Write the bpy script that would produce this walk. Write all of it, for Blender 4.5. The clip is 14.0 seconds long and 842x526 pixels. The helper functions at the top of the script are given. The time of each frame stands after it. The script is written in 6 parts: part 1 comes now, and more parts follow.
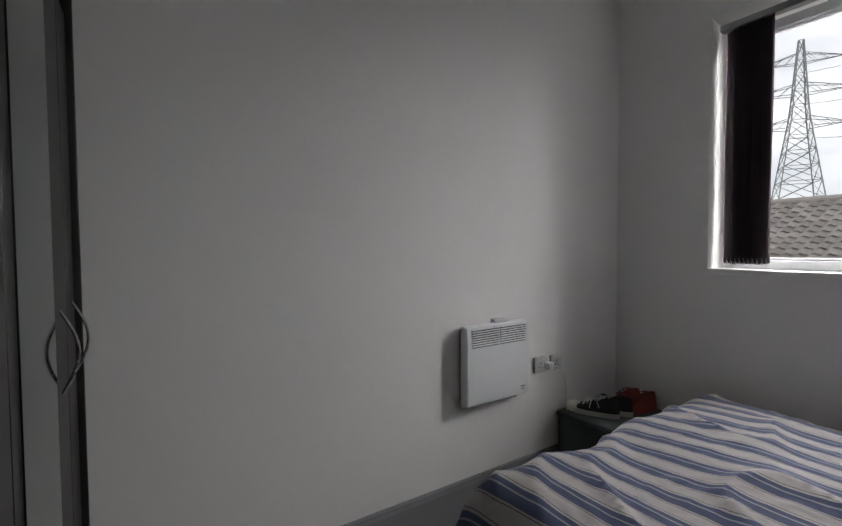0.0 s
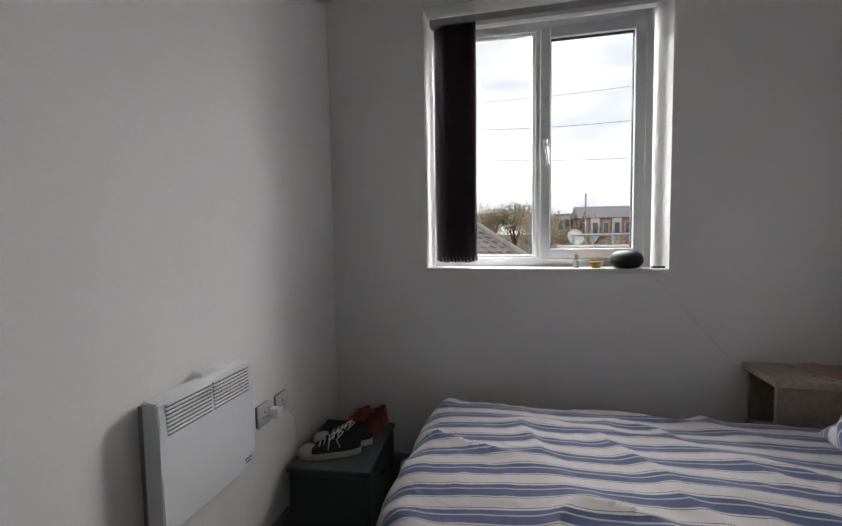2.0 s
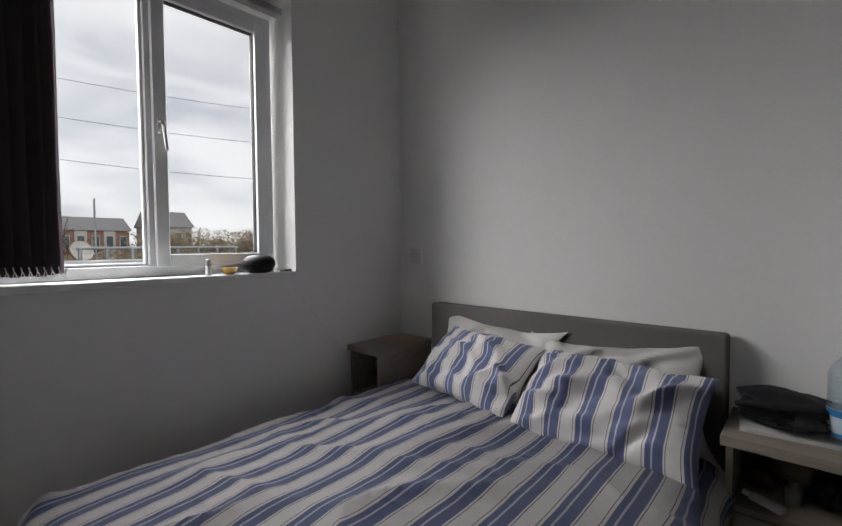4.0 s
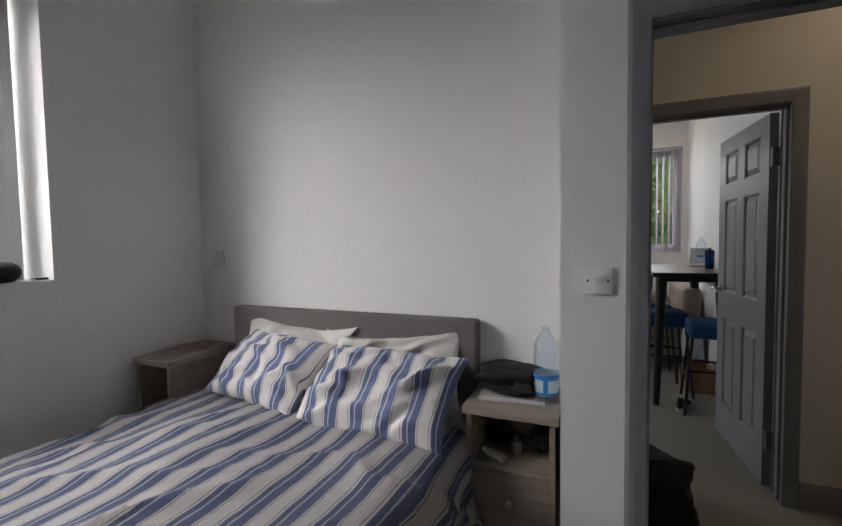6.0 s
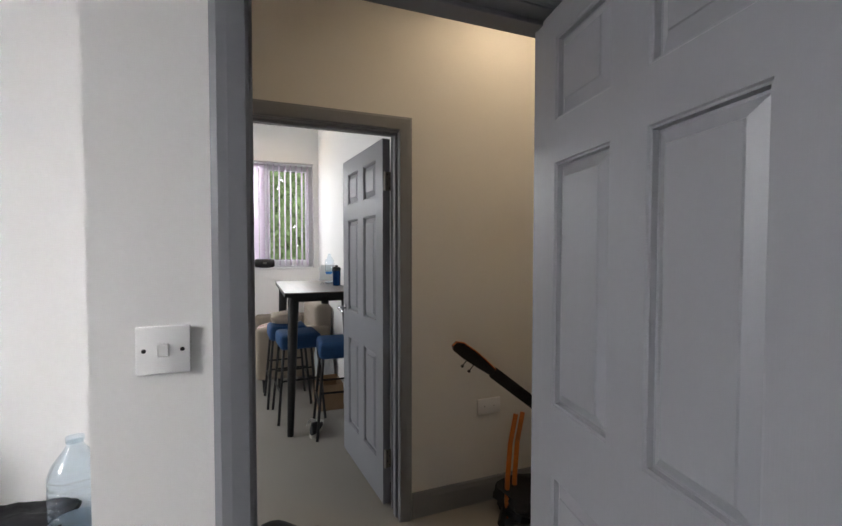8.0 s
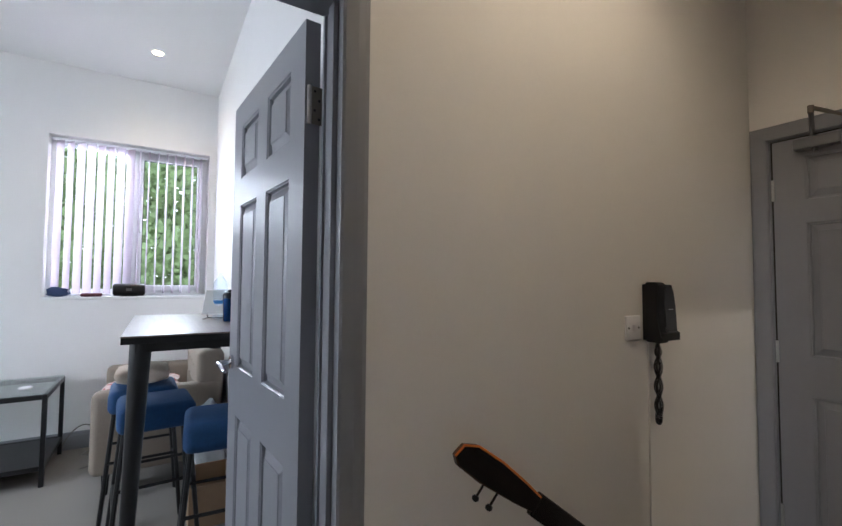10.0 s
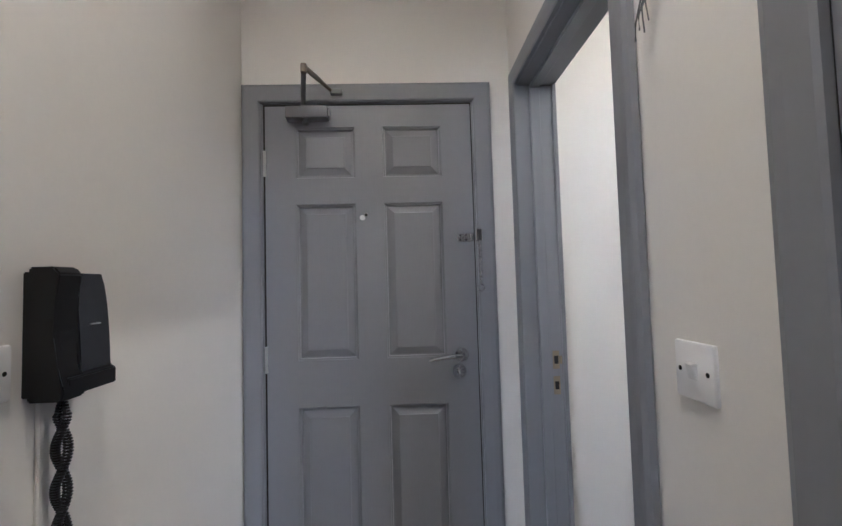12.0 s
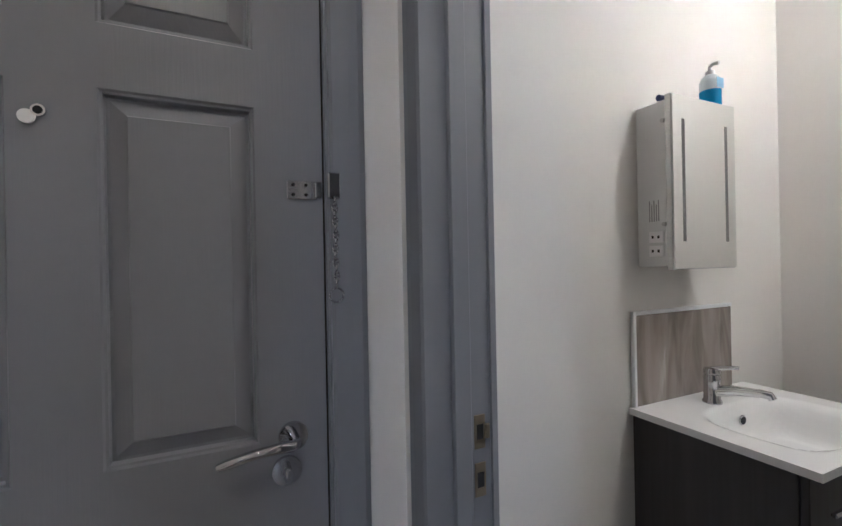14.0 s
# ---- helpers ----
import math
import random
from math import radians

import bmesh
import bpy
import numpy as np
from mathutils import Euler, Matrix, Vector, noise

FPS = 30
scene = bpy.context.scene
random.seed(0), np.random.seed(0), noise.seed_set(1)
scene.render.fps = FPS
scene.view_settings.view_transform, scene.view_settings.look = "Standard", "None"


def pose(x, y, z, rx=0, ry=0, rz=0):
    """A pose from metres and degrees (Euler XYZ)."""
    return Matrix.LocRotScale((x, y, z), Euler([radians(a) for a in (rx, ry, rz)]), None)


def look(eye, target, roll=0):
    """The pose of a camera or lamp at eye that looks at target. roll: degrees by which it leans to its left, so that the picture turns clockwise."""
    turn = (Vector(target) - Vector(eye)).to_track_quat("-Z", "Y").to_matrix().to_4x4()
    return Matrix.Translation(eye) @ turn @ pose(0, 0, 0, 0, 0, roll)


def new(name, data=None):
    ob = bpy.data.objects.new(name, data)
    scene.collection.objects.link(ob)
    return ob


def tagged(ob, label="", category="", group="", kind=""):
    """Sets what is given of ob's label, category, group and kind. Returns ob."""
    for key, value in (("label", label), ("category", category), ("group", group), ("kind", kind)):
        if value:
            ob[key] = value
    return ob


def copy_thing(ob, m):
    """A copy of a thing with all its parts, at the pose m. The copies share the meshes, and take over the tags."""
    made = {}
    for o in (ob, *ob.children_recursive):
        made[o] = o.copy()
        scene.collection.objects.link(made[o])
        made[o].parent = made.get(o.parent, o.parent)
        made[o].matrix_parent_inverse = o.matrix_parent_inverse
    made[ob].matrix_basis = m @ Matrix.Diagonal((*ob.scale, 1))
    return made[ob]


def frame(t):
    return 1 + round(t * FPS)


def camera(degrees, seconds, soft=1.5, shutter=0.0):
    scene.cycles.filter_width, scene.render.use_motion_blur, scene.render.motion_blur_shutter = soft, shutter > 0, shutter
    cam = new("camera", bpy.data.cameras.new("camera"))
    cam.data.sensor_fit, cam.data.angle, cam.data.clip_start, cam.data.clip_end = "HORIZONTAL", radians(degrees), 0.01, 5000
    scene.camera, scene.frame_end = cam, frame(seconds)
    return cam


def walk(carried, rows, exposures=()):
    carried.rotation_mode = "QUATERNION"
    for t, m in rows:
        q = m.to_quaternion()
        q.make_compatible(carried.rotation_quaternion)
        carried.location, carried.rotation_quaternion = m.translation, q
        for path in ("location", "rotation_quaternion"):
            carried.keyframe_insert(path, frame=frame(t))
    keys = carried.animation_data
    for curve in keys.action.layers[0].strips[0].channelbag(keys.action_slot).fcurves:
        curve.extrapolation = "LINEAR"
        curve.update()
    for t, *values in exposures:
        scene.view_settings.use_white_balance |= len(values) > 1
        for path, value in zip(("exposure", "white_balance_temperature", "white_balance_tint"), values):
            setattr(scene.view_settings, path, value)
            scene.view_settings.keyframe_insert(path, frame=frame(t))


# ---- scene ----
PATH = [
    (0, (1.593, -2.492, 1.334), (-0.087, -1.409, 1.261), -0.3),
    (0.5, (1.459, -2.427, 1.342), (-0.086, -1.159, 1.257), -0.4),
    (1, (1.297, -2.302, 1.337), (-0.015, -0.794, 1.256), -0.8),
    (1.5, (1.157, -2.222, 1.368), (0.181, -0.48, 1.258), -0.8),
    (2, (0.986, -2.156, 1.387), (0.536, -0.212, 1.255), -0.9),
    (2.5, (0.794, -2.037, 1.392), (0.913, -0.045, 1.255), -0.7),
    (3, (0.695, -1.965, 1.352), (1.272, -0.053, 1.246), -0.4),
    (3.5, (0.57, -1.887, 1.341), (1.678, -0.226, 1.231), -0.3),
    (3.7, (0.509, -1.84, 1.335), (1.808, -0.323, 1.239), -0.1),
    (5.8, (0.579, -2.125, 1.353), (2.369, -1.238, 1.252), -1.0),
    (6, (0.608, -2.147, 1.351), (2.441, -1.355, 1.25), -0.9),
    (6.5, (0.699, -2.199, 1.358), (2.638, -1.722, 1.252), -0.9),
    (7, (0.835, -2.199, 1.374), (2.83, -2.126, 1.257), -0.6),
    (7.5, (1.0, -2.214, 1.398), (2.938, -2.689, 1.275), 0.1),
    (7.7, (1.068, -2.238, 1.404), (2.963, -2.866, 1.279), 0.1),
    (9.8, (2.221, -2.549, 1.292), (3.962, -3.528, 1.391), 0.3),
    (10, (2.318, -2.617, 1.306), (4.019, -3.664, 1.396), 0.4),
    (10.5, (2.424, -2.816, 1.307), (3.894, -4.168, 1.395), 0.6),
    (11, (2.588, -3.027, 1.277), (3.486, -4.808, 1.427), -0.9),
    (11.5, (2.578, -3.239, 1.281), (2.908, -5.208, 1.403), -1.7),
    (12, (2.616, -3.43, 1.267), (2.548, -5.427, 1.366), -1.6),
    (12.5, (2.677, -3.63, 1.269), (2.396, -5.608, 1.352), -1.0),
    (13, (2.635, -3.841, 1.281), (2.268, -5.806, 1.362), -0.8),
    (13.5, (2.564, -4.044, 1.309), (2.047, -5.976, 1.348), -0.7),
    (14, (2.529, -4.27, 1.304), (1.677, -6.08, 1.304), -1.1),
]
cam = camera(89.1, 14.0)
EXPOSURES = [(0, -0.6, 6500, 10), (1.0, -0.75, 6500, 10), (1.5, -0.8, 6500, 10), (2.0, -0.5, 6500, 10), (3, -0.65, 6450, 10), (3.7, -0.95, 6450, 10), (6, -0.4, 6500, 10), (6.5, 0.0, 6500, 10), (7, 0.3, 6500, 10), (7.7, 0.55, 6500, 10), (9.8, 1.05, 5700, 10), (10.1, 1.05, 5650, 10), (10.5, 0.9, 5450, 10), (11, 1.65, 5200, 10), (11.5, 1.85, 5200, 10), (12, 1.9, 4900, 10), (13, 1.6, 4900, 10), (14, 1.3, 4950, 10)]
walk(cam, [(t, look(eye, target, roll)) for t, eye, target, roll in PATH], EXPOSURES)

# ---- world and light ----
world = bpy.data.worlds.new("sky")
scene.world = world
world.use_nodes = True
wn = world.node_tree.nodes
wl = world.node_tree.links
bg = wn["Background"]
sky = wn.new("ShaderNodeTexSky")
sky.sky_type, sky.sun_disc = "NISHITA", False
sky.sun_elevation, sky.sun_rotation = radians(40), radians(200)
# broken overcast: soft grey cloud bands over the clear sky
tcw, mpw = wn.new("ShaderNodeTexCoord"), wn.new("ShaderNodeMapping")
mpw.inputs["Scale"].default_value = (2.2, 2.2, 6.5)
cloud, cramp, cmix = wn.new("ShaderNodeTexNoise"), wn.new("ShaderNodeValToRGB"), wn.new("ShaderNodeMixRGB")
cloud.inputs["Scale"].default_value, cloud.inputs["Detail"].default_value, cloud.inputs["Distortion"].default_value = 1.6, 8, 0.4
ce = cramp.color_ramp.elements
ce[0].position, ce[0].color, ce[1].position, ce[1].color = 0.36, (8.0, 8.3, 8.9, 1), 0.6, (12.8, 12.9, 13.0, 1)
cmix.inputs[0].default_value = 0.9
wl.new(tcw.outputs["Generated"], mpw.inputs[0])
wl.new(mpw.outputs[0], cloud.inputs["Vector"])
wl.new(cloud.outputs["Fac"], cramp.inputs[0])
wl.new(sky.outputs[0], cmix.inputs[1])
wl.new(cramp.outputs[0], cmix.inputs[2])
wl.new(cmix.outputs[0], bg.inputs[0])
bg.inputs[1].default_value = 0.15


def lamp(name, kind, m, energy, color=(1, 1, 1), **props):
    data = bpy.data.lights.new(name, kind)
    data.energy, data.color = energy, color
    for key, value in props.items():
        if key == "angle":
            data.angle = value
        elif key == "size":
            data.size = value
        elif key == "size_y":
            data.shape, data.size_y = "RECTANGLE", value
        elif key == "radius":
            data.shadow_soft_size = value
        elif key == "cone":
            data.spot_size, data.spot_blend = value, 0.6
    ob = new(name, data)
    ob.matrix_world = m
    return ob


lamp("sun", "SUN", look((8, -20, 20), (0, 0, 0)), 0.8, (1, 0.97, 0.93), angle=radians(20))
# daylight through the bedroom window and the east living room window
lamp("window_daylight", "AREA", look((0.95, 1.1, 3.15), (0.95, -1.6, 0.7)), 1550, (1.0, 0.985, 0.985), size=6.5, size_y=2.5)
lamp("living_daylight", "AREA", look((7.15, -2.4, 2.5), (5, -2.3, 0.9)), 85, (0.96, 0.99, 1.0), size=1.4, size_y=1.5)
# added fill to brighten the open door, through an unseen north window
lamp("living_fill_north", "AREA", look((5.3, 2.0, 2.15), (4.6, -1.6, 0.9)), 165, (0.96, 0.98, 1.0), size=2.2, size_y=1.6)
# downlights in the ceilings
WARM = (1.0, 0.77, 0.52)
lamp("hall_downlight", "SPOT", look((2.72, -3.6, 2.945), (2.72, -3.6, 0)), 16.5, WARM, radius=0.035, cone=radians(150))
lamp("bath_downlight", "SPOT", look((0.98, -4.38, 2.735), (0.98, -4.38, 0)), 23.5, (1.0, 0.82, 0.62), radius=0.05, cone=radians(160))
lamp("living_downlight", "SPOT", look((6.0, -2.57, 2.985), (6.0, -2.57, 0)), 6, WARM, radius=0.035, cone=radians(140))

# ---- materials ----


def mat(name, color, rough=0.5, metal=0.0, vary=0.06, grain=40.0, bump=0.0, bump_scale=200.0, stain=0.0, spec=0.5, alpha_glass=False, stretch=None):
    """A surface with a broad stain, a fine grain and a fine relief, in object space."""
    m = bpy.data.materials.new(name)
    m.use_nodes = True
    n, l = m.node_tree.nodes, m.node_tree.links
    b = n["Principled BSDF"]
    b.inputs["Roughness"].default_value = rough
    b.inputs["Metallic"].default_value = metal
    b.inputs["Specular IOR Level"].default_value = spec
    b.inputs["Base Color"].default_value = (*color, 1)
    tex = n.new("ShaderNodeTexCoord")
    if vary > 0 or stain > 0:
        fine, broad = n.new("ShaderNodeTexNoise"), n.new("ShaderNodeTexNoise")
        fine.inputs["Scale"].default_value, fine.inputs["Detail"].default_value = grain, 6
        broad.inputs["Scale"].default_value, broad.inputs["Detail"].default_value = 1.7, 4
        l.new(tex.outputs["Object"], fine.inputs["Vector"])
        l.new(tex.outputs["Object"], broad.inputs["Vector"])
        mix = n.new("ShaderNodeMath")
        mix.operation = "MULTIPLY_ADD"
        mix.inputs[1].default_value, mix.inputs[2].default_value = 2 * vary, 1 - vary
        l.new(fine.outputs["Fac"], mix.inputs[0])
        mix2 = n.new("ShaderNodeMath")
        mix2.operation = "MULTIPLY_ADD"
        mix2.inputs[1].default_value, mix2.inputs[2].default_value = 2 * stain, 1 - stain
        l.new(broad.outputs["Fac"], mix2.inputs[0])
        mul = n.new("ShaderNodeMath")
        mul.operation = "MULTIPLY"
        l.new(mix.outputs[0], mul.inputs[0])
        l.new(mix2.outputs[0], mul.inputs[1])
        hsv = n.new("ShaderNodeHueSaturation")
        hsv.inputs["Color"].default_value = (*color, 1)
        l.new(mul.outputs[0], hsv.inputs["Value"])
        l.new(hsv.outputs[0], b.inputs["Base Color"])
        rr = n.new("ShaderNodeMath")
        rr.operation = "MULTIPLY_ADD"
        rr.inputs[1].default_value, rr.inputs[2].default_value = 0.15, rough - 0.075
        l.new(broad.outputs["Fac"], rr.inputs[0])
        l.new(rr.outputs[0], b.inputs["Roughness"])
    if bump > 0:
        bn = n.new("ShaderNodeTexNoise")
        bn.inputs["Scale"].default_value, bn.inputs["Detail"].default_value = bump_scale, 5
        if stretch:
            mp = n.new("ShaderNodeMapping")
            mp.inputs["Scale"].default_value = stretch
            l.new(tex.outputs["Object"], mp.inputs["Vector"])
            l.new(mp.outputs[0], bn.inputs["Vector"])
        else:
            l.new(tex.outputs["Object"], bn.inputs["Vector"])
        bp = n.new("ShaderNodeBump")
        bp.inputs["Strength"].default_value, bp.inputs["Distance"].default_value = bump, 0.004
        l.new(bn.outputs["Fac"], bp.inputs["Height"])
        l.new(bp.outputs["Normal"], b.inputs["Normal"])
    return m


def emitter(name, color, strength):
    m = bpy.data.materials.new(name)
    m.use_nodes = True
    b = m.node_tree.nodes["Principled BSDF"]
    b.inputs["Base Color"].default_value = (*color, 1)
    b.inputs["Emission Color"].default_value = (*color, 1)
    b.inputs["Emission Strength"].default_value = strength
    return m


def glass(name, color=(1, 1, 1), rough=0.0, thin=True, gloss=0.6):
    m = bpy.data.materials.new(name)
    m.use_nodes = True
    n, l = m.node_tree.nodes, m.node_tree.links
    out = n["Material Output"]
    n.remove(n["Principled BSDF"])
    if thin:
        a, b, mx = n.new("ShaderNodeBsdfTransparent"), n.new("ShaderNodeBsdfGlossy"), n.new("ShaderNodeMixShader")
        a.inputs[0].default_value = (*color, 1)
        b.inputs["Roughness"].default_value = rough
        f, k = n.new("ShaderNodeLayerWeight"), n.new("ShaderNodeMath")
        f.inputs["Blend"].default_value = 0.22
        k.operation = "MULTIPLY"
        k.inputs[1].default_value = gloss
        l.new(f.outputs["Facing"], k.inputs[0])
        l.new(k.outputs[0], mx.inputs[0])
        l.new(a.outputs[0], mx.inputs[1])
        l.new(b.outputs[0], mx.inputs[2])
        l.new(mx.outputs[0], out.inputs[0])
    else:
        g = n.new("ShaderNodeBsdfGlass")
        g.inputs["Color"].default_value, g.inputs["Roughness"].default_value = (*color, 1), rough
        l.new(g.outputs[0], out.inputs[0])
    return m


M_WALL = mat("wall_paint", (0.83, 0.82, 0.81), 0.75, vary=0.02, grain=90, bump=0.06, bump_scale=260, stain=0.03)
M_HALL = mat("hall_wall_paint", (0.78, 0.755, 0.715), 0.75, vary=0.02, grain=90, bump=0.06, bump_scale=260, stain=0.03)
M_CEIL = mat("ceiling_paint", (0.82, 0.82, 0.81), 0.85, vary=0.02, grain=80)
M_GREY = mat("grey_gloss_paint", (0.233, 0.238, 0.256), 0.42, vary=0.03, grain=60, bump=0.03, bump_scale=120, stain=0.03)
M_UPVC = mat("white_upvc", (0.82, 0.83, 0.84), 0.3, vary=0.01)
M_CARPET = mat("grey_carpet", (0.28, 0.26, 0.235), 0.95, vary=0.25, grain=220, bump=0.6, bump_scale=500, stain=0.08)
M_WHITE = mat("white_plastic", (0.87, 0.86, 0.86), 0.35, vary=0.01)
M_BLACK = mat("black_plastic", (0.01, 0.01, 0.011), 0.4, vary=0.1, spec=0.3)
M_CHROME = mat("chrome", (0.62, 0.62, 0.64), 0.1, 1.0, vary=0.02)
M_STEEL = mat("brushed_steel", (0.55, 0.55, 0.54), 0.3, 1.0, vary=0.04)
# near-black for shade painted into gaps, slots and holes; also screws and seals
M_DARK = mat("shadow_gap", (0.02, 0.02, 0.02), 0.9, vary=0)
M_GLASS = glass("window_glass")
M_SILL = mat("sill_paint", (0.8, 0.8, 0.79), 0.4, vary=0.01)

# ---- helpers for building ----


def bx(bm, x0, x1, y0, y1, z0, z1, bevel=0.0, seg=1, m=None):
    """Adds a box, with bevelled edges if asked, moved by m."""
    r = bmesh.ops.create_cube(bm, size=1.0)
    vs = r["verts"]
    for v in vs:
        v.co = Vector(((v.co.x + 0.5) * (x1 - x0) + x0, (v.co.y + 0.5) * (y1 - y0) + y0, (v.co.z + 0.5) * (z1 - z0) + z0))
    if bevel > 0:
        es = {e for v in vs for e in v.link_edges}
        r = bmesh.ops.bevel(bm, geom=list(es), offset=bevel, segments=seg, affect="EDGES", profile=0.5, clamp_overlap=True)
        vs = list({v for f in r["faces"] for v in f.verts} | {v for v in vs if v.is_valid})
    if m is not None:
        bmesh.ops.transform(bm, matrix=m, verts=vs)
    return vs


def box(*a, **k):
    bm = bmesh.new()
    bx(bm, *a, **k)
    return bm


def cyl(bm, p, q, r0, r1=None, seg=16, caps=True):
    """Adds a round bar from p to q."""
    p, q = Vector(p), Vector(q)
    d = q - p
    m = Matrix.Translation((p + q) / 2) @ d.to_track_quat("Z", "Y").to_matrix().to_4x4()
    r = bmesh.ops.create_cone(bm, cap_ends=caps, segments=seg, radius1=r0, radius2=r0 if r1 is None else r1, depth=d.length, matrix=m)
    return r["verts"]


def tube(bm, pts, r, seg=8, closed=False):
    """Adds a bent round bar through pts; r: radius, or a radius a point."""
    pts = [Vector(p) for p in pts]
    rings = []
    up = Vector((0.13, 0.31, 1)).normalized()
    for i, p in enumerate(pts):
        a = pts[i - 1] if i or closed else p
        b = pts[(i + 1) % len(pts)] if i + 1 < len(pts) or closed else p
        d = (b - a).normalized()
        s = d.cross(up)
        s = s.normalized() if s.length > 1e-3 else Vector((1, 0, 0))
        u = s.cross(d).normalized()
        rr = r[i] if isinstance(r, (list, tuple)) else r
        rings.append([bm.verts.new(p + rr * (math.cos(k * 2 * math.pi / seg) * s + math.sin(k * 2 * math.pi / seg) * u)) for k in range(seg)])
    n = len(rings)
    for i in range(n if closed else n - 1):
        a, b = rings[i], rings[(i + 1) % n]
        for k in range(seg):
            bm.faces.new((a[k], a[(k + 1) % seg], b[(k + 1) % seg], b[k]))
    if not closed:
        bm.faces.new(rings[0][::-1])
        bm.faces.new(rings[-1])
    return bm


def lathe(bm, profile, seg=24, m=None):
    """Adds a turned shape from (radius, height) pairs about z."""
    rings = []
    for r, z in profile:
        rings.append([bm.verts.new((r * math.cos(k * 2 * math.pi / seg), r * math.sin(k * 2 * math.pi / seg), z)) for k in range(seg)])
    for a, b in zip(rings, rings[1:]):
        for k in range(seg):
            bm.faces.new((a[k], a[(k + 1) % seg], b[(k + 1) % seg], b[k]))
    if profile[0][0] > 1e-4:
        bm.faces.new(rings[0][::-1])
    if profile[-1][0] > 1e-4:
        bm.faces.new(rings[-1])
    if m is not None:
        bmesh.ops.transform(bm, matrix=m, verts=[v for ring in rings for v in ring])
    return bm


def part(name, bm, material, parent=None, label="", smooth=False, m=None):
    """Links a bmesh as one mesh object under a thing or under a part."""
    bmesh.ops.recalc_face_normals(bm, faces=bm.faces[:])
    me = bpy.data.meshes.new(name)
    bm.to_mesh(me)
    bm.free()
    for mm in material if isinstance(material, (list, tuple)) else (material,):
        me.materials.append(mm)
    if smooth:
        me.polygons.foreach_set("use_smooth", [True] * len(me.polygons))
        me.set_sharp_from_angle(angle=radians(40))
    ob = new(name, me)
    if parent is not None:
        ob.parent = parent
    if m is not None:
        ob.matrix_basis = m
    if label:
        ob["label"] = label
    return ob


def thing(name, m, label, category, group=""):
    """An Empty at the base of a thing, which parents its parts."""
    ob = new(name)
    ob.empty_display_size = 0.05
    ob.matrix_world = m
    return tagged(ob, label, category, group)


def setting(name, bm, material, label, category="wall", smooth=False):
    return tagged(part(name, bm, material, smooth=smooth), label, category, kind="structure")


def wall_mesh(axis, p0, p1, a0, a1, z0, z1, holes=()):
    """A wall across axis ('x' or 'y') between p0 and p1, running from a0 to a1, with holes (a0, a1, z0, z1) right through."""
    bm = bmesh.new()
    al = sorted({a0, a1, *[h[0] for h in holes], *[h[1] for h in holes]})
    zl = sorted({z0, z1, *[h[2] for h in holes], *[h[3] for h in holes]})
    for a, b in zip(al, al[1:]):
        za = None
        for c, d in zip(zl, zl[1:]):
            am, zm = (a + b) / 2, (c + d) / 2
            solid = not any(h[0] < am < h[1] and h[2] < zm < h[3] for h in holes)
            if solid and za is None:
                za = c
            if za is not None and (not solid or d == zl[-1]):
                end = d if solid else c
                if axis == "x":
                    bx(bm, p0, p1, a, b, za, end)
                else:
                    bx(bm, a, b, p0, p1, za, end)
                za = None
    bmesh.ops.remove_doubles(bm, verts=bm.verts[:], dist=1e-5)
    return bm

# ---- the rooms ----
HEAD, CAS = 1.985, 2.05
H_BED, H_HALL, H_LIV = 3.0, 2.96, 3.0
setting("floor", box(-0.15, 7.0, -5.6, 0.3, -0.25, 0.0), M_CARPET, "grey-brown short pile carpet floor through the flat", "floor")
setting("wall_west", wall_mesh("x", -0.15, 0, -3.35, 0.3, 0, H_BED), M_WALL, "off-white painted bedroom wall", "wall")
bm = wall_mesh("y", 0, 0.3, 0.0, 2.5, 0, H_BED, [(0.54, 1.61, 1.188, 2.44)])
for v in bm.verts:
    # the reveals splay towards the room
    if v.co.y < 0.01:
        if abs(v.co.x - 1.61) < 1e-4:
            v.co.x = 1.651
        elif abs(v.co.x - 0.54) < 1e-4:
            v.co.x = 0.516
        if abs(v.co.z - 2.44) < 1e-4:
            v.co.z = 2.51
setting("wall_north", bm, M_WALL, "off-white painted bedroom wall with a window opening", "wall")
setting("wall_east", wall_mesh("x", 2.38, 2.5, -2.1, 0, 0, H_BED), M_WALL, "off-white painted wall behind the bed", "wall")
setting("wall_return", wall_mesh("y", -2.1, -2.012, 2.19, 2.38, 0, H_BED), M_WALL, "off-white painted return wall beside the doorway", "wall")
setting("wall_door", wall_mesh("x", 2.07, 2.19, -3.35, -2.012, 0, H_BED, [(-3.06, -2.235, 0, 2.015)]), M_WALL, "off-white painted wall with the bedroom doorway", "wall")
setting("wall_south", wall_mesh("y", -3.35, -3.23, 0, 2.07, 0, H_BED), M_WALL, "off-white painted bedroom wall behind the wardrobe", "wall")
setting("ceiling_bedroom", box(-0.15, 2.5, -3.35, 0.3, H_BED, H_BED + 0.1), M_CEIL, "white painted bedroom ceiling", "ceiling")
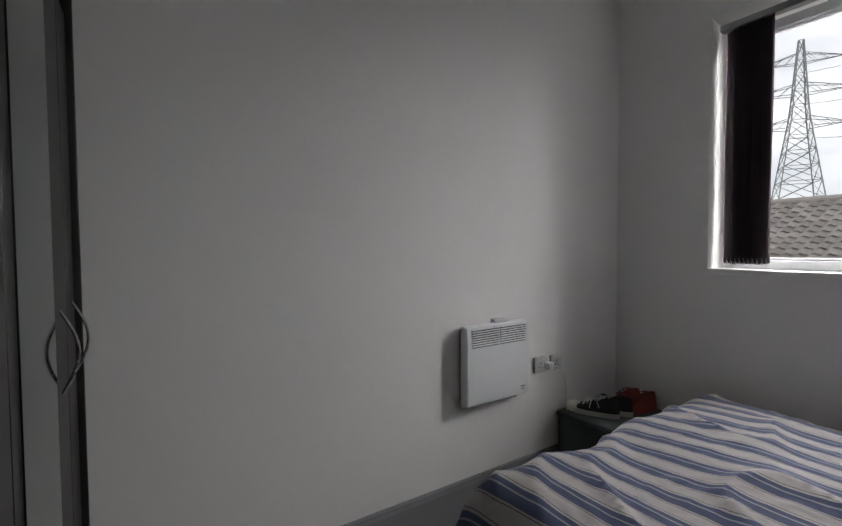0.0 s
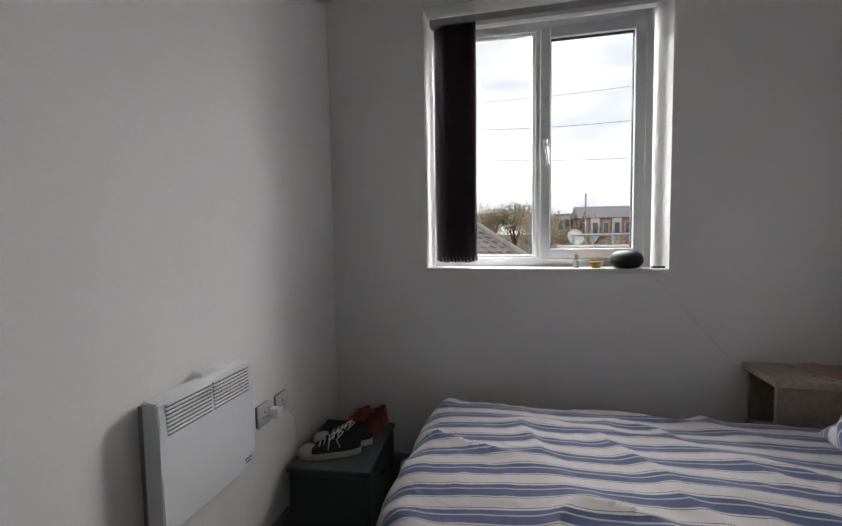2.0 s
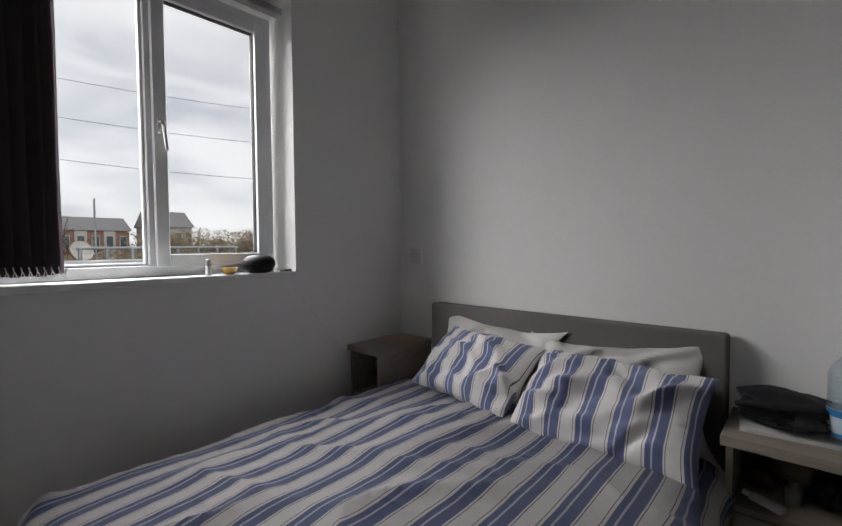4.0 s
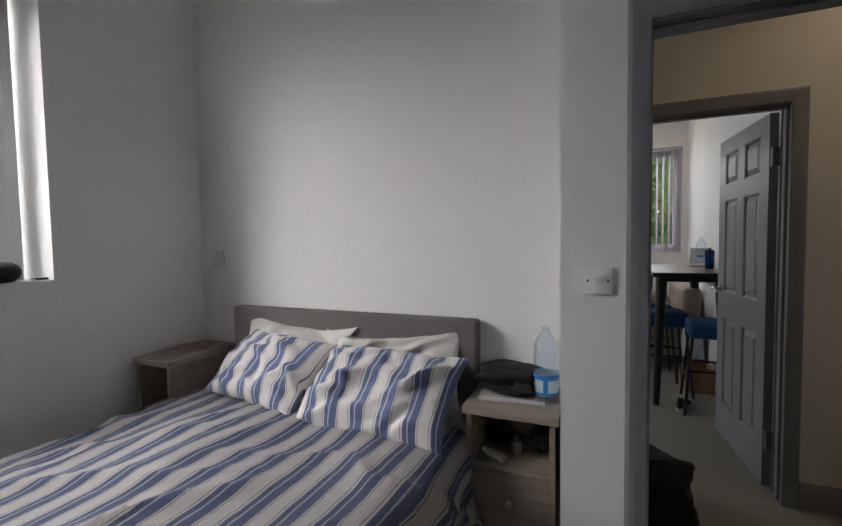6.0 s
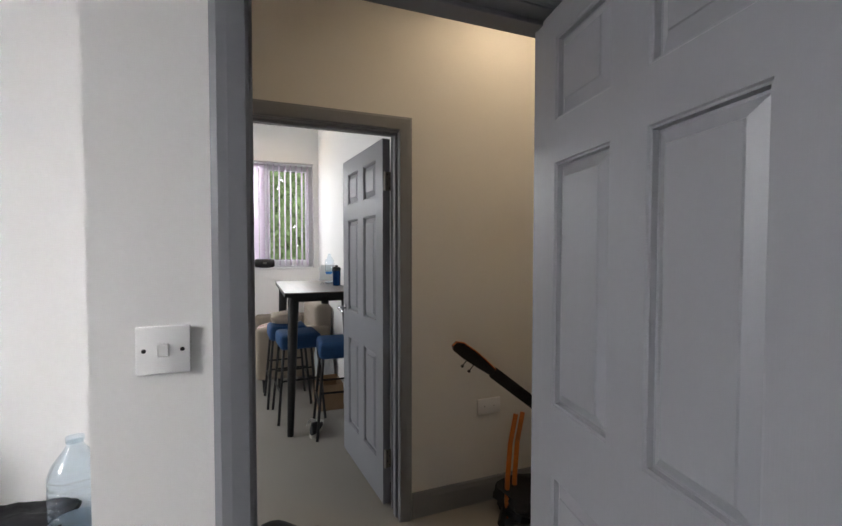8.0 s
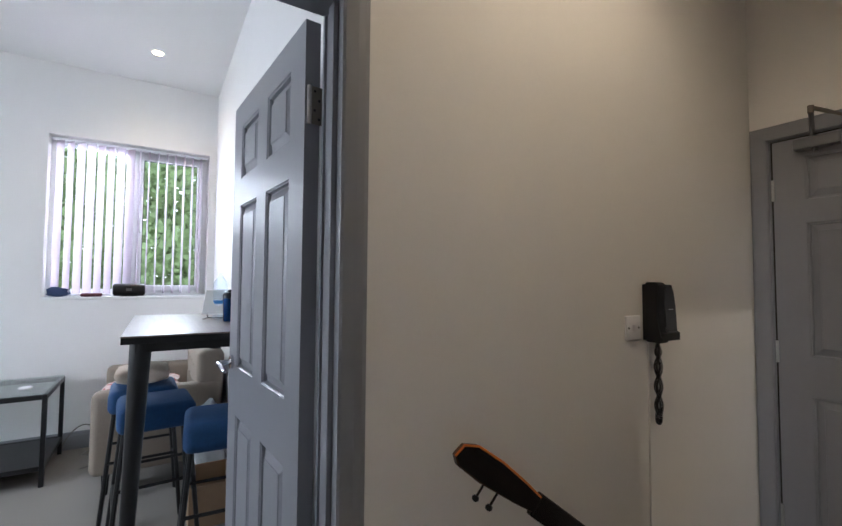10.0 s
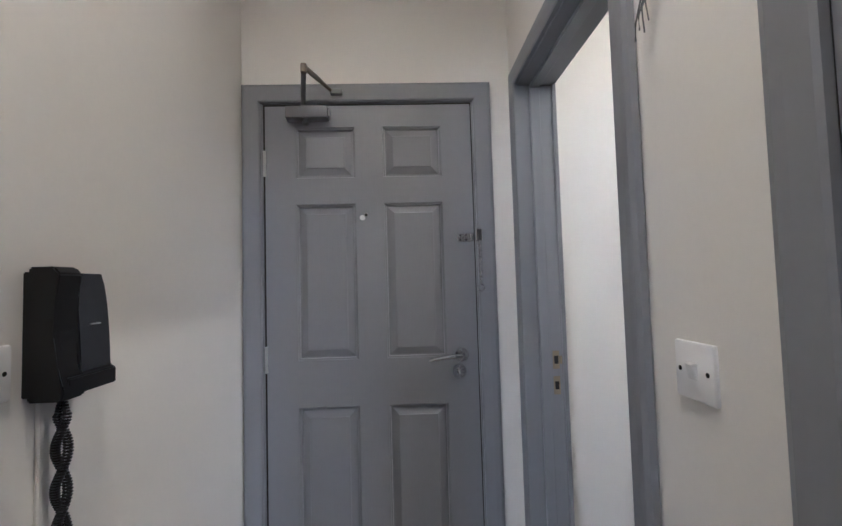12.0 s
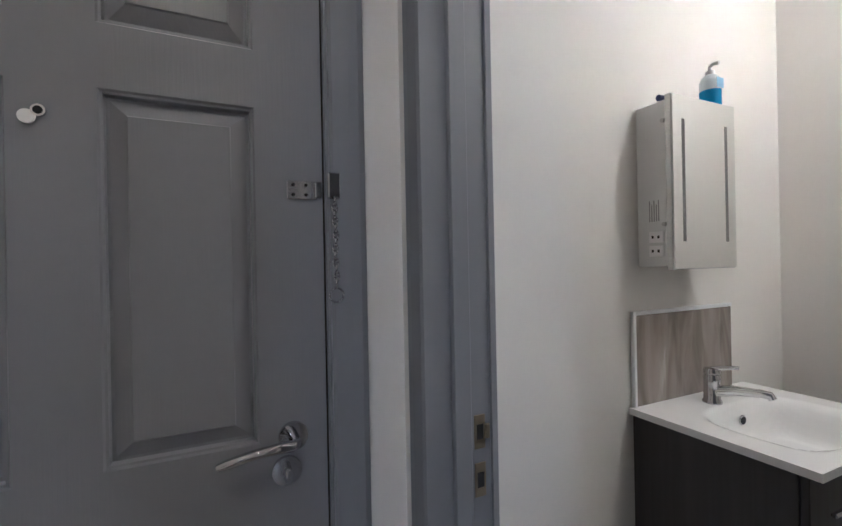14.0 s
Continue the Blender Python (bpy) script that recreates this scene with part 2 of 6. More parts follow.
# hall
setting("wall_hall_west", wall_mesh("x", 2.07, 2.19, -5.3, -3.35, 0, H_BED, [(-4.985, -4.195, 0, 2.015), (-3.86, -3.37, 0, 2.015)]), M_HALL, "cream painted hall wall with the bathroom doorway", "wall")
setting("wall_hall_east", wall_mesh("x", 3.24, 3.35, -5.3, -2.0, 0, H_BED, [(-2.995, -2.17, 0, 2.015)]), M_HALL, "cream painted hall wall with the living room doorway", "wall")
setting("wall_hall_south", wall_mesh("y", -5.3, -5.08, 2.19, 3.24, 0, H_BED, [(2.32, 3.185, 0, 2.01)]), M_HALL, "white painted hall end wall round the front door", "wall")
setting("wall_hall_north", wall_mesh("y", -2.1, -2.0, 2.5, 3.24, 0, H_BED), M_HALL, "cream painted hall end wall", "wall")
setting("ceiling_hall", box(2.12, 3.35, -5.3, -2.0, H_HALL, H_HALL + 0.1), M_CEIL, "white painted hall ceiling", "ceiling")
# living room
LX = 6.6
setting("wall_living_east", wall_mesh("x", LX, LX + 0.3, -3.2, 1.2, 0, H_LIV, [(-2.99, -1.87, 1.15, 2.44)]), M_WALL, "white painted living room wall with a window opening", "wall")
setting("wall_living_south", wall_mesh("y", -3.2, -3.05, 3.35, LX, 0, H_LIV), M_WALL, "white painted living room wall", "wall")
# its window hole is added, unseen, to let the north fill in
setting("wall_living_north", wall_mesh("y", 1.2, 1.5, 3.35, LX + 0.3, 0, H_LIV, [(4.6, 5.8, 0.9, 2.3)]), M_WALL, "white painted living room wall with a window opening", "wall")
setting("wall_living_west", wall_mesh("x", 3.24, 3.35, -2.0, 1.35, 0, H_LIV), M_WALL, "white painted living room wall", "wall")
setting("ceiling_living", box(3.35, LX + 0.3, -3.2, 1.35, H_LIV, H_LIV + 0.1), M_CEIL, "white painted living room ceiling", "ceiling")
# bathroom
BY = -5.15
setting("wall_bath_south", wall_mesh("y", BY - 0.15, BY, 0.5, 2.07, 0, 2.75), M_HALL, "white painted bathroom wall", "wall")
setting("wall_bath_west", wall_mesh("x", 0.5, 0.62, BY, -3.4, 0, 2.75), M_HALL, "white painted bathroom wall", "wall")
setting("wall_bath_north", wall_mesh("y", -4.1, -3.99, 0.62, 2.07, 0, 2.75), M_HALL, "white painted bathroom wall", "wall")
setting("ceiling_bath", box(0.5, 2.07, BY - 0.15, -3.4, 2.75, 2.85), M_CEIL, "white painted bathroom ceiling", "ceiling")


def skirting(name, axis, face, side, a0, a1, h=0.13):
    """A moulded skirting board on a wall face; side: the way it stands out."""
    bm = bmesh.new()
    prof = [(0, 0), (0.016, 0), (0.016, h - 0.03), (0.012, h - 0.018), (0.012, h - 0.008), (0.007, h), (0, h)]
    ends = []
    for a in (a0, a1):
        ends.append([bm.verts.new((face + side * d, a, z) if axis == "x" else (a, face + side * d, z)) for d, z in prof])
    n = len(prof)
    for k in range(n):
        bm.faces.new((ends[0][k], ends[0][(k + 1) % n], ends[1][(k + 1) % n], ends[1][k]))
    bm.faces.new(ends[0])
    bm.faces.new(ends[1][::-1])
    return setting(name, bm, M_GREY, "grey painted moulded skirting board", "baseboard")


skirting("baseboard_1", "x", 0, 1, -3.2, 0, 0.215)
skirting("baseboard_2", "y", 0, -1, 0.02, 2.36, 0.215)
skirting("baseboard_3", "x", 2.38, -1, -2.0, -0.02, 0.215)
skirting("baseboard_4", "x", 3.24, -1, -5.06, -3.035)
skirting("baseboard_5", "x", LX, -1, -3.03, 1.18)
skirting("baseboard_6", "y", -3.05, 1, 3.4, LX - 0.02)
skirting("baseboard_7", "x", 2.07, -1, -2.2, -2.02)


def architrave(name, axis, face, side, a0, a1, head, w=0.066, label="grey gloss painted door architrave"):
    """Three mitred moulded boards round an opening a0..a1 on a wall face."""
    bm = bmesh.new()
    prof = [(0, 0), (0, 0.012), (0.006, 0.016), (w * 0.55, 0.019), (w - 0.012, 0.019), (w, 0.014), (w, 0)]
    ring = []
    for ca, cz, sa, sz in ((a0, 0, -1, 0), (a0, head, -1, 1), (a1, head, 1, 1), (a1, 0, 1, 0)):
        row = []
        for d, t in prof:
            a, z, p = ca + sa * d, cz + sz * d, face + side * t
            row.append(bm.verts.new((p, a, z) if axis == "x" else (a, p, z)))
        ring.append(row)
    n = len(prof)
    for r0, r1 in zip(ring, ring[1:]):
        for k in range(n):
            bm.faces.new((r0[k], r0[(k + 1) % n], r1[(k + 1) % n], r1[k]))
    bm.faces.new(ring[0])
    bm.faces.new(ring[-1][::-1])
    return setting(name, bm, M_GREY, label, "trim")


def lining(name, axis, p0, p1, a0, a1, head, stop0, stop1):
    """A door lining: two jambs and a head, with a stop between stop0 and stop1."""
    bm = bmesh.new()
    t = 0.026

    def b(p, q, a, c, z0, z1):
        if axis == "x":
            bx(bm, p, q, a, c, z0, z1, 0.0015)
        else:
            bx(bm, a, c, p, q, z0, z1, 0.0015)

    b(p0, p1, a0 - t, a0, 0, head + t)
    b(p0, p1, a1, a1 + t, 0, head + t)
    b(p0, p1, a0, a1, head, head + t)
    s = 0.013
    b(stop0, stop1, a0, a0 + s, 0, head)
    b(stop0, stop1, a1 - s, a1, 0, head)
    b(stop0, stop1, a0 + s, a1 - s, head - s, head)
    return setting(name, bm, M_GREY, "grey painted wooden door lining", "trim")


# bedroom doorway
lining("trim_bedroom_lining", "x", 2.066, 2.194, -3.03, -2.265, HEAD, 2.115, 2.15)
architrave("trim_bedroom_inner", "x", 2.066, -1, -3.024, -2.271, HEAD + 0.004)
architrave("trim_bedroom_outer", "x", 2.194, 1, -3.024, -2.271, HEAD + 0.004)
# living room doorway
lining("trim_living_lining", "x", 3.236, 3.354, -2.968, -2.2, HEAD, 3.27, 3.305)
architrave("trim_living_outer", "x", 3.236, -1, -2.962, -2.206, HEAD + 0.004)
architrave("trim_living_inner", "x", 3.354, 1, -2.962, -2.206, HEAD + 0.004)
# bathroom doorway
lining("trim_bath_lining", "x", 2.066, 2.194, -4.955, -4.225, HEAD, 2.115, 2.15)
architrave("trim_bath_outer", "x", 2.194, 1, -4.949, -4.231, HEAD + 0.004)
architrave("trim_bath_inner", "x", 2.066, -1, -4.949, -4.231, HEAD + 0.004)
# cupboard doorway
lining("trim_cupboard_lining", "x", 2.066, 2.194, -3.83, -3.40, HEAD, 2.09, 2.125)
architrave("trim_cupboard_outer", "x", 2.194, 1, -3.824, -3.406, HEAD + 0.004)
# front doorway
lining("trim_front_lining", "y", -5.22, -5.076, 2.346, 3.160, HEAD - 0.005, -5.2, -5.14)
architrave("trim_front", "y", -5.076, 1, 2.34, 3.166, HEAD - 0.001, w=0.068)

# ---- doors and fittings ----
M_LEAF = mat("grey_door_paint", (0.245, 0.25, 0.272), 0.36, vary=0.035, grain=45, bump=0.09, bump_scale=220, stain=0.06, stretch=(1, 1, 0.045))


def six_panel_door(name, w, h, t, m, label, dz=0.0, cols=None):
    """A moulded six-panel leaf: hinge edge at x = 0, body between y = 0 and y = t."""
    door = tagged(new(name), label, "door", kind="structure")
    door.matrix_world = m
    k = w / 0.808
    xs = cols or [(0.118 * k, 0.348 * k), (0.458 * k, 0.688 * k)]
    zs = [(0.215 + dz, 0.805 + dz), (0.98 + dz, 1.578 + dz), (1.68 + dz, 1.88 + dz)]
    d = 0.016
    bm = bmesh.new()
    bx(bm, 0, w, d, t - d, 0, h)
    xl = [0, *[x for p in xs for x in p], w]
    for y0, y1 in ((0, d), (t - d, t)):
        for i in range(0, len(xl), 2):
            bx(bm, xl[i], xl[i + 1], y0, y1, 0, h)
        for a, b in xs:
            zz = [0, *[z for p in zs for z in p], h]
            for i in range(0, len(zz), 2):
                bx(bm, a, b, y0, y1, zz[i], zz[i + 1])
    part("leaf", bm, M_LEAF, door)
    for a, b in xs:
        for c, e in zs:
            bm = bmesh.new()
            for y, s in ((0, 1), (t, -1)):
                rings = []
                for inset, depth in ((0.0, 0.0), (0.003, 0.004), (0.007, 0.0045), (0.009, d - 0.0005), (0.014, d - 0.0005), (0.038, 0.004), (0.04, 0.001)):
                    rings.append([bm.verts.new((px, y + s * depth, pz)) for px, pz in ((a + inset, c + inset), (b - inset, c + inset), (b - inset, e - inset), (a + inset, e - inset))])
                for r0, r1 in zip(rings, rings[1:]):
                    for j in range(4):
                        bm.faces.new((r0[j], r0[(j + 1) % 4], r1[(j + 1) % 4], r1[j]))
                bm.faces.new(rings[-1])
            part("panel", bm, M_LEAF, door)
    return door


def lever(parent, x, z, y, out, way, length=0.115):
    """A lever handle on a round rose. out: the way it stands off; way: the way the lever points along x."""
    bm = bmesh.new()
    cyl(bm, (x, y, z), (x, y + out * 0.009, z), 0.026, seg=24)
    rose = part("rose", bm, M_CHROME, parent, "chrome rose", smooth=True)
    bm = bmesh.new()
    pts = [(x, y + out * 0.009, z), (x, y + out * 0.04, z), (x + way * 0.008, y + out * 0.052, z + 0.001), (x + way * 0.03, y + out * 0.056, z + 0.003),
           (x + way * 0.07, y + out * 0.056, z), (x + way * length * 0.9, y + out * 0.054, z - 0.008), (x + way * length, y + out * 0.05, z - 0.012)]
    tube(bm, pts, [0.009, 0.009, 0.0095, 0.009, 0.0085, 0.008, 0.006], seg=12)
    part("door_handle", bm, M_CHROME, parent, "chrome lever handle", smooth=True)


def hinge(parent, x, y, z):
    bm = bmesh.new()
    for i in range(5):
        cyl(bm, (x, y, z - 0.05 + i * 0.02), (x, y, z - 0.031 + i * 0.02), 0.006, seg=10)
    h = part("hinge", bm, M_STEEL, parent, "steel butt hinge", smooth=True)
    if y > 0:
        y0, y1 = sorted((y - 0.004, y - 0.034))
        part("flap", box(x - 0.0022, x - 0.0002, y0, y1, z - 0.05, z + 0.049, 0.0005), M_HINGE, h, "tarnished hinge flap")
        for sy, sz in ((0.3, -0.036), (0.7, -0.014), (0.3, 0.013), (0.7, 0.036)):
            bm = bmesh.new()
            cyl(bm, (x - 0.0022, y0 + 0.03 * sy, z + sz), (x - 0.0032, y0 + 0.03 * sy, z + sz), 0.0034, seg=10)
            part("screw", bm, M_DARK, h)


M_HINGE = mat("tarnished_steel", (0.22, 0.19, 0.16), 0.45, 0.8, vary=0.2, grain=50)
# bedroom door, standing open into the room
door_1 = six_panel_door("door_1", 0.758, 1.975, 0.04, pose(2.15, -3.022, 0.006, 0, 0, 180 - 10.5) @ pose(0, -0.04, 0), "open grey painted six-panel bedroom door", 0.025)
lever(door_1, 0.70, 0.995, 0.0, -1, -1)
lever(door_1, 0.70, 0.995, 0.04, 1, -1)
for hz in (0.25, 1.0, 1.74):
    hinge(door_1, 0.0, 0.044, hz)
# living room door, standing open against the room's wall
door_2 = six_panel_door("door_2", 0.75, 1.975, 0.04, pose(3.395, -2.965, 0.01, 0, 0, 4.6), "open grey painted six-panel living room door")
lever(door_2, 0.70, 0.99, 0.04, 1, -1)
lever(door_2, 0.70, 0.99, 0.0, -1, -1)
for hz in (0.25, 1.75):
    hinge(door_2, -0.006, 0.03, hz)

# wall plates


def plate(name, m, label, rocker=True, w=0.086, blank=False, mat_=None):
    """A moulded wall plate on the plane z = 0, facing +z, upright along y."""
    ob = thing(name, m, label, "light switch" if rocker else "wall plate", "wall plates")
    bm = bmesh.new()
    bx(bm, -w / 2, w / 2, -0.043, 0.043, 0, 0.009, 0.0035, 2)
    body = part("faceplate", bm, mat_ or M_WHITE, ob, smooth=True)
    if not blank:
        for sx in (-1, 1):
            bm = bmesh.new()
            cyl(bm, (sx * 0.03, 0, 0.0075), (sx * 0.03, 0, 0.0095), 0.0038, seg=12)
            part("screw", bm, M_DARK if rocker else M_STEEL, ob)
    if rocker:
        bm = bmesh.new()
        bx(bm, -0.009, 0.009, -0.012, 0.012, 0.008, 0.014, 0.0015)
        for v in bm.verts:
            if v.co.z > 0.012:
                v.co.z += v.co.y * 0.22
        part("rocker", bm, M_WHITE, ob)
    return ob


def on_wall(x, y, z, facing):
    """The pose of a plate on a wall: +z of the plate faces the way named."""
    r = {"-x": (90, 0, -90), "+x": (90, 0, 90), "-y": (90, 0, 0), "+y": (90, 0, 180)}[facing]
    return pose(x, y, z, *r)


plate("light_switch", on_wall(2.07, -2.125, 1.218, "-x"), "white plastic single light switch beside the bedroom doorway")
plate("light_switch", on_wall(2.19, -4.052, 1.128, "+x"), "white plastic single light switch beside the bathroom doorway")
plate("fused_switch", on_wall(3.24, -4.078, 1.148, "-x"), "white plastic fused switch below and beside the entry phone")
plate("blank_plate", on_wall(2.38, -0.135, 1.272, "-x"), "white plastic blanking plate on the bedroom wall", rocker=False, mat_=mat("aged_white_plastic", (0.66, 0.63, 0.64), 0.4, vary=0.03))
plate("double_socket", on_wall(3.24, -3.49, 0.53, "-x"), "white plastic double socket low on the hall wall", rocker=False, w=0.146)

# ---- bedroom: window ----


def pvc_window(name, m, w, h, split, label, depth=0.065, sash_right=True):
    """A white frame in the plane y = 0, from (0, 0) to (w, h): a fixed light to split, then an opening sash."""
    win = tagged(new(name), label, "window", kind="structure")
    win.matrix_world = m
    f = 0.048

    def frame_bm(x0, x1, z0, z1, y0, y1, wd):
        bm = bmesh.new()
        bx(bm, x0, x0 + wd, y0, y1, z0, z1, 0.004)
        bx(bm, x1 - wd, x1, y0, y1, z0, z1, 0.004)
        bx(bm, x0 + wd - 0.002, x1 - wd + 0.002, y0 + 0.0005, y1 - 0.0005, z0, z0 + wd, 0.004)
        bx(bm, x0 + wd - 0.002, x1 - wd + 0.002, y0 + 0.0005, y1 - 0.0005, z1 - wd, z1, 0.004)
        return bm

    bm = frame_bm(0, w, 0, h, 0, depth, f)
    bx(bm, split - 0.03, split + 0.03, 0.001, depth - 0.001, f, h - f, 0.004)
    part("window_frame", bm, M_UPVC, win)
    for x0, x1 in ((f, split - 0.03),):
        part("bead", frame_bm(x0 - 0.001, x1 + 0.001, f - 0.001, h - f + 0.001, 0.012, 0.035, 0.014), M_UPVC, win)
        bm = box(x0 + 0.01, x1 - 0.01, 0.022, 0.026, f + 0.01, h - f - 0.01)
        p = part("pane", bm, M_GLASS, win)
        p.visible_shadow = False
    sx0, sx1, sz0, sz1 = split - 0.006, w - f + 0.012, f - 0.007, h - f + 0.007
    sash = part("sash", frame_bm(sx0, sx1, sz0, sz1, -0.016, 0.04, 0.052), M_UPVC, win)
    part("seal", frame_bm(sx0 + 0.05, sx1 - 0.05, sz0 + 0.05, sz1 - 0.05, 0.0, 0.03, 0.006), M_DARK, win)
    p = part("pane", box(sx0 + 0.054, sx1 - 0.054, 0.012, 0.016, sz0 + 0.054, sz1 - 0.054), M_GLASS, win)
    p.visible_shadow = False
    bm = bmesh.new()
    hx, hz = sx0 + 0.026, (sz0 + sz1) / 2
    bx(bm, hx - 0.011, hx + 0.011, -0.024, -0.016, hz - 0.03, hz + 0.03, 0.003)
    tube(bm, [(hx, -0.024, hz + 0.015), (hx, -0.045, hz + 0.012), (hx + 0.004, -0.05, hz - 0.02), (hx + 0.012, -0.052, hz - 0.1)], [0.008, 0.008, 0.008, 0.006], 8)
    part("window_handle", bm, M_STEEL, win, "grey metal window handle", smooth=True)
    return win


pvc_window("window_1", pose(0.54, 0.13, 1.213), 1.07, 1.227, 0.551, "white plastic two-light bedroom window, closed")
bm = box(0.54, 1.61, -0.006, 0.29, 1.188, 1.214, 0.004, 2)
for v in bm.verts:
    if v.co.y < 0.1:
        v.co.x += 0.04 if v.co.x > 1 else -0.0235
setting("window_sill", bm, M_SILL, "white painted bedroom window sill", "window sill")

# vertical blind bunched to one side
M_BLIND = mat("dark_plum_fabric", (0.2, 0.165, 0.185), 0.9, vary=0.12, grain=300, bump=0.2, bump_scale=600)
bn_, bl_ = M_BLIND.node_tree.nodes, M_BLIND.node_tree.links
bt_, bx_ = bn_.new("ShaderNodeBsdfTranslucent"), bn_.new("ShaderNodeMixShader")
bt_.inputs[0].default_value, bx_.inputs[0].default_value = (0.13, 0.105, 0.12, 1), 0.3
bl_.new(bn_["Principled BSDF"].outputs[0], bx_.inputs[1])
bl_.new(bt_.outputs[0], bx_.inputs[2])
bl_.new(bx_.outputs[0], bn_["Material Output"].inputs[0])
blind = thing("vertical_blind", pose(0.536, 0.05, 2.432), "dark plum fabric vertical blind drawn to one side of the window", "blind")
bm = bmesh.new()
bx(bm, 0.006, 1.085, -0.022, 0.022, -0.002, 0.034, 0.004)
part("headrail", bm, mat("grey_aluminium", (0.35, 0.35, 0.36), 0.4, 0.6), blind, "grey aluminium headrail")
slats = []
for i in range(13):
    bm = bmesh.new()
    x0 = 0.051 + i * 0.0135
    a = radians(48 - 6 * math.sin(i * 1.9))
    w2 = 0.0445
    n = 6
    zt, zb = 0.0, -1.185 + 0.004 * math.sin(i * 2.3)
    rows = []
    for j in range(n + 1):
        s = -w2 + 2 * w2 * j / n
        bow = 0.005 * (1 - (s / w2) ** 2)
        px, py = x0 + math.cos(a) * s + math.sin(a) * bow, -math.sin(a) * s * 0.8 + math.cos(a) * bow
        rows.append([bm.verts.new((px + 0.0015 * math.sin(k * 1.3 + i), py, zt + (zb - zt) * k / 6)) for k in range(7)])
    for r0, r1 in zip(rows, rows[1:]):
        for k in range(6):
            bm.faces.new((r0[k], r0[k + 1], r1[k + 1], r1[k]))
    bmesh.ops.solidify(bm, geom=bm.faces[:], thickness=0.0012)
    part("slat", bm, M_BLIND, blind, smooth=True)
    bm = bmesh.new()
    bx(bm, x0 - 0.014, x0 + 0.014, -0.004, 0.004, zb - 0.004, zb + 0.03, 0.002, m=None)
    part("weight", bm, M_BLIND, blind)
bm = bmesh.new()
for i in range(11):
    x0 = 0.045 + i * 0.0185
    tube(bm, [(x0, -0.03, -1.175), (x0 + 0.004, -0.034, -1.193), (x0 + 0.011, -0.034, -1.196), (x0 + 0.017, -0.03, -1.175), (x0 + 0.014, -0.03, -1.16)], 0.0016, 6)
part("chain", bm, M_WHITE, blind, "white plastic stabilising chain")

# things on the sill
M_DIFF = mat("black_matt_plastic", (0.012, 0.012, 0.013), 0.5, vary=0.15, grain=20, spec=0.25)
ob = thing("oil_diffuser", pose(1.478, 0.03, 1.214) @ Matrix.Diagonal((1, 1, 1.2, 1)), "black rounded oil diffuser on the window sill", "diffuser")
bm = bmesh.new()
lathe(bm, [(0.03, 0.0), (0.05, 0.003), (0.066, 0.014), (0.073, 0.028), (0.073, 0.034)], 32)
part("base", bm, M_DIFF, ob, smooth=True)
bm = bmesh.new()
lathe(bm, [(0.0725, 0.0342), (0.072, 0.042), (0.064, 0.056), (0.045, 0.066), (0.02, 0.069), (0.012, 0.066), (0.0, 0.064)], 32)
part("lid", bm, M_DIFF, ob, smooth=True)
bm = bmesh.new()
lathe(bm, [(0.016, 0), (0.02, 0.003), (0.03, 0.018), (0.036, 0.03), (0.034, 0.03), (0.027, 0.019), (0.016, 0.006), (0.0, 0.005)], 28)
tagged(part("bowl", bm, mat("yellow_glaze", (0.5, 0.3, 0.07), 0.25, vary=0.1, grain=30), m=pose(1.345, 0.04, 1.214), smooth=True), "small yellow glazed bowl on the window sill", "bowl")
ob = thing("perfume_bottle", pose(1.255, 0.035, 1.214), "small clear bottle with a silver cap on the window sill", "bottle")
bm = bmesh.new()
lathe(bm, [(0.012, 0), (0.014, 0.002), (0.014, 0.036), (0.009, 0.04)], 20)
part("bottle_body", bm, mat("frosted_white", (0.7, 0.7, 0.68), 0.25, vary=0.03), ob, smooth=True)
bm = bmesh.new()
lathe(bm, [(0.0115, 0.04), (0.0115, 0.066), (0.010, 0.068)], 20)
part("cap", bm, M_STEEL, ob, "silver cap", smooth=True)
tagged(part("lighter", box(-0.03, 0.03, -0.009, 0.009, 0, 0.01, 0.003), M_BLACK, m=pose(1.615, 0.03, 1.214, 0, 0, 6)), "flat black object lying on the window sill", "lighter")

# panel heater
M_HEAT = mat("white_enamel", (0.75, 0.76, 0.78), 0.35, vary=0.015)
# dark grey that paints the shade in the heater slots and behind socket plates
M_SLOT = mat("slot_shade_grey", (0.12, 0.12, 0.13), 0.8, vary=0)
heater = thing("panel_heater", pose(0.0, -1.068, 0.582, 0, 0, 0) @ Matrix.Diagonal((0.93, 0.965, 0.93, 1)), "white slim electric panel heater fixed to the wall", "heater")
bm = bmesh.new()
prof = [(0.028, 0.0), (0.078, 0.012), (0.088, 0.06), (0.086, 0.2), (0.088, 0.32), (0.082, 0.405), (0.03, 0.412)]
sides = [[bm.verts.new((px, sy * 0.205, pz)) for px, pz in prof] for sy in (-1, 1)]
n = len(prof)
for i in range(n):
    bm.faces.new((sides[0][i], sides[0][(i + 1) % n], sides[1][(i + 1) % n], sides[1][i]))
bm.faces.new(sides[0])
bm.faces.new(sides[1])
bmesh.ops.bevel(bm, geom=[e for e in bm.edges], offset=0.004, segments=2, affect="EDGES")
part("casing", bm, M_HEAT, heater, smooth=True)
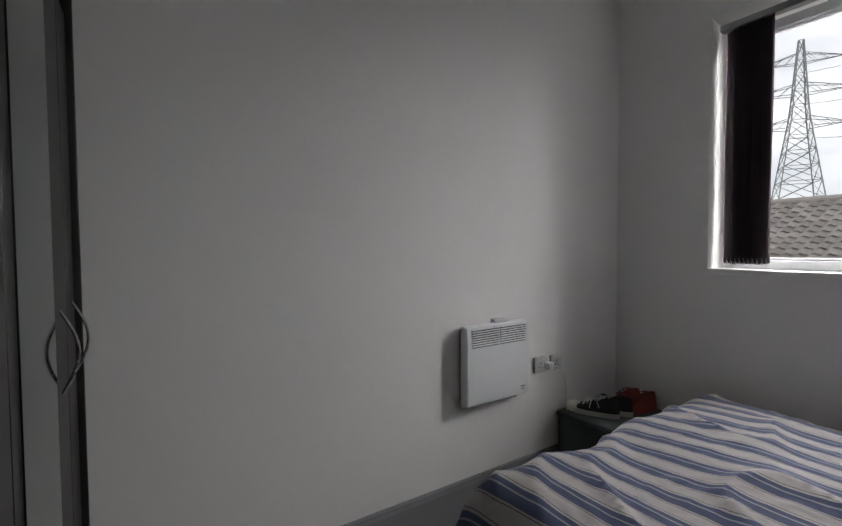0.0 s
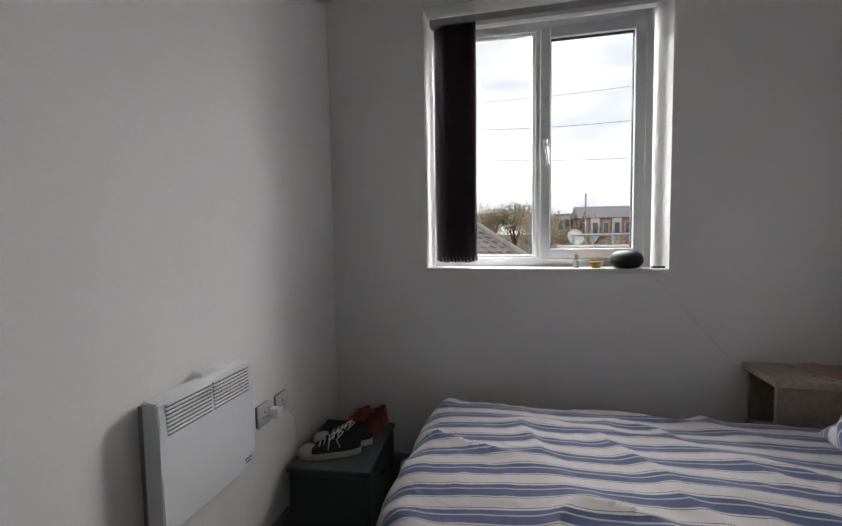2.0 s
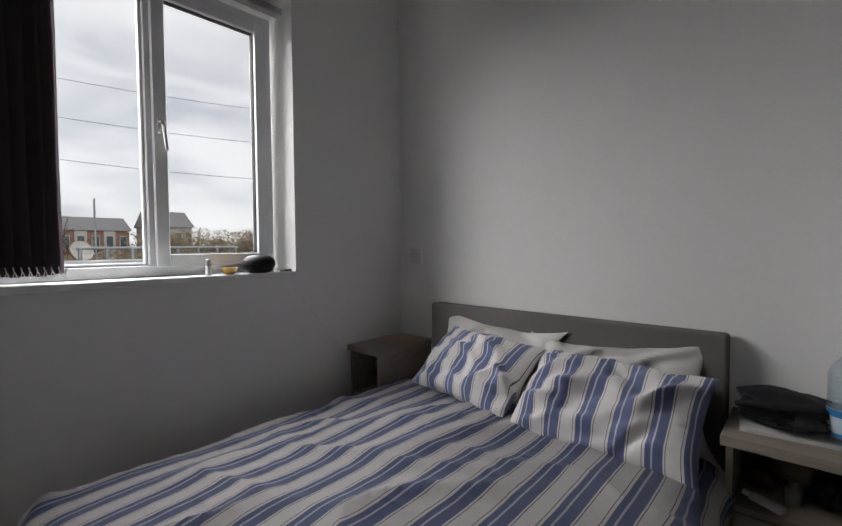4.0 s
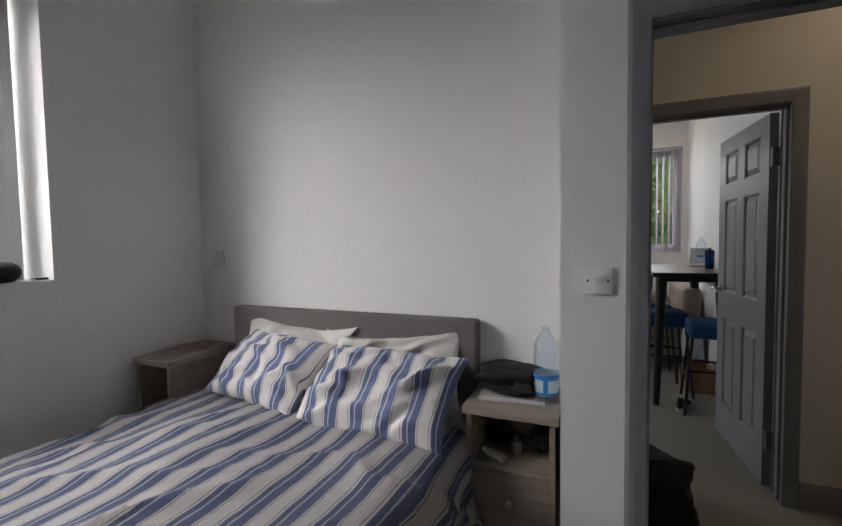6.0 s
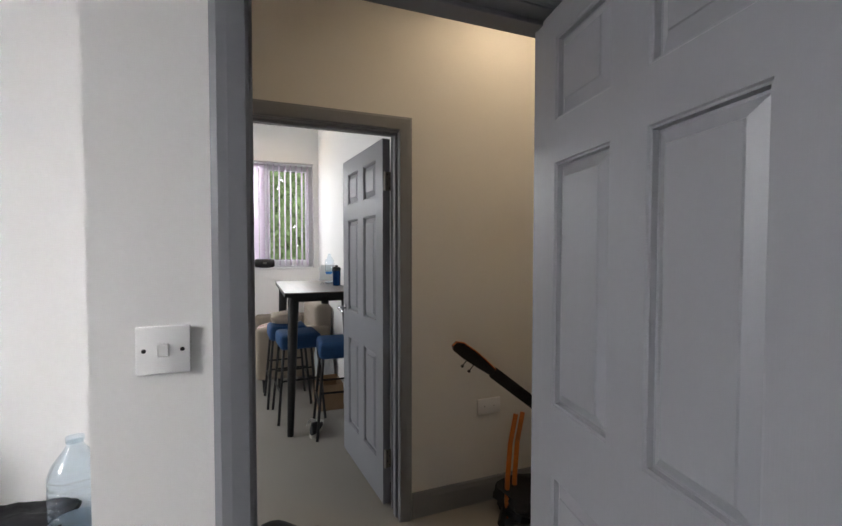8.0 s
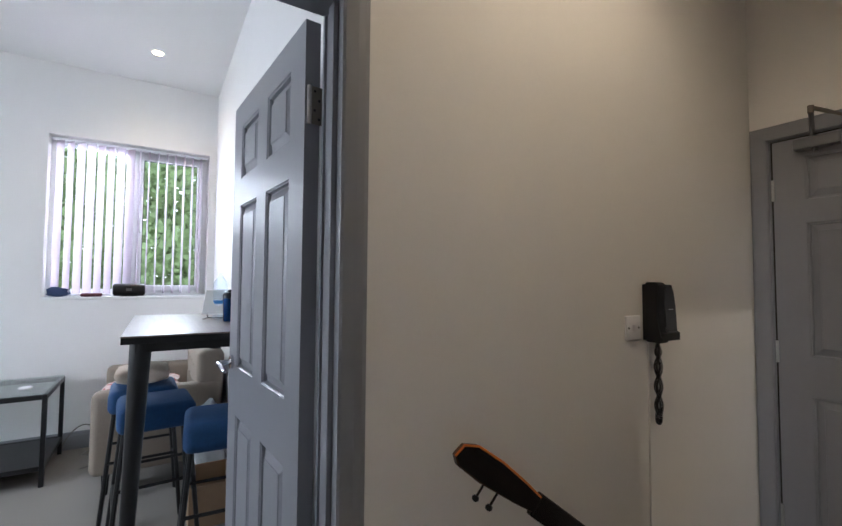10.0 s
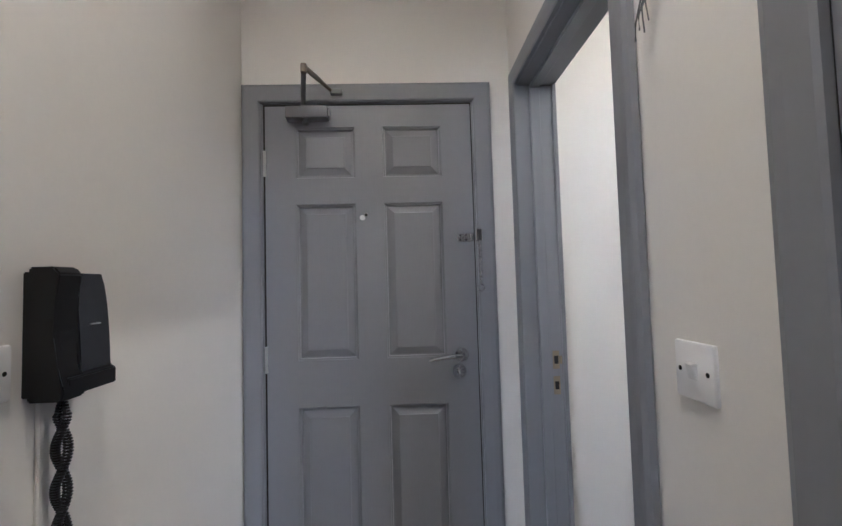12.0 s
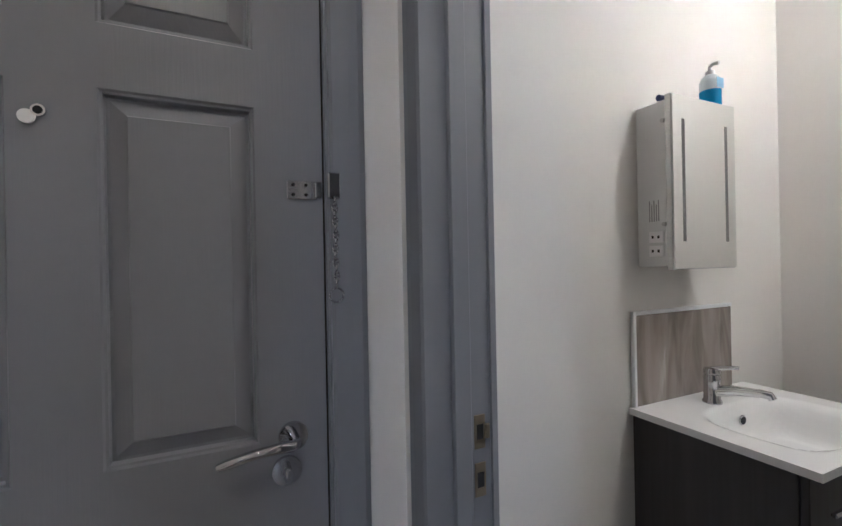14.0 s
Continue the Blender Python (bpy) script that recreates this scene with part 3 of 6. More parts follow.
part("back_box", box(0.001, 0.035, -0.19, 0.19, 0.03, 0.39), mat("grey_steel_back", (0.25, 0.25, 0.26), 0.5), heater, "grey steel back box")
for i in range(8):
    z = 0.306 + i * 0.0118
    for y0, y1 in ((-0.18, -0.004), (0.004, 0.18)):
        part("louvre", box(0.0835, 0.0915, y0, y1, z + 0.0045, z + 0.0105, 0.0015), M_HEAT, heater)
        part("slot", box(0.084, 0.0889, y0 + 0.001, y1 - 0.001, z, z + 0.0044), M_SLOT, heater, "dark air slot")
part("control_box", box(0.012, 0.05, 0.0, 0.11, 0.405, 0.428, 0.006, 2), M_HEAT, heater, "white control box behind the top edge", smooth=True)
part("maker_mark", box(0.0867, 0.0883, 0.145, 0.18, 0.055, 0.062), mat("mark_grey", (0.25, 0.25, 0.27), 0.5), heater, "small grey printed mark")
part("maker_mark", box(0.0867, 0.0883, 0.15, 0.175, 0.043, 0.048), bpy.data.materials["mark_grey"], heater, "small grey printed mark")
bm = bmesh.new()
cyl(bm, (0.05, 0.15, -0.008), (0.05, 0.15, 0.01), 0.008, seg=12)
cyl(bm, (0.05, 0.12, -0.005), (0.05, 0.12, 0.01), 0.006, seg=12)
part("control_knob", bm, M_WHITE, heater)

# thin mains lead of the diffuser, down the wall behind the nightstand
bm = bmesh.new()
tube(bm, [(1.565, 0.03, 1.219), (1.585, 0.0, 1.2205), (1.592, -0.010, 1.208), (1.60, -0.0035, 1.168), (1.68, -0.003, 1.075), (1.79, -0.003, 0.945), (1.868, -0.004, 0.853), (1.93, -0.006, 0.78), (2.0, -0.012, 0.70), (2.06, -0.012, 0.62)], 0.0012, 6)
tagged(part("mains_lead", bm, mat("white_cable_sheath", (0.72, 0.71, 0.7), 0.5, vary=0.05), smooth=True), "thin white mains lead hanging from the window sill", "cable")

# double socket with a charger and its cable
# white plastic with the shade on these plates put into its colour
M_SOCK = mat("shaded_white_plastic", (0.62, 0.61, 0.62), 0.4, vary=0.02)


def single_socket(m, label):
    """A square socket plate on a shallow surface box, facing +z."""
    so = thing("socket", m, label, "socket", "wall plates")
    # the box's dark colour stands for the shadow edge round the plate
    part("back_box", box(-0.041, 0.041, -0.041, 0.041, 0, 0.006), M_SLOT, so, "back box coloured dark grey as shade behind the plate")
    part("faceplate", box(-0.043, 0.043, -0.043, 0.043, 0.006, 0.014, 0.003, 2), M_SOCK, so, smooth=True)
    for px, py, w, h in ((0, 0.008, 0.005, 0.011), (-0.011, -0.012, 0.009, 0.005), (0.011, -0.012, 0.009, 0.005)):
        part("pin_slot", box(px - w / 2, px + w / 2, py - h / 2, py + h / 2, 0.0135, 0.0145), M_DARK, so)
    part("rocker", box(0.014, 0.026, 0.02, 0.034, 0.0135, 0.0175, 0.001), M_WHITE, so)
    return so


single_socket(on_wall(0.0, -0.706, 0.695, "+x"), "white square socket with a charger plugged in, beside the heater")
single_socket(on_wall(0.0, -0.578, 0.692, "+x"), "white square socket with nothing plugged in")
ch = thing("charger", on_wall(0.014, -0.664, 0.688, "+x"), "white plug-in charger with a thin cable hanging down", "charger")
part("plug_body", box(-0.02, 0.02, -0.02, 0.02, 0, 0.042, 0.006, 2), M_WHITE, ch, smooth=True)
bm = bmesh.new()
pts = [(0.018, 0.0, 0.03), (0.045, -0.005, 0.045), (0.085, -0.05, 0.055), (0.11, -0.13, 0.05), (0.118, -0.23, 0.045), (0.11, -0.33, 0.06), (0.09, -0.45, 0.07), (0.085, -0.6, 0.08), (0.075, -0.68, 0.1)]
tube(bm, pts, 0.0022, 6)
part("cable", bm, M_WHITE, ch, smooth=True)

# storage box with trainers on it
M_BOXC = mat("dark_green_fabric", (0.045, 0.055, 0.055), 0.85, vary=0.2, grain=150, bump=0.3, bump_scale=400)
ob = thing("storage_box", pose(0.2, -0.36, 0.0, 0, 0, 4), "dark grey-green storage box in the bedroom corner", "storage box")
part("body", box(-0.175, 0.175, -0.23, 0.23, 0, 0.405, 0.012, 2), M_BOXC, ob)
part("lid", box(-0.18, 0.18, -0.235, 0.235, 0.405, 0.43, 0.006, 2), M_BOXC, ob)
bm = bmesh.new()
tube(bm, [(0.181, -0.05, 0.33), (0.19, -0.05, 0.335), (0.19, 0.05, 0.335), (0.181, 0.05, 0.33)], 0.006, 6)
part("handle", bm, M_BLACK, ob)

M_CANVAS = mat("black_canvas", (0.018, 0.018, 0.02), 0.85, vary=0.2, grain=200)
M_RUBBER = mat("cream_rubber", (0.5, 0.47, 0.42), 0.7, vary=0.1, grain=40, stain=0.1)
M_RED = mat("red_fabric", (0.22, 0.045, 0.035), 0.8, vary=0.2, grain=80)
M_LACE = mat("white_lace", (0.6, 0.59, 0.56), 0.8, vary=0.05)


def trainer(m, upper, label, lace=M_LACE, sole=M_RUBBER):
    """A low shoe of 0.28 m, toe towards -x."""
    shoe = thing("trainer", m, label, "shoe", "shoes on the box")

    def outline(k, grow=0.0):
        pts = []
        for i in range(28):
            a = 2 * math.pi * i / 28
            x = math.cos(a)
            w = 0.047 - 0.010 * max(0, x) - 0.008 * math.exp(-((x - 0.1) / 0.35) ** 2)
            pts.append(((0.135 + grow) * x, (w + grow) * math.sin(a) * (1 if abs(x) < 0.95 else 0.9)))
        return pts

    bm = bmesh.new()
    lo = [bm.verts.new((x, y, 0)) for x, y in outline(0)]
    hi = [bm.verts.new((x, y, 0.026)) for x, y in outline(0, 0.002)]
    n = len(lo)
    for i in range(n):
        bm.faces.new((lo[i], lo[(i + 1) % n], hi[(i + 1) % n], hi[i]))
    bm.faces.new(lo[::-1])
    bm.faces.new(hi)
    part("sole", bm, sole, shoe, "rubber sole", smooth=True)
    bm = bmesh.new()
    rings = []
    for k, (sc, z, tilt) in enumerate(((0.98, 0.026, 0), (0.97, 0.045, 0.006), (0.86, 0.062, 0.018), (0.7, 0.074, 0.03), (0.62, 0.08, 0.034))):
        ring = []
        for x, y in outline(0):
            t = (x / 0.135 + 1) / 2
            ring.append(bm.verts.new((x * sc + 0.13 * (1 - sc) * 0.75, y * (sc if k < 2 else sc * 0.92), 0.026 + (z - 0.026) * (0.42 + 0.58 * min(1, 1.5 * t)) + tilt * t * 0.5)))
        rings.append(ring)
    for r0, r1 in zip(rings, rings[1:]):
        for i in range(n):
            bm.faces.new((r0[i], r0[(i + 1) % n], r1[(i + 1) % n], r1[i]))
    low = [bm.verts.new((v.co.x, v.co.y * 0.9, v.co.z - 0.03)) for v in rings[-1]]
    for i in range(n):
        bm.faces.new((rings[-1][i], rings[-1][(i + 1) % n], low[(i + 1) % n], low[i]))
    bm.faces.new(low)
    part("upper", bm, upper, shoe, smooth=True)
    bm = bmesh.new()
    lathe(bm, [(0.04, 0.0), (0.041, 0.012), (0.036, 0.022), (0.022, 0.029), (0.0, 0.031)], 20, pose(-0.094, 0, 0.02) @ Matrix.Diagonal((1.0, 1.02, 1, 1)))
    part("toe_cap", bm, sole, shoe, "rubber toe cap", smooth=True)
    bm = bmesh.new()
    for i in range(5):
        x = -0.045 + i * 0.02
        z = 0.062 + i * 0.0095
        tube(bm, [(x, -0.028, z - 0.008), (x + 0.006, 0, z + 0.006), (x, 0.028, z - 0.008)], 0.003, 5)
    tube(bm, [(0.04, 0.0, 0.108), (0.03, -0.03, 0.112), (0.0, -0.05, 0.085), (-0.005, -0.06, 0.05)], 0.0026, 5)
    tube(bm, [(0.04, 0.0, 0.108), (0.06, -0.028, 0.11), (0.03, -0.055, 0.09), (0.045, -0.062, 0.06)], 0.0026, 5)
    part("laces", bm, lace, shoe, "laces")
    return shoe


trainer(pose(0.175, -0.475, 0.43, 0, 0, 22), M_CANVAS, "worn black canvas trainer with white laces on the storage box")
trainer(pose(0.19, -0.37, 0.43, 0, 0, 12), M_CANVAS, "worn black canvas trainer with cream sole on the storage box")
trainer(pose(0.2, -0.265, 0.43, 0, 0, 70), M_RED, "red shoe with its toe towards the wall on the storage box", M_RED, M_RED)
trainer(pose(0.285, -0.245, 0.43, 0, 0, 75), M_RED, "red shoe lying beside its pair on the storage box", M_RED, M_RED)

# ---- bedroom: bed ----
M_HB = mat("brown_grey_upholstery", (0.15, 0.136, 0.13), 0.9, vary=0.16, grain=260, bump=0.35, bump_scale=700)
M_SHEET = mat("white_cotton", (0.6, 0.59, 0.58), 0.85, vary=0.05, grain=120, bump=0.15, bump_scale=400)
M_SATIN = mat("white_satin", (0.6, 0.575, 0.55), 0.3, vary=0.05, grain=14, bump=0.6, bump_scale=13)


def striped(name, period, warp):
    """Cotton woven in blue bands with thin white and dark lines; u of the map, in metres, runs across the stripes."""
    m = mat(name, (0.6, 0.6, 0.6), 0.85, vary=0.0, bump=0.35, bump_scale=22)
    n, l = m.node_tree.nodes, m.node_tree.links
    uv = n.new("ShaderNodeUVMap")
    sep = n.new("ShaderNodeSeparateXYZ")
    l.new(uv.outputs[0], sep.inputs[0])
    noi = n.new("ShaderNodeTexNoise")
    noi.inputs["Scale"].default_value = 9
    l.new(uv.outputs[0], noi.inputs["Vector"])
    add = n.new("ShaderNodeMath")
    add.operation = "MULTIPLY_ADD"
    add.inputs[1].default_value = warp
    l.new(noi.outputs["Fac"], add.inputs[0])
    l.new(sep.outputs[0], add.inputs[2])
    div = n.new("ShaderNodeMath")
    div.operation = "DIVIDE"
    div.inputs[1].default_value = period
    l.new(add.outputs[0], div.inputs[0])
    fr = n.new("ShaderNodeMath")
    fr.operation = "FRACT"
    l.new(div.outputs[0], fr.inputs[0])
    ramp = n.new("ShaderNodeValToRGB")
    ramp.color_ramp.interpolation = "CONSTANT"
    blue, white, dark, pale = (0.125, 0.148, 0.27, 1), (0.68, 0.645, 0.635, 1), (0.08, 0.08, 0.115, 1), (0.5, 0.52, 0.6, 1)
    stops = ((0.0, blue), (0.26, pale), (0.31, blue), (0.46, white), (0.53, dark), (0.55, white), (0.93, dark), (0.95, white))
    e = ramp.color_ramp.elements
    e[0].position, e[0].color = stops[0]
    e[1].position, e[1].color = stops[1]
    for pos, col in stops[2:]:
        x = e.new(pos)
        x.color = col
    l.new(fr.outputs[0], ramp.inputs[0])
    fib = n.new("ShaderNodeTexNoise")
    fib.inputs["Scale"].default_value, fib.inputs["Detail"].default_value = 350, 3
    l.new(uv.outputs[0], fib.inputs["Vector"])
    hs = n.new("ShaderNodeHueSaturation")
    mr = n.new("ShaderNodeMapRange")
    mr.inputs["To Min"].default_value, mr.inputs["To Max"].default_value = 0.8, 1.2
    l.new(fib.outputs["Fac"], mr.inputs["Value"])
    l.new(mr.outputs[0], hs.inputs["Value"])
    l.new(ramp.outputs[0], hs.inputs["Color"])
    l.new(hs.outputs[0], n["Principled BSDF"].inputs["Base Color"])
    n["Principled BSDF"].inputs["Sheen Weight"].default_value = 0.15
    crinkle(m, 11.0, 0.85)
    return m


def crinkle(m, scale, strength):
    """Sharpens a cloth's relief into soft creases a few centimetres apart."""
    for node in m.node_tree.nodes:
        if node.type == "BUMP":
            node.inputs["Strength"].default_value, node.inputs["Distance"].default_value = strength, 0.012
            src = node.inputs["Height"].links[0].from_node
            src.noise_type, src.normalize = "RIDGED_MULTIFRACTAL", True
            src.inputs["Scale"].default_value, src.inputs["Detail"].default_value, src.inputs["Distortion"].default_value = scale, 3, 0.6
    return m


crinkle(M_SATIN, 7.0, 0.9)
M_STRIPE = striped("blue_striped_cotton", 0.108, 0.005)


def folds(p, s=1.0):
    """Height of cloth folds at a place: broad swells, long creases, small puckers."""
    q = Vector((p[0] * 1.7, p[1] * 2.4, 0.3))
    w = noise.noise(q) * 0.046
    d = Vector((p[0] * 2.6 + 0.9 * noise.noise(q * 0.8), p[1] * 3.8 + p[0] * 1.9, 1.7))
    r = 1 - abs(noise.noise(d)) * 2.8
    w += 0.024 * max(0.0, r) ** 2
    d2 = Vector((p[0] * 6.5 - p[1] * 4, p[1] * 5.5 + p[0] * 3, 4.1))
    r2 = 1 - abs(noise.noise(d2)) * 3.2
    w += 0.007 * max(0.0, r2) ** 2 * max(0.0, 0.4 + noise.noise(q * 1.9))
    w += 0.0025 * noise.noise(Vector((p[0] * 22, p[1] * 22, 9)))
    return w * s


def duvet(x0, x1, y0, y1, ztop, drop):
    """A quilt lying over a bed, hanging over the foot (x0) and both sides."""
    bm = bmesh.new()
    uvl = bm.loops.layers.uv.new("UVMap")
    r = 0.1
    nx, ny = 120, 110
    arc = r * math.pi / 2

    def edge(s):
        """Distance past the start of the rounded rim to (inward offset, drop)."""
        if s <= 0:
            return 0.0, 0.0
        if s < arc:
            a = s / r
            return r * math.sin(a), r * (1 - math.cos(a))
        return r + 0.12 * (s - arc), r + (s - arc)

    lx, ly = (x1 - x0 - r) + arc + drop, (y1 - y0 - 2 * r) + 2 * (arc + drop)
    grid = []
    for i in range(nx + 1):
        row = []
        for j in range(ny + 1):
            s, t = lx * i / nx, ly * j / ny
            so = arc + drop - s
            ox, dx = edge(so)
            px = (x0 + r - ox) if so > 0 else x0 + r - so
            tl, tr = arc + drop - t, t - (ly - arc - drop)
            if tl > 0:
                o, dy = edge(tl)
                py = y0 + r - o
            elif tr > 0:
                o, dy = edge(tr)
                py = y1 - r + o
            else:
                py, dy = y0 + r + (t - arc - drop), 0.0
            d = max(dx, dy) + 0.25 * min(dx, dy)
            cx, cy = (px - x0) / (x1 - x0), (py - y0) / (y1 - y0)
            dome = 0.035 * math.sin(math.pi * min(1, max(0, cy))) * min(1, max(0, cx * 3))
            f = folds((s, t))
            hang = min(1.0, max(dx, dy) / 0.12)
            nrm = Vector((-1 if dx > dy else 0, 0 if dx > dy else (-1 if tl > 0 else 1), 0)) if hang > 0 else Vector()
            co = Vector((px, py, ztop + dome - d)) + Vector((0, 0, f * (1 - 0.7 * hang))) + nrm * (f * 1.4 * hang)
            co.x += 0.02 * math.sin(t * 4.0) * (1 if i == nx else 0)
            row.append((bm.verts.new(co), (t + 0.035 * noise.noise(Vector((s * 1.3, t * 1.6, 3))) + 0.5 * f, s)))
        grid.append(row)
    for a, b in zip(grid, grid[1:]):
        for j in range(ny):
            q = (a[j], a[j + 1], b[j + 1], b[j])
            f = bm.faces.new([v for v, _ in q])
            for loop, (_, uv) in zip(f.loops, q):
                loop[uvl].uv = uv
    bmesh.ops.solidify(bm, geom=bm.faces[:], thickness=0.02)
    return bm


def pillow_mesh(L, W, H, seed, crease=1.7, tips=0.07):
    """A plump cushion in the plane z = 0, L along x and W along y."""
    bm = bmesh.new()
    uvl = bm.loops.layers.uv.new("UVMap")
    n, k = 64, 46
    rf = random.Random(seed)
    folds = [(rf.uniform(-0.9, 0.9), rf.uniform(-0.9, 0.9), rf.uniform(0.3, 1.3) * rf.choice((1, 1, -1)), rf.uniform(0.07, 0.13), rf.uniform(0.25, 0.6), rf.uniform(-0.008, 0.011)) for _ in range(36)]
    for side in (1, -1):
        grid = []
        for i in range(n + 1):
            row = []
            for j in range(k + 1):
                u, v = -1 + 2 * i / n, -1 + 2 * j / k
                tip = 1 + tips * (abs(u) * abs(v)) ** 5
                pin = (1 - 0.07 * (1 - v * v) * abs(u) ** 3) * tip
                pin2 = (1 - 0.09 * (1 - u * u) * abs(v) ** 3) * tip
                h = (max(0, 1 - abs(u) ** 2.6) * max(0, 1 - abs(v) ** 2.4)) ** 0.55
                soft = 0.16 * noise.noise(Vector((u * 1.5, v * 1.5, seed)))
                rise = 0.0
                for fu, fv, ang, wide, long, amp in folds:
                    du, dv = u - fu, v - fv
                    bend = 0.25 * math.sin(3 * du + fu * 9)
                    across_fold = -math.sin(ang) * du + math.cos(ang) * dv + bend * 0.3
                    along = math.cos(ang) * du + math.sin(ang) * dv
                    rise += amp * math.exp(-(across_fold / wide) ** 2 - (along / long) ** 2)
                z = side * max(H / 2 * h * (1 + soft) + rise * crease * min(1.0, 2.5 * h), 0.35 * H / 2 * h)
                row.append((bm.verts.new((u * L / 2 * pin, v * W / 2 * pin2 + 0.008 * noise.noise(Vector((u * 3, v, seed + 5))), z)), (u * L / 2 + 0.012 * noise.noise(Vector((u * 1.2, v * 1.2, seed)))+ 0.1 * rise, v * W / 2)))
            grid.append(row)
        for a, b in zip(grid, grid[1:]):
            for j in range(k):
                q = (a[j], a[j + 1], b[j + 1], b[j]) if side > 0 else (a[j], b[j], b[j + 1], a[j + 1])
                f = bm.faces.new([v for v, _ in q])
                for loop, (_, uv) in zip(f.loops, q):
                    loop[uvl].uv = uv
    bmesh.ops.remove_doubles(bm, verts=bm.verts[:], dist=1e-4)
    return bm


bed = thing("double_bed", pose(0, 0, 0), "double bed with a brown-grey upholstered headboard, loosely made", "bed")
part("headboard", box(2.295, 2.372, -1.66, -0.315, 0.05, 1.02, 0.014, 3), M_HB, bed, "brown-grey upholstered headboard", smooth=True)
part("bed_base", box(0.65, 2.29, -1.635, -0.295, 0.06, 0.33, 0.015, 2), M_HB, bed, "upholstered divan base")
part("mattress", box(0.655, 2.28, -1.63, -0.3, 0.332, 0.545, 0.04, 3), M_SHEET, bed, "white mattress")
for lx in (0.72, 2.22):
    for ly in (-1.56, -0.37):
        bm = bmesh.new()
        cyl(bm, (lx, ly, 0), (lx, ly, 0.062), 0.025, seg=14)
        part("leg", bm, M_BLACK, bed)
dv = tagged(part("duvet", duvet(0.60, 2.13, -1.70, -0.205, 0.628, 0.21), M_STRIPE, smooth=True), "rumpled blue and white striped duvet spread over the bed", "duvet")


def pillow(m, L, W, H, seed, material, label, group):
    return tagged(part("pillow", pillow_mesh(L, W, H, seed, 3.6 if material is M_SATIN else 2.9, 0.2 if material is M_SATIN else -0.01), material, m=m, smooth=True), label, "pillow", group)


# pillows leaning on the headboard: length along the bed's width
def lean(x, y, z, up, turn=0.0, roll=0.0):
    return pose(x, y, z, 0, 0, turn) @ pose(0, 0, 0, 0, -up, 0) @ pose(0, 0, 0, 0, 0, 90 + roll)


pillow(lean(2.235, -0.72, 0.765, 72, -2, -5), 0.60, 0.40, 0.11, 11.3, M_SATIN, "white satin pillow against the headboard", "pillows on the bed")
pillow(lean(2.235, -1.31, 0.75, 72, 2, 6), 0.60, 0.40, 0.11, 5.1, M_SATIN, "creased white satin pillow against the headboard", "pillows on the bed")
pillow(lean(2.10, -0.745, 0.785, 40, -4, -5), 0.56, 0.38, 0.15, 2.2, M_STRIPE, "rumpled blue and white striped pillow propped on a satin one", "pillows on the bed")
pillow(lean(2.08, -1.33, 0.76, 37, 2, -2), 0.63, 0.41, 0.16, 7.7, M_STRIPE, "plump blue and white striped pillow propped on a satin one", "pillows on the bed")


# ---- bedroom: nightstands ----
def wood(name, c1, c2, along="X", scale=1.0, rough=0.45):
    m = mat(name, c1, rough, vary=0.0)
    n, l = m.node_tree.nodes, m.node_tree.links
    tc, mp, noi, ramp = n.new("ShaderNodeTexCoord"), n.new("ShaderNodeMapping"), n.new("ShaderNodeTexNoise"), n.new("ShaderNodeValToRGB")
    mp.inputs["Scale"].default_value = {"X": (2, 45, 45), "Y": (45, 2, 45), "Z": (45, 45, 2)}[along]
    noi.inputs["Scale"].default_value, noi.inputs["Detail"].default_value, noi.inputs["Distortion"].default_value = scale, 7, 0.6
    l.new(tc.outputs["Object"], mp.inputs[0])
    l.new(mp.outputs[0], noi.inputs["Vector"])
    l.new(noi.outputs["Fac"], ramp.inputs[0])
    e = ramp.color_ramp.elements
    e[0].position, e[0].color, e[1].position, e[1].color = 0.32, (*c1, 1), 0.68, (*c2, 1)
    l.new(ramp.outputs[0], n["Principled BSDF"].inputs["Base Color"])
    bp = n.new("ShaderNodeBump")
    bp.inputs["Strength"].default_value, bp.inputs["Distance"].default_value = 0.12, 0.002
    l.new(noi.outputs["Fac"], bp.inputs["Height"])
    l.new(bp.outputs[0], n["Principled BSDF"].inputs["Normal"])
    return m


M_OAK = wood("grey_oak_board", (0.27, 0.225, 0.18), (0.36, 0.31, 0.26), "Y")
NS_H = 0.755

NS1 = 0.8


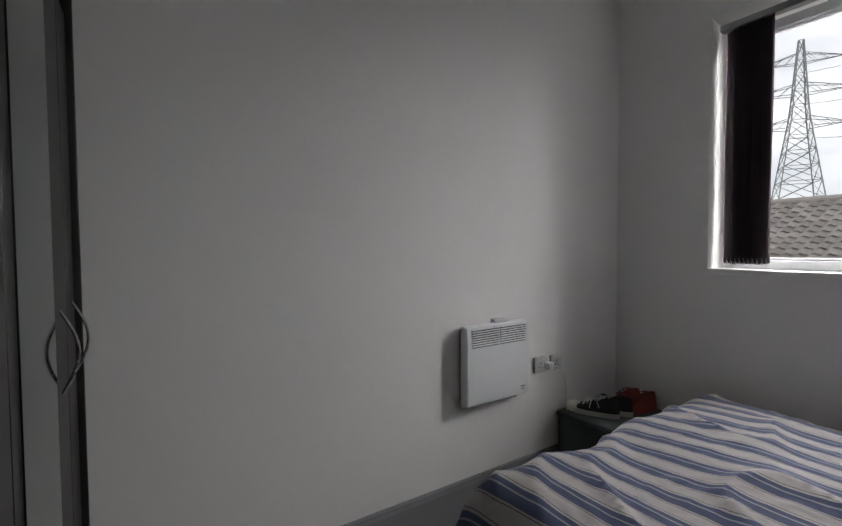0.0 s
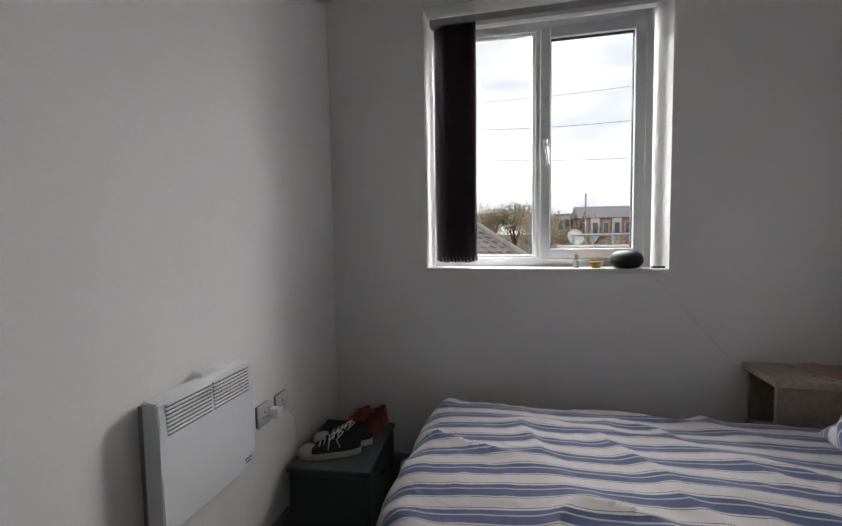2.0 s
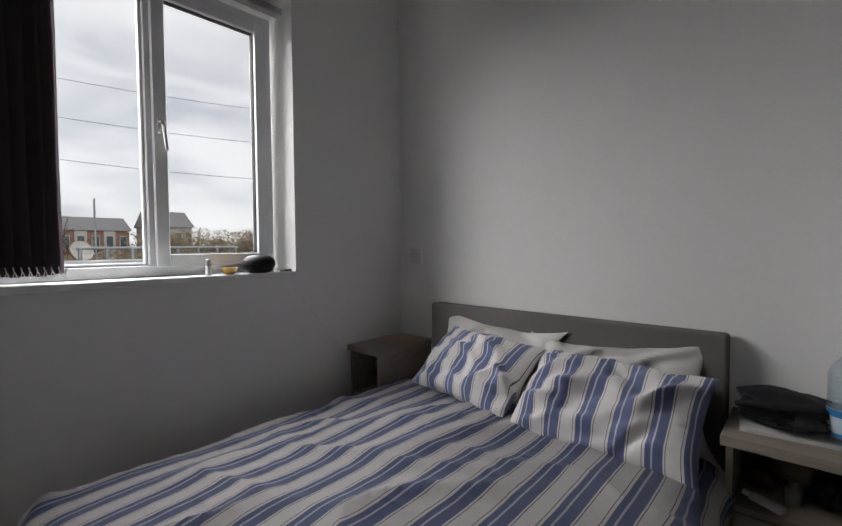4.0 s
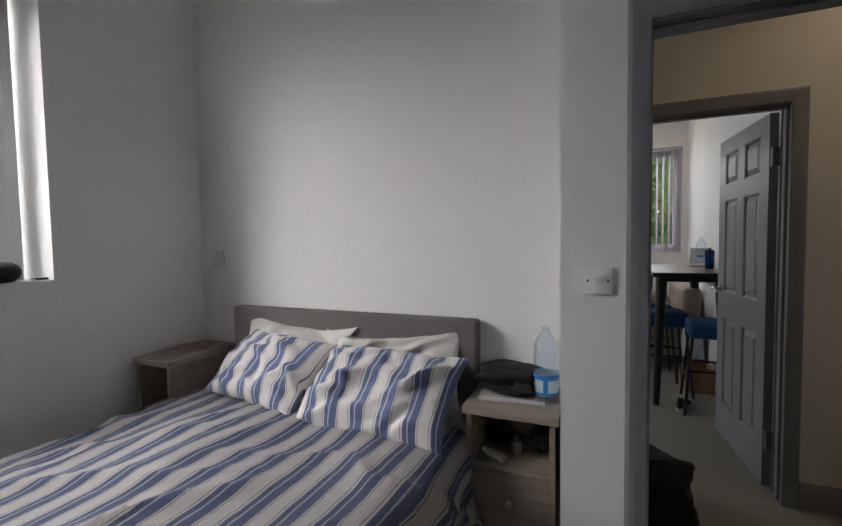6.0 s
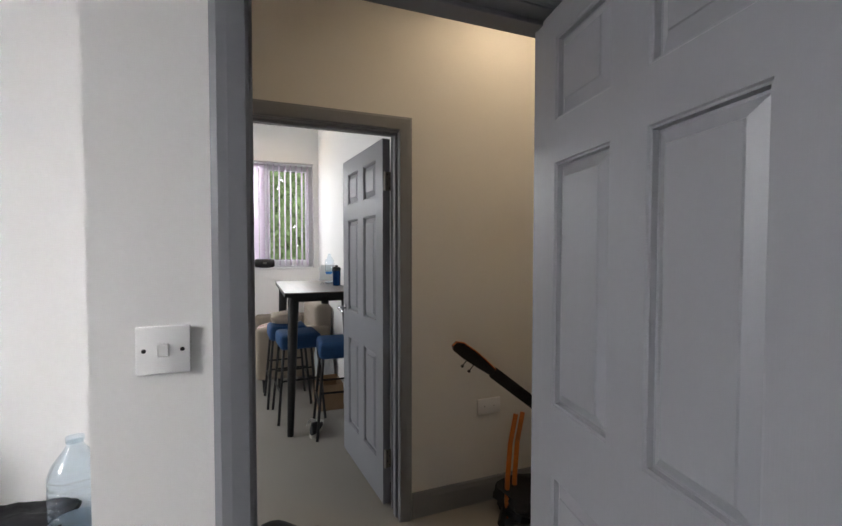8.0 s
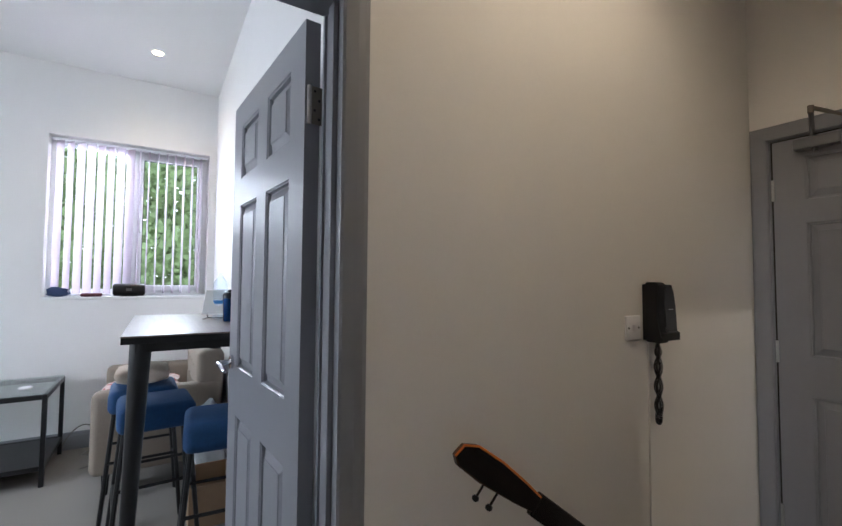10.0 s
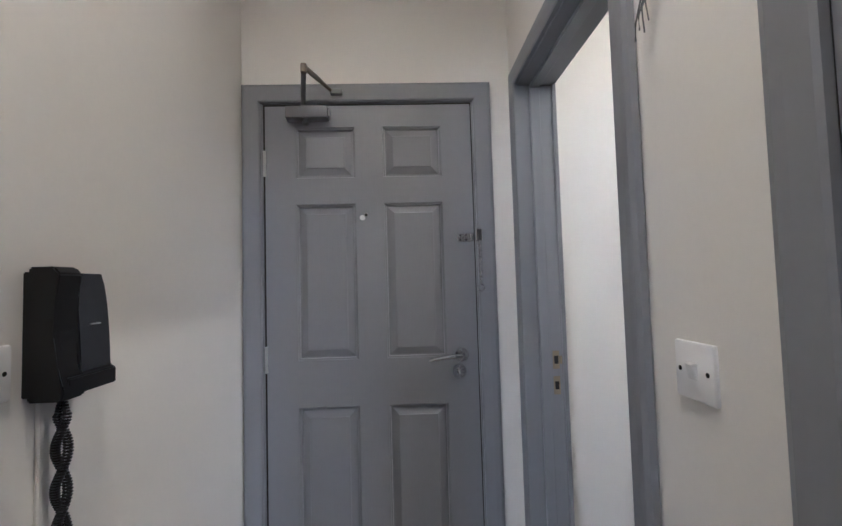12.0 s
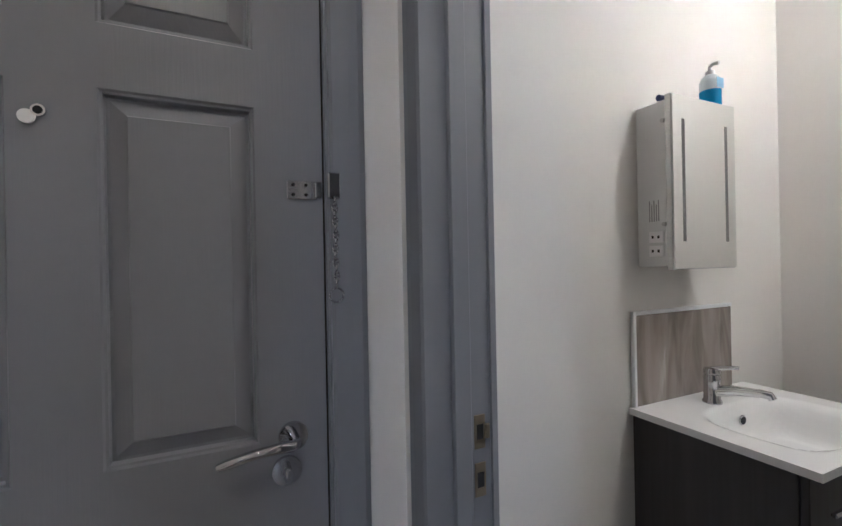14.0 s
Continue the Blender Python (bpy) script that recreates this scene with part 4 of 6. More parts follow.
def nightstand(y0, y1, x0=2.075, x1=2.374, NS_H=NS_H):
    ns = thing("nightstand", pose((x0 + x1) / 2, (y0 + y1) / 2, 0), "grey oak nightstand with an open shelf beside the bed", "nightstand", "nightstands")
    w, d, t = (y1 - y0) / 2, (x1 - x0) / 2, 0.018
    part("top", box(-d - 0.012, d, -w - 0.002, w + 0.002, NS_H - 0.03, NS_H, 0.002), M_OAK, ns)
    for s in (-1, 1):
        a, b = sorted((s * (w - 0.012), s * (w - 0.012 - t)))
        part("side_panel", box(-d, d, a, b, 0, NS_H - 0.03), M_OAK, ns)
    part("back_panel", box(d - 0.01, d - 0.004, -w + 0.03, w - 0.03, 0.05, NS_H - 0.03), M_OAK, ns)
    part("shelf", box(-d + 0.004, d - 0.01, -w + 0.03, w - 0.03, 0.53, 0.548), M_OAK, ns)
    part("drawer_front", box(-d - 0.0, -d + 0.018, -w + 0.031, w - 0.031, 0.06, 0.525, 0.002), M_OAK, ns)
    bm = bmesh.new()
    cyl(bm, (-d, 0, 0.42), (-d - 0.02, 0, 0.42), 0.009, 0.012, seg=14)
    part("knob", bm, M_STEEL, ns, "steel knob", smooth=True)
    return ns


nightstand(-0.262, -0.006, 1.968, 2.374, NS1)
nightstand(-2.006, -1.672)

# reading matter on one
for k, (dx, dy, rz, col) in enumerate(((2.2, -0.13, 14, (0.28, 0.1, 0.07)), (2.205, -0.14, -20, (0.22, 0.2, 0.19)), (2.195, -0.15, 30, (0.3, 0.16, 0.1)))):
    ob = thing("magazine", pose(dx, dy, NS1 + k * 0.005, 0, 0, rz), "glossy magazine lying on the nightstand", "magazine", "magazines on the nightstand")
    part("pages", box(-0.075, 0.075, -0.1, 0.1, 0, 0.0035), M_SHEET, ob)
    part("cover", box(-0.076, 0.076, -0.101, 0.101, 0.0036, 0.0046), mat("cover_print", col, 0.3, vary=0.5, grain=25), ob, "printed glossy cover")

# on the other: a folded black jacket on papers, a large water bottle, small things on the shelf
tagged(part("document_folder", box(-0.1, 0.1, -0.12, 0.12, 0, 0.012, 0.002), M_SHEET, m=pose(2.25, -1.82, NS_H, 0, 0, 6)), "white papers under the jacket on the nightstand", "papers")


def lump(L, W, H, seed, rough=0.35, n=36):
    bm = bmesh.new()
    bmesh.ops.create_uvsphere(bm, u_segments=n, v_segments=n // 2, radius=1)
    for v in bm.verts:
        p = v.co.copy()
        f = 1 + rough * (noise.noise(p * 1.7 + Vector((seed, 0, 0))) + 0.5 * (1 - 2 * abs(noise.noise(p * 3.1 + Vector((0, seed, 0))))))
        sq = 1 / max(abs(p.x), abs(p.y), 0.72)
        v.co = Vector((p.x * L / 2 * f * sq * 0.8, p.y * W / 2 * f * sq * 0.8, max(-0.0, (p.z * 0.5 + 0.5)) * H * (0.6 + 0.4 * f)))
    return bm


M_NYLON = mat("black_nylon", (0.012, 0.012, 0.014), 0.7, vary=0.25, grain=15, bump=0.4, bump_scale=60, spec=0.25)
tagged(part("pouch", lump(0.22, 0.13, 0.16, 4.4, 0.2), M_NYLON, m=pose(2.17, -0.135, 0.5485), smooth=True), "black pouch stuffed into the open shelf of the nightstand", "pouch")
tagged(part("jacket", lump(0.21, 0.24, 0.1, 3.4, 0.24, 60), M_NYLON, m=pose(2.25, -1.81, NS_H + 0.012), smooth=True), "crumpled black jacket folded on the nightstand", "jacket")
M_PET = glass("clear_plastic", (0.87, 0.92, 0.96), 0.1, thin=True, gloss=0.75)
M_LABELB = mat("label_blue", (0.03, 0.2, 0.5), 0.4, vary=0.1)
M_LABELW = mat("label_white", (0.55, 0.62, 0.68), 0.4, vary=0.1, grain=15)


def sleeve(r, z0, z1, seg=32):
    """A thin open ring of film round a bottle."""
    bm = bmesh.new()
    a, b = [[bm.verts.new((r * math.cos(k * 2 * math.pi / seg), r * math.sin(k * 2 * math.pi / seg), z)) for k in range(seg)] for z in (z0, z1)]
    for k in range(seg):
        bm.faces.new((a[k], a[(k + 1) % seg], b[(k + 1) % seg], b[k]))
    return bm


def water_bottle(m, h, r, label, capc):
    ob = thing("water_bottle", m, label, "bottle", "water bottles")
    prof = [(r * 0.9, 0.0), (r, 0.008), (r, h * 0.12)]
    for i in range(6):
        z = h * (0.44 + 0.055 * i)
        prof += [(r * 0.985, z), (r * 0.94, z + h * 0.012), (r * 0.985, z + h * 0.024)]
    prof += [(r * 0.96, h * 0.755), (r * 0.84, h * 0.81), (r * 0.62, h * 0.865), (r * 0.4, h * 0.915), (r * 0.3, h * 0.94), (r * 0.28, h * 0.965)]
    bm = bmesh.new()
    lathe(bm, prof, 32)
    part("bottle_body", bm, M_PET, ob, smooth=True)
    bm = bmesh.new()
    lathe(bm, [(r * 0.33, h * 0.962), (r * 0.33, h * 0.998), (r * 0.28, h)], 20)
    part("cap", bm, capc, ob, smooth=True)
    lab = part("label_band", sleeve(r * 1.006, h * 0.125, h * 0.405), M_LABELW, ob, "pale printed label band", smooth=True)
    for z0, z1 in ((0.13, 0.17), (0.33, 0.40)):
        part("label_stripe", sleeve(r * 1.012, h * z0, h * z1), M_LABELB, lab, "blue label stripe", smooth=True)
    return ob


wb = water_bottle(pose(2.20, -1.95, NS_H), 0.28, 0.045, "large clear water bottle with a blue label on the nightstand", M_PET)
part("label_block", box(-0.0475, -0.0455, -0.012, 0.004, 0.04, 0.11), M_LABELB, wb, "blue label block")
ob = thing("cream_tube", pose(2.13, -1.78, 0.548, 0, 0, 60), "white squeezed cream tube on the nightstand shelf", "tube")
part("tube_body", box(-0.05, 0.045, -0.016, 0.016, 0, 0.02, 0.007, 2), M_SHEET, ob, smooth=True)
bm = bmesh.new()
cyl(bm, (0.045, 0, 0.01), (0.065, 0, 0.01), 0.009, seg=14)
part("cap", bm, M_WHITE, ob)
tagged(part("pouch", lump(0.12, 0.1, 0.08, 8.8), mat("brown_leather", (0.05, 0.025, 0.015), 0.5, vary=0.2), m=pose(2.27, -1.76, 0.548), smooth=True), "small brown pouch on the nightstand shelf", "pouch")
tagged(part("pouch", lump(0.14, 0.09, 0.09, 5.5), M_NYLON, m=pose(2.27, -1.93, 0.548), smooth=True), "small black pouch on the nightstand shelf", "pouch")
bm = bmesh.new()
lathe(bm, [(0.02, 0), (0.022, 0.003), (0.022, 0.045), (0.012, 0.055), (0.012, 0.07), (0, 0.071)], 20)
tagged(part("deodorant", bm, mat("clear_grey", (0.25, 0.27, 0.27), 0.2), m=pose(2.2, -1.84, 0.548), smooth=True), "small grey toiletry bottle on the nightstand shelf", "bottle")

# ---- bedroom: wardrobe ----
M_WARD = wood("dark_wenge_board", (0.012, 0.011, 0.011), (0.022, 0.02, 0.019), "Z", rough=0.4)
M_MIRROR = mat("mirror_glass", (0.16, 0.2, 0.188), 0.06, 1.0, vary=0)
ward = thing("wardrobe", pose(0.04, -2.665, 0), "dark wenge wardrobe with mirror doors and bow handles", "wardrobe")
part("carcass", box(0, 1.2, -0.55, -0.02, 0, 2.0, 0.002), M_WARD, ward)
for x0, x1, ma, mb, hx in ((0.002, 0.148, 0, 0, 0.05), (0.152, 0.70, 0.34, 0.65, 0.25), (0.704, 1.198, 0.8, 1.15, 1.1)):
    dr = part("wardrobe_door", box(x0, x1, -0.0175, 0.0, 0.06, 1.985, 0.002), M_WARD, ward)
    if mb:
        part("mirror", box(ma, mb, 0.001, 0.004, 0.1, 1.95), M_MIRROR, dr, "grey-green mirror panel")
    bm = bmesh.new()
    pts = [(hx, 0.0 + 0.034 * math.sin(math.pi * k / 12), 0.99 + 0.2 * k / 12) for k in range(13)]
    tube(bm, pts, [0.003] + [0.0038] * 11 + [0.003], 8)
    part("handle", bm, M_CHROME, dr, "chrome bow handle", smooth=True)
part("edge_trim", box(-0.02, -0.002, -0.55, 0.016, 0, 2.06, 0.002), M_WARD, ward)

# ---- hall: front door and its fittings ----
door_3 = six_panel_door("door_3", 0.8015, 1.966, 0.044, pose(3.152, -5.082, 0.008, 0, 0, 180), "closed grey painted six-panel front door")
# dark strips fill the gap round the leaf, in place of its shade
bm = bmesh.new()
bx(bm, 3.1525, 3.1595, -5.10, -5.085, 0.01, 1.979)
bx(bm, 2.3465, 2.3500, -5.10, -5.085, 0.01, 1.979)
bx(bm, 2.3502, 3.1523, -5.10, -5.085, 1.9745, 1.9795)
setting("trim_gap_shade", bm, M_DARK, "dark strips for the shade in the gap round the closed front door leaf", "door gap")
lever(door_3, 0.739, 0.985, 0.0, -1, -1, 0.125)
bm = bmesh.new()
cyl(bm, (0.727, 0, 0.925), (0.727, -0.008, 0.925), 0.026, seg=24)
bx(bm, 0.721, 0.733, -0.03, -0.007, 0.912, 0.938, 0.004)
part("thumb_turn", bm, M_CHROME, door_3, "chrome thumb turn", smooth=True)
for hz in (0.25, 0.99, 1.74):
    hinge(door_3, 0.0, -0.006, hz)
bm = bmesh.new()
cyl(bm, (0.385, 0.0, 1.532), (0.385, -0.006, 1.532), 0.009, seg=18)
part("peephole", bm, M_CHROME, door_3, "chrome peephole", smooth=True)
bm = bmesh.new()
cyl(bm, (0.385, -0.006, 1.532), (0.385, -0.0068, 1.532), 0.006, seg=16)
part("lens", bm, M_BLACK, door_3, "dark peephole lens")
bm = bmesh.new()
cyl(bm, (0.371, -0.001, 1.522), (0.371, -0.005, 1.522), 0.0105, seg=18)
part("peephole_cover", bm, mat("satin_chrome", (0.85, 0.85, 0.85), 0.4, 0.6, vary=0.03), door_3, "chrome swivel cover", smooth=True)
# door closer
cl = thing("door_closer", pose(2.976, -5.082, 1.93), "grey painted overhead door closer with a folded arm", "door closer")
M_CLOSER = mat("grey_enamel", (0.17, 0.17, 0.18), 0.4, 0.2, vary=0.05)
part("body", box(-0.075, 0.085, 0.001, 0.055, -0.022, 0.026, 0.007, 2), M_CLOSER, cl, smooth=True)
bm = bmesh.new()
cyl(bm, (0.012, 0.03, -0.04), (0.012, 0.03, -0.02), 0.012, seg=16)
part("spindle_cap", bm, M_CLOSER, cl, smooth=True)
part("end_cap", box(-0.083, -0.0755, 0.006, 0.05, -0.018, 0.014, 0.003), M_CHROME, cl, "bright end cap")
bm = bmesh.new()
cyl(bm, (0.02, 0.03, 0.026), (0.02, 0.03, 0.04), 0.011, seg=14)
tube(bm, [(0.02, 0.03, 0.04), (0.003, 0.1, 0.073), (-0.016, 0.168, 0.105)], 0.0095, 8)
part("main_arm", bm, M_CLOSER, cl, smooth=True)
bm = bmesh.new()
cyl(bm, (-0.016, 0.17, 0.092), (-0.016, 0.17, 0.122), 0.011, seg=14)
tube(bm, [(-0.016, 0.17, 0.114), (-0.05, 0.11, 0.102), (-0.08, 0.055, 0.09), (-0.1, 0.02, 0.083)], [0.009, 0.009, 0.006, 0.006], 8)
part("fore_arm", bm, mat("dull_bronze", (0.2, 0.17, 0.14), 0.4, 0.7), cl, "dull bronze fore arm", smooth=True)
part("arm_bracket", box(-0.13, -0.085, 0.0235, 0.045, 0.073, 0.092, 0.003), M_CLOSER, cl)
# latch keep and chain
part("chain_keep", box(0.736, 0.79, -0.005, 0.0, 1.418, 1.452, 0.001), M_CHROME, door_3, "chrome chain plate")
part("chain_keep", box(0.785, 0.797, -0.016, -0.005, 1.42, 1.45, 0.002), M_CHROME, door_3, "chrome chain slot")
for sx, sz in ((0.747, 1.426), (0.747, 1.444), (0.77, 1.426), (0.77, 1.444)):
    bm = bmesh.new()
    cyl(bm, (sx, -0.005, sz), (sx, -0.0062, sz), 0.0032, seg=10)
    part("screw", bm, M_DARK, door_3)
chn = thing("door_chain", pose(2.336, -5.057, 1.47), "chrome door chain hanging from its keeper on the architrave", "door chain")
part("keeper", box(-0.012, 0.012, 0.0005, 0.012, -0.045, 0.004, 0.003), M_CHROME, chn)
for i in range(13):
    bm = bmesh.new()
    c = Vector((0.001 * math.sin(i), 0.012, -0.05 - i * 0.0125))
    pts = [c + Vector((0.0045 * math.cos(a) * (1 if i % 2 else 0.25), 0.0045 * math.cos(a) * (0.25 if i % 2 else 1), 0.0085 * math.sin(a))) for a in [k * math.pi / 5 for k in range(10)]]
    tube(bm, pts, 0.0019, 5, closed=True)
    part("link", bm, M_CHROME, chn)
bm = bmesh.new()
tube(bm, [Vector((0.013 * math.cos(k * math.pi / 10), 0.012, -0.222 + 0.013 * math.sin(k * math.pi / 10))) for k in range(20)], 0.0018, 6, closed=True)
part("ring", bm, M_CHROME, chn)
# strike plates on the bathroom jamb
for z in (0.985, 0.895):
    ob = thing("strike_plate", pose(2.092, -4.955, z), "worn brass strike plate let into the bathroom door lining", "strike plate", "strike plates")
    part("plate", box(-0.012, 0.012, 0.0005, 0.003, -0.032, 0.032, 0.001), mat("worn_brass", (0.3, 0.25, 0.18), 0.4, 0.8, vary=0.2), ob)
    part("latch_hole", box(-0.007, 0.007, 0.0025, 0.0036, -0.014, 0.014), M_DARK, ob)
    if z > 0.95:
        part("lip", box(-0.02, -0.011, 0.0005, 0.008, -0.014, 0.014, 0.002), bpy.data.materials["worn_brass"], ob)

# ---- hall: entry phone ----
ph = thing("entry_phone", pose(3.24, -4.196, 1.1), "black wall-mounted entry phone with a coiled cord", "entry phone")
def swept(profile, y0, y1, bevel):
    """A side profile of (x, z) pairs drawn out along y, with rounded edges."""
    bm = bmesh.new()
    ends = [[bm.verts.new((px, y, pz)) for px, pz in profile] for y in (y0, y1)]
    k = len(profile)
    for i in range(k):
        bm.faces.new((ends[0][i], ends[0][(i + 1) % k], ends[1][(i + 1) % k], ends[1][i]))
    bm.faces.new(ends[0])
    bm.faces.new(ends[1][::-1])
    bmesh.ops.bevel(bm, geom=bm.edges[:], offset=bevel, segments=2, affect="EDGES", clamp_overlap=True)
    return bm


FRONT = [(-0.046, 0.203), (-0.052, 0.18), (-0.0565, 0.15), (-0.0595, 0.12), (-0.0615, 0.09), (-0.063, 0.06), (-0.064, 0.034)]
part("base", swept([(0, 0.0), (0, 0.205), *FRONT, (-0.076, 0.03), (-0.076, 0.002)], -0.062, 0.05, 0.0018), M_BLACK, ph, smooth=True)
bm = bmesh.new()
prof = [(-0.02, 0.212), (-0.06, 0.212), (-0.07, 0.2), (-0.063, 0.16), (-0.06, 0.1), (-0.064, 0.05), (-0.078, 0.012), (-0.074, -0.004), (-0.02, -0.004)]
n = len(prof)
sd = [[bm.verts.new((px, sy, pz)) for px, pz in prof] for sy in (0.014, 0.064)]
for i in range(n):
    bm.faces.new((sd[0][i], sd[0][(i + 1) % n], sd[1][(i + 1) % n], sd[1][i]))
bm.faces.new(sd[0])
bm.faces.new(sd[1])
bmesh.ops.bevel(bm, geom=bm.edges[:], offset=0.003, segments=2, affect="EDGES")
part("handset", bm, M_BLACK, ph, smooth=True)
part("front_panel", swept([(px - 0.0025, pz) for px, pz in FRONT] + [(-0.055, 0.04), (-0.04, 0.195)], -0.0605, 0.011, 0.0006), mat("dark_grey_plastic", (0.035, 0.037, 0.045), 0.22, vary=0.1), ph, "glossy dark grey panel", smooth=True)
part("badge_line", box(-0.0655, -0.0625, -0.036, -0.012, 0.112, 0.1145), mat("badge_pale", (0.3, 0.3, 0.32), 0.4, vary=0), ph, "small pale printed mark")
for ph0 in (0.0, math.pi):
    bm = bmesh.new()
    pts = []
    for k in range(420):
        q = k / 419
        a = k * 2 * math.pi / 8
        tw = 0.0062 if q > 0.12 else 0.004
        off = 0.0085 * min(1.0, q * 6) * math.cos(ph0 + q * 11.5)
        dep = 0.0085 * min(1.0, q * 6) * math.sin(ph0 + q * 11.5)
        pts.append((-0.03 + dep + tw * math.cos(a), 0.004 + off + tw * math.sin(a), -0.006 - 0.255 * q))
    tube(bm, pts, 0.0021, 5)
    part("coiled_cord", bm, M_BLACK, ph, smooth=True)
bm = bmesh.new()
pts = []
for k in range(170):
    q = k / 169
    a, t = k * 2 * math.pi / 8, math.pi * (-0.42 + 1.84 * q)
    pts.append((-0.03 + 0.0055 * math.cos(a), 0.004 + (0.013 + 0.0055 * math.sin(a)) * math.cos(t), -0.277 - (0.024 + 0.0055 * math.sin(a)) * math.sin(t)))
tube(bm, pts, 0.0021, 5)
part("cord_loop", bm, M_BLACK, ph, smooth=True)
setting("trim_trunking", box(3.232, 3.24, -4.195, -4.172, 0.13, 1.1, 0.002), M_HALL, "painted cable trunking below the entry phone", "trunking")

# cupboard door
cup = six_panel_door("door_4", 0.422, HEAD - 0.009, 0.038, pose(2.19, -3.826, 0.006, 0, 0, 90), "closed grey painted panelled hall cupboard door", cols=[(0.1, 0.322)])
for hz in (0.3, 1.0, 1.72):
    bm = bmesh.new()
    for i in range(5):
        cyl(bm, (-0.002, -0.006, hz - 0.045 + i * 0.019), (-0.002, -0.006, hz - 0.028 + i * 0.019), 0.0055, seg=10)
    part("hinge", bm, M_STEEL, cup, smooth=True)
lever(cup, 0.37, 1.0, 0.0, -1, -1)

# hole for a missing switch, with loose wires
wh = thing("wire_box", pose(2.19, -4.08, 1.78), "open wall box with yellow lining and loose wires", "wire box")
# no hole is cut: a dark slab on the wall paints the recess shade
bm = bmesh.new()
bx(bm, 0.0005, 0.003, -0.03, 0.03, -0.042, 0.042)
part("recess", bm, mat("recess_dark", (0.08, 0.06, 0.05), 0.9, vary=0.3, grain=30), wh)
part("liner", box(0.002, 0.005, -0.026, 0.012, -0.038, -0.005), mat("yellow_plastic", (0.45, 0.28, 0.03), 0.5, vary=0.2), wh, "yellow plastic liner")
bm = bmesh.new()
for k in range(4):
    tube(bm, [(0.004, 0.01 - k * 0.006, -0.02), (0.02, 0.0 - k * 0.012, -0.045), (0.028, -0.01 - k * 0.01, -0.06 - 0.008 * k), (0.022, -0.012 - k * 0.014, -0.095 - 0.012 * (k % 2))], 0.0016, 5)
part("wires", bm, mat("grey_wire", (0.08, 0.08, 0.085), 0.5), wh)

# guitar on a stand against the hall wall
M_GBLK = mat("black_lacquer", (0.014, 0.011, 0.01), 0.2, vary=0.1)
M_GWD = wood("mahogany", (0.03, 0.012, 0.008), (0.075, 0.025, 0.012), "Z", rough=0.3)
M_ORANGE = mat("orange_enamel", (0.62, 0.16, 0.02), 0.35, vary=0.06)
gd = Vector((-0.16, -0.78, -0.62)).normalized()
gm = Matrix.Translation((3.13, -3.222, 0.925)) @ (-gd).to_track_quat("Z", "Y").to_matrix().to_4x4()
gt = thing("guitar", gm, "dark guitar with a mahogany headstock resting on a stand", "guitar")
bm = bmesh.new()
outl = [(-0.026, -0.27), (-0.038, -0.2), (-0.05, -0.09), (-0.046, -0.02), (-0.026, 0.0), (0.016, -0.006), (0.04, -0.04), (0.045, -0.12), (0.038, -0.2), (0.026, -0.27)]
f0 = [bm.verts.new((-0.008, px * 0.74, pz)) for px, pz in outl]
f1 = [bm.verts.new((0.008, px * 0.74, pz)) for px, pz in outl]
for i in range(len(outl)):
    j = (i + 1) % len(outl)
    bm.faces.new((f0[i], f0[j], f1[j], f1[i]))
bm.faces.new(f0)
bm.faces.new(f1[::-1])
part("headstock", bm, M_GWD, gt, "mahogany headstock")
bm = bmesh.new()
f2 = [bm.verts.new((0.0085, px * 0.66, pz * 0.985 - 0.004)) for px, pz in outl]
f3 = [bm.verts.new((0.0105, px * 0.66, pz * 0.985 - 0.004)) for px, pz in outl]
for i in range(len(outl)):
    j = (i + 1) % len(outl)
    bm.faces.new((f2[i], f2[j], f3[j], f3[i]))
bm.faces.new(f2)
bm.faces.new(f3[::-1])
part("headstock_face", bm, M_GBLK, gt, "black lacquered headstock face")
bm = bmesh.new()
tube(bm, [(0.0085, px * 0.74, pz) for px, pz in outl[4:]], 0.003, 6)
part("binding", bm, M_ORANGE, gt, "thin orange edge binding", smooth=True)
part("inlay", box(0.0107, 0.0115, -0.012, 0.012, -0.17, -0.02, 0.001), M_GBLK, gt)
for k in range(2):
    bm = bmesh.new()
    z = -0.11 - k * 0.045
    cyl(bm, (0, -0.028, z), (0, -0.065, z), 0.003, seg=8)
    lathe(bm, [(0.0, 0), (0.007, 0.002), (0.009, 0.008), (0.006, 0.014), (0, 0.015)], 12, pose(0, -0.062, z, 90, 0, 0))
    part("tuning_peg", bm, M_BLACK, gt, smooth=True)
part("neck", box(-0.011, 0.012, -0.03, 0.03, -0.8, -0.26, 0.005, 2), M_GBLK, gt)
bm = bmesh.new()
ol = []
for k in range(40):
    a = 2 * math.pi * k / 40
    rr = 0.155 + 0.03 * math.cos(2 * a) - 0.025 * math.cos(a)
    ol.append((rr * 0.95 * math.sin(a), -0.98 + 1.3 * rr * math.cos(a)))
f0 = [bm.verts.new((-0.022, *p)) for p in ol]
f1 = [bm.verts.new((0.022, *p)) for p in ol]
for i in range(40):
    bm.faces.new((f0[i], f0[(i + 1) % 40], f1[(i + 1) % 40], f1[i]))
bm.faces.new(f0)
bm.faces.new(f1[::-1])
part("body", bm, M_GBLK, gt, smooth=True)
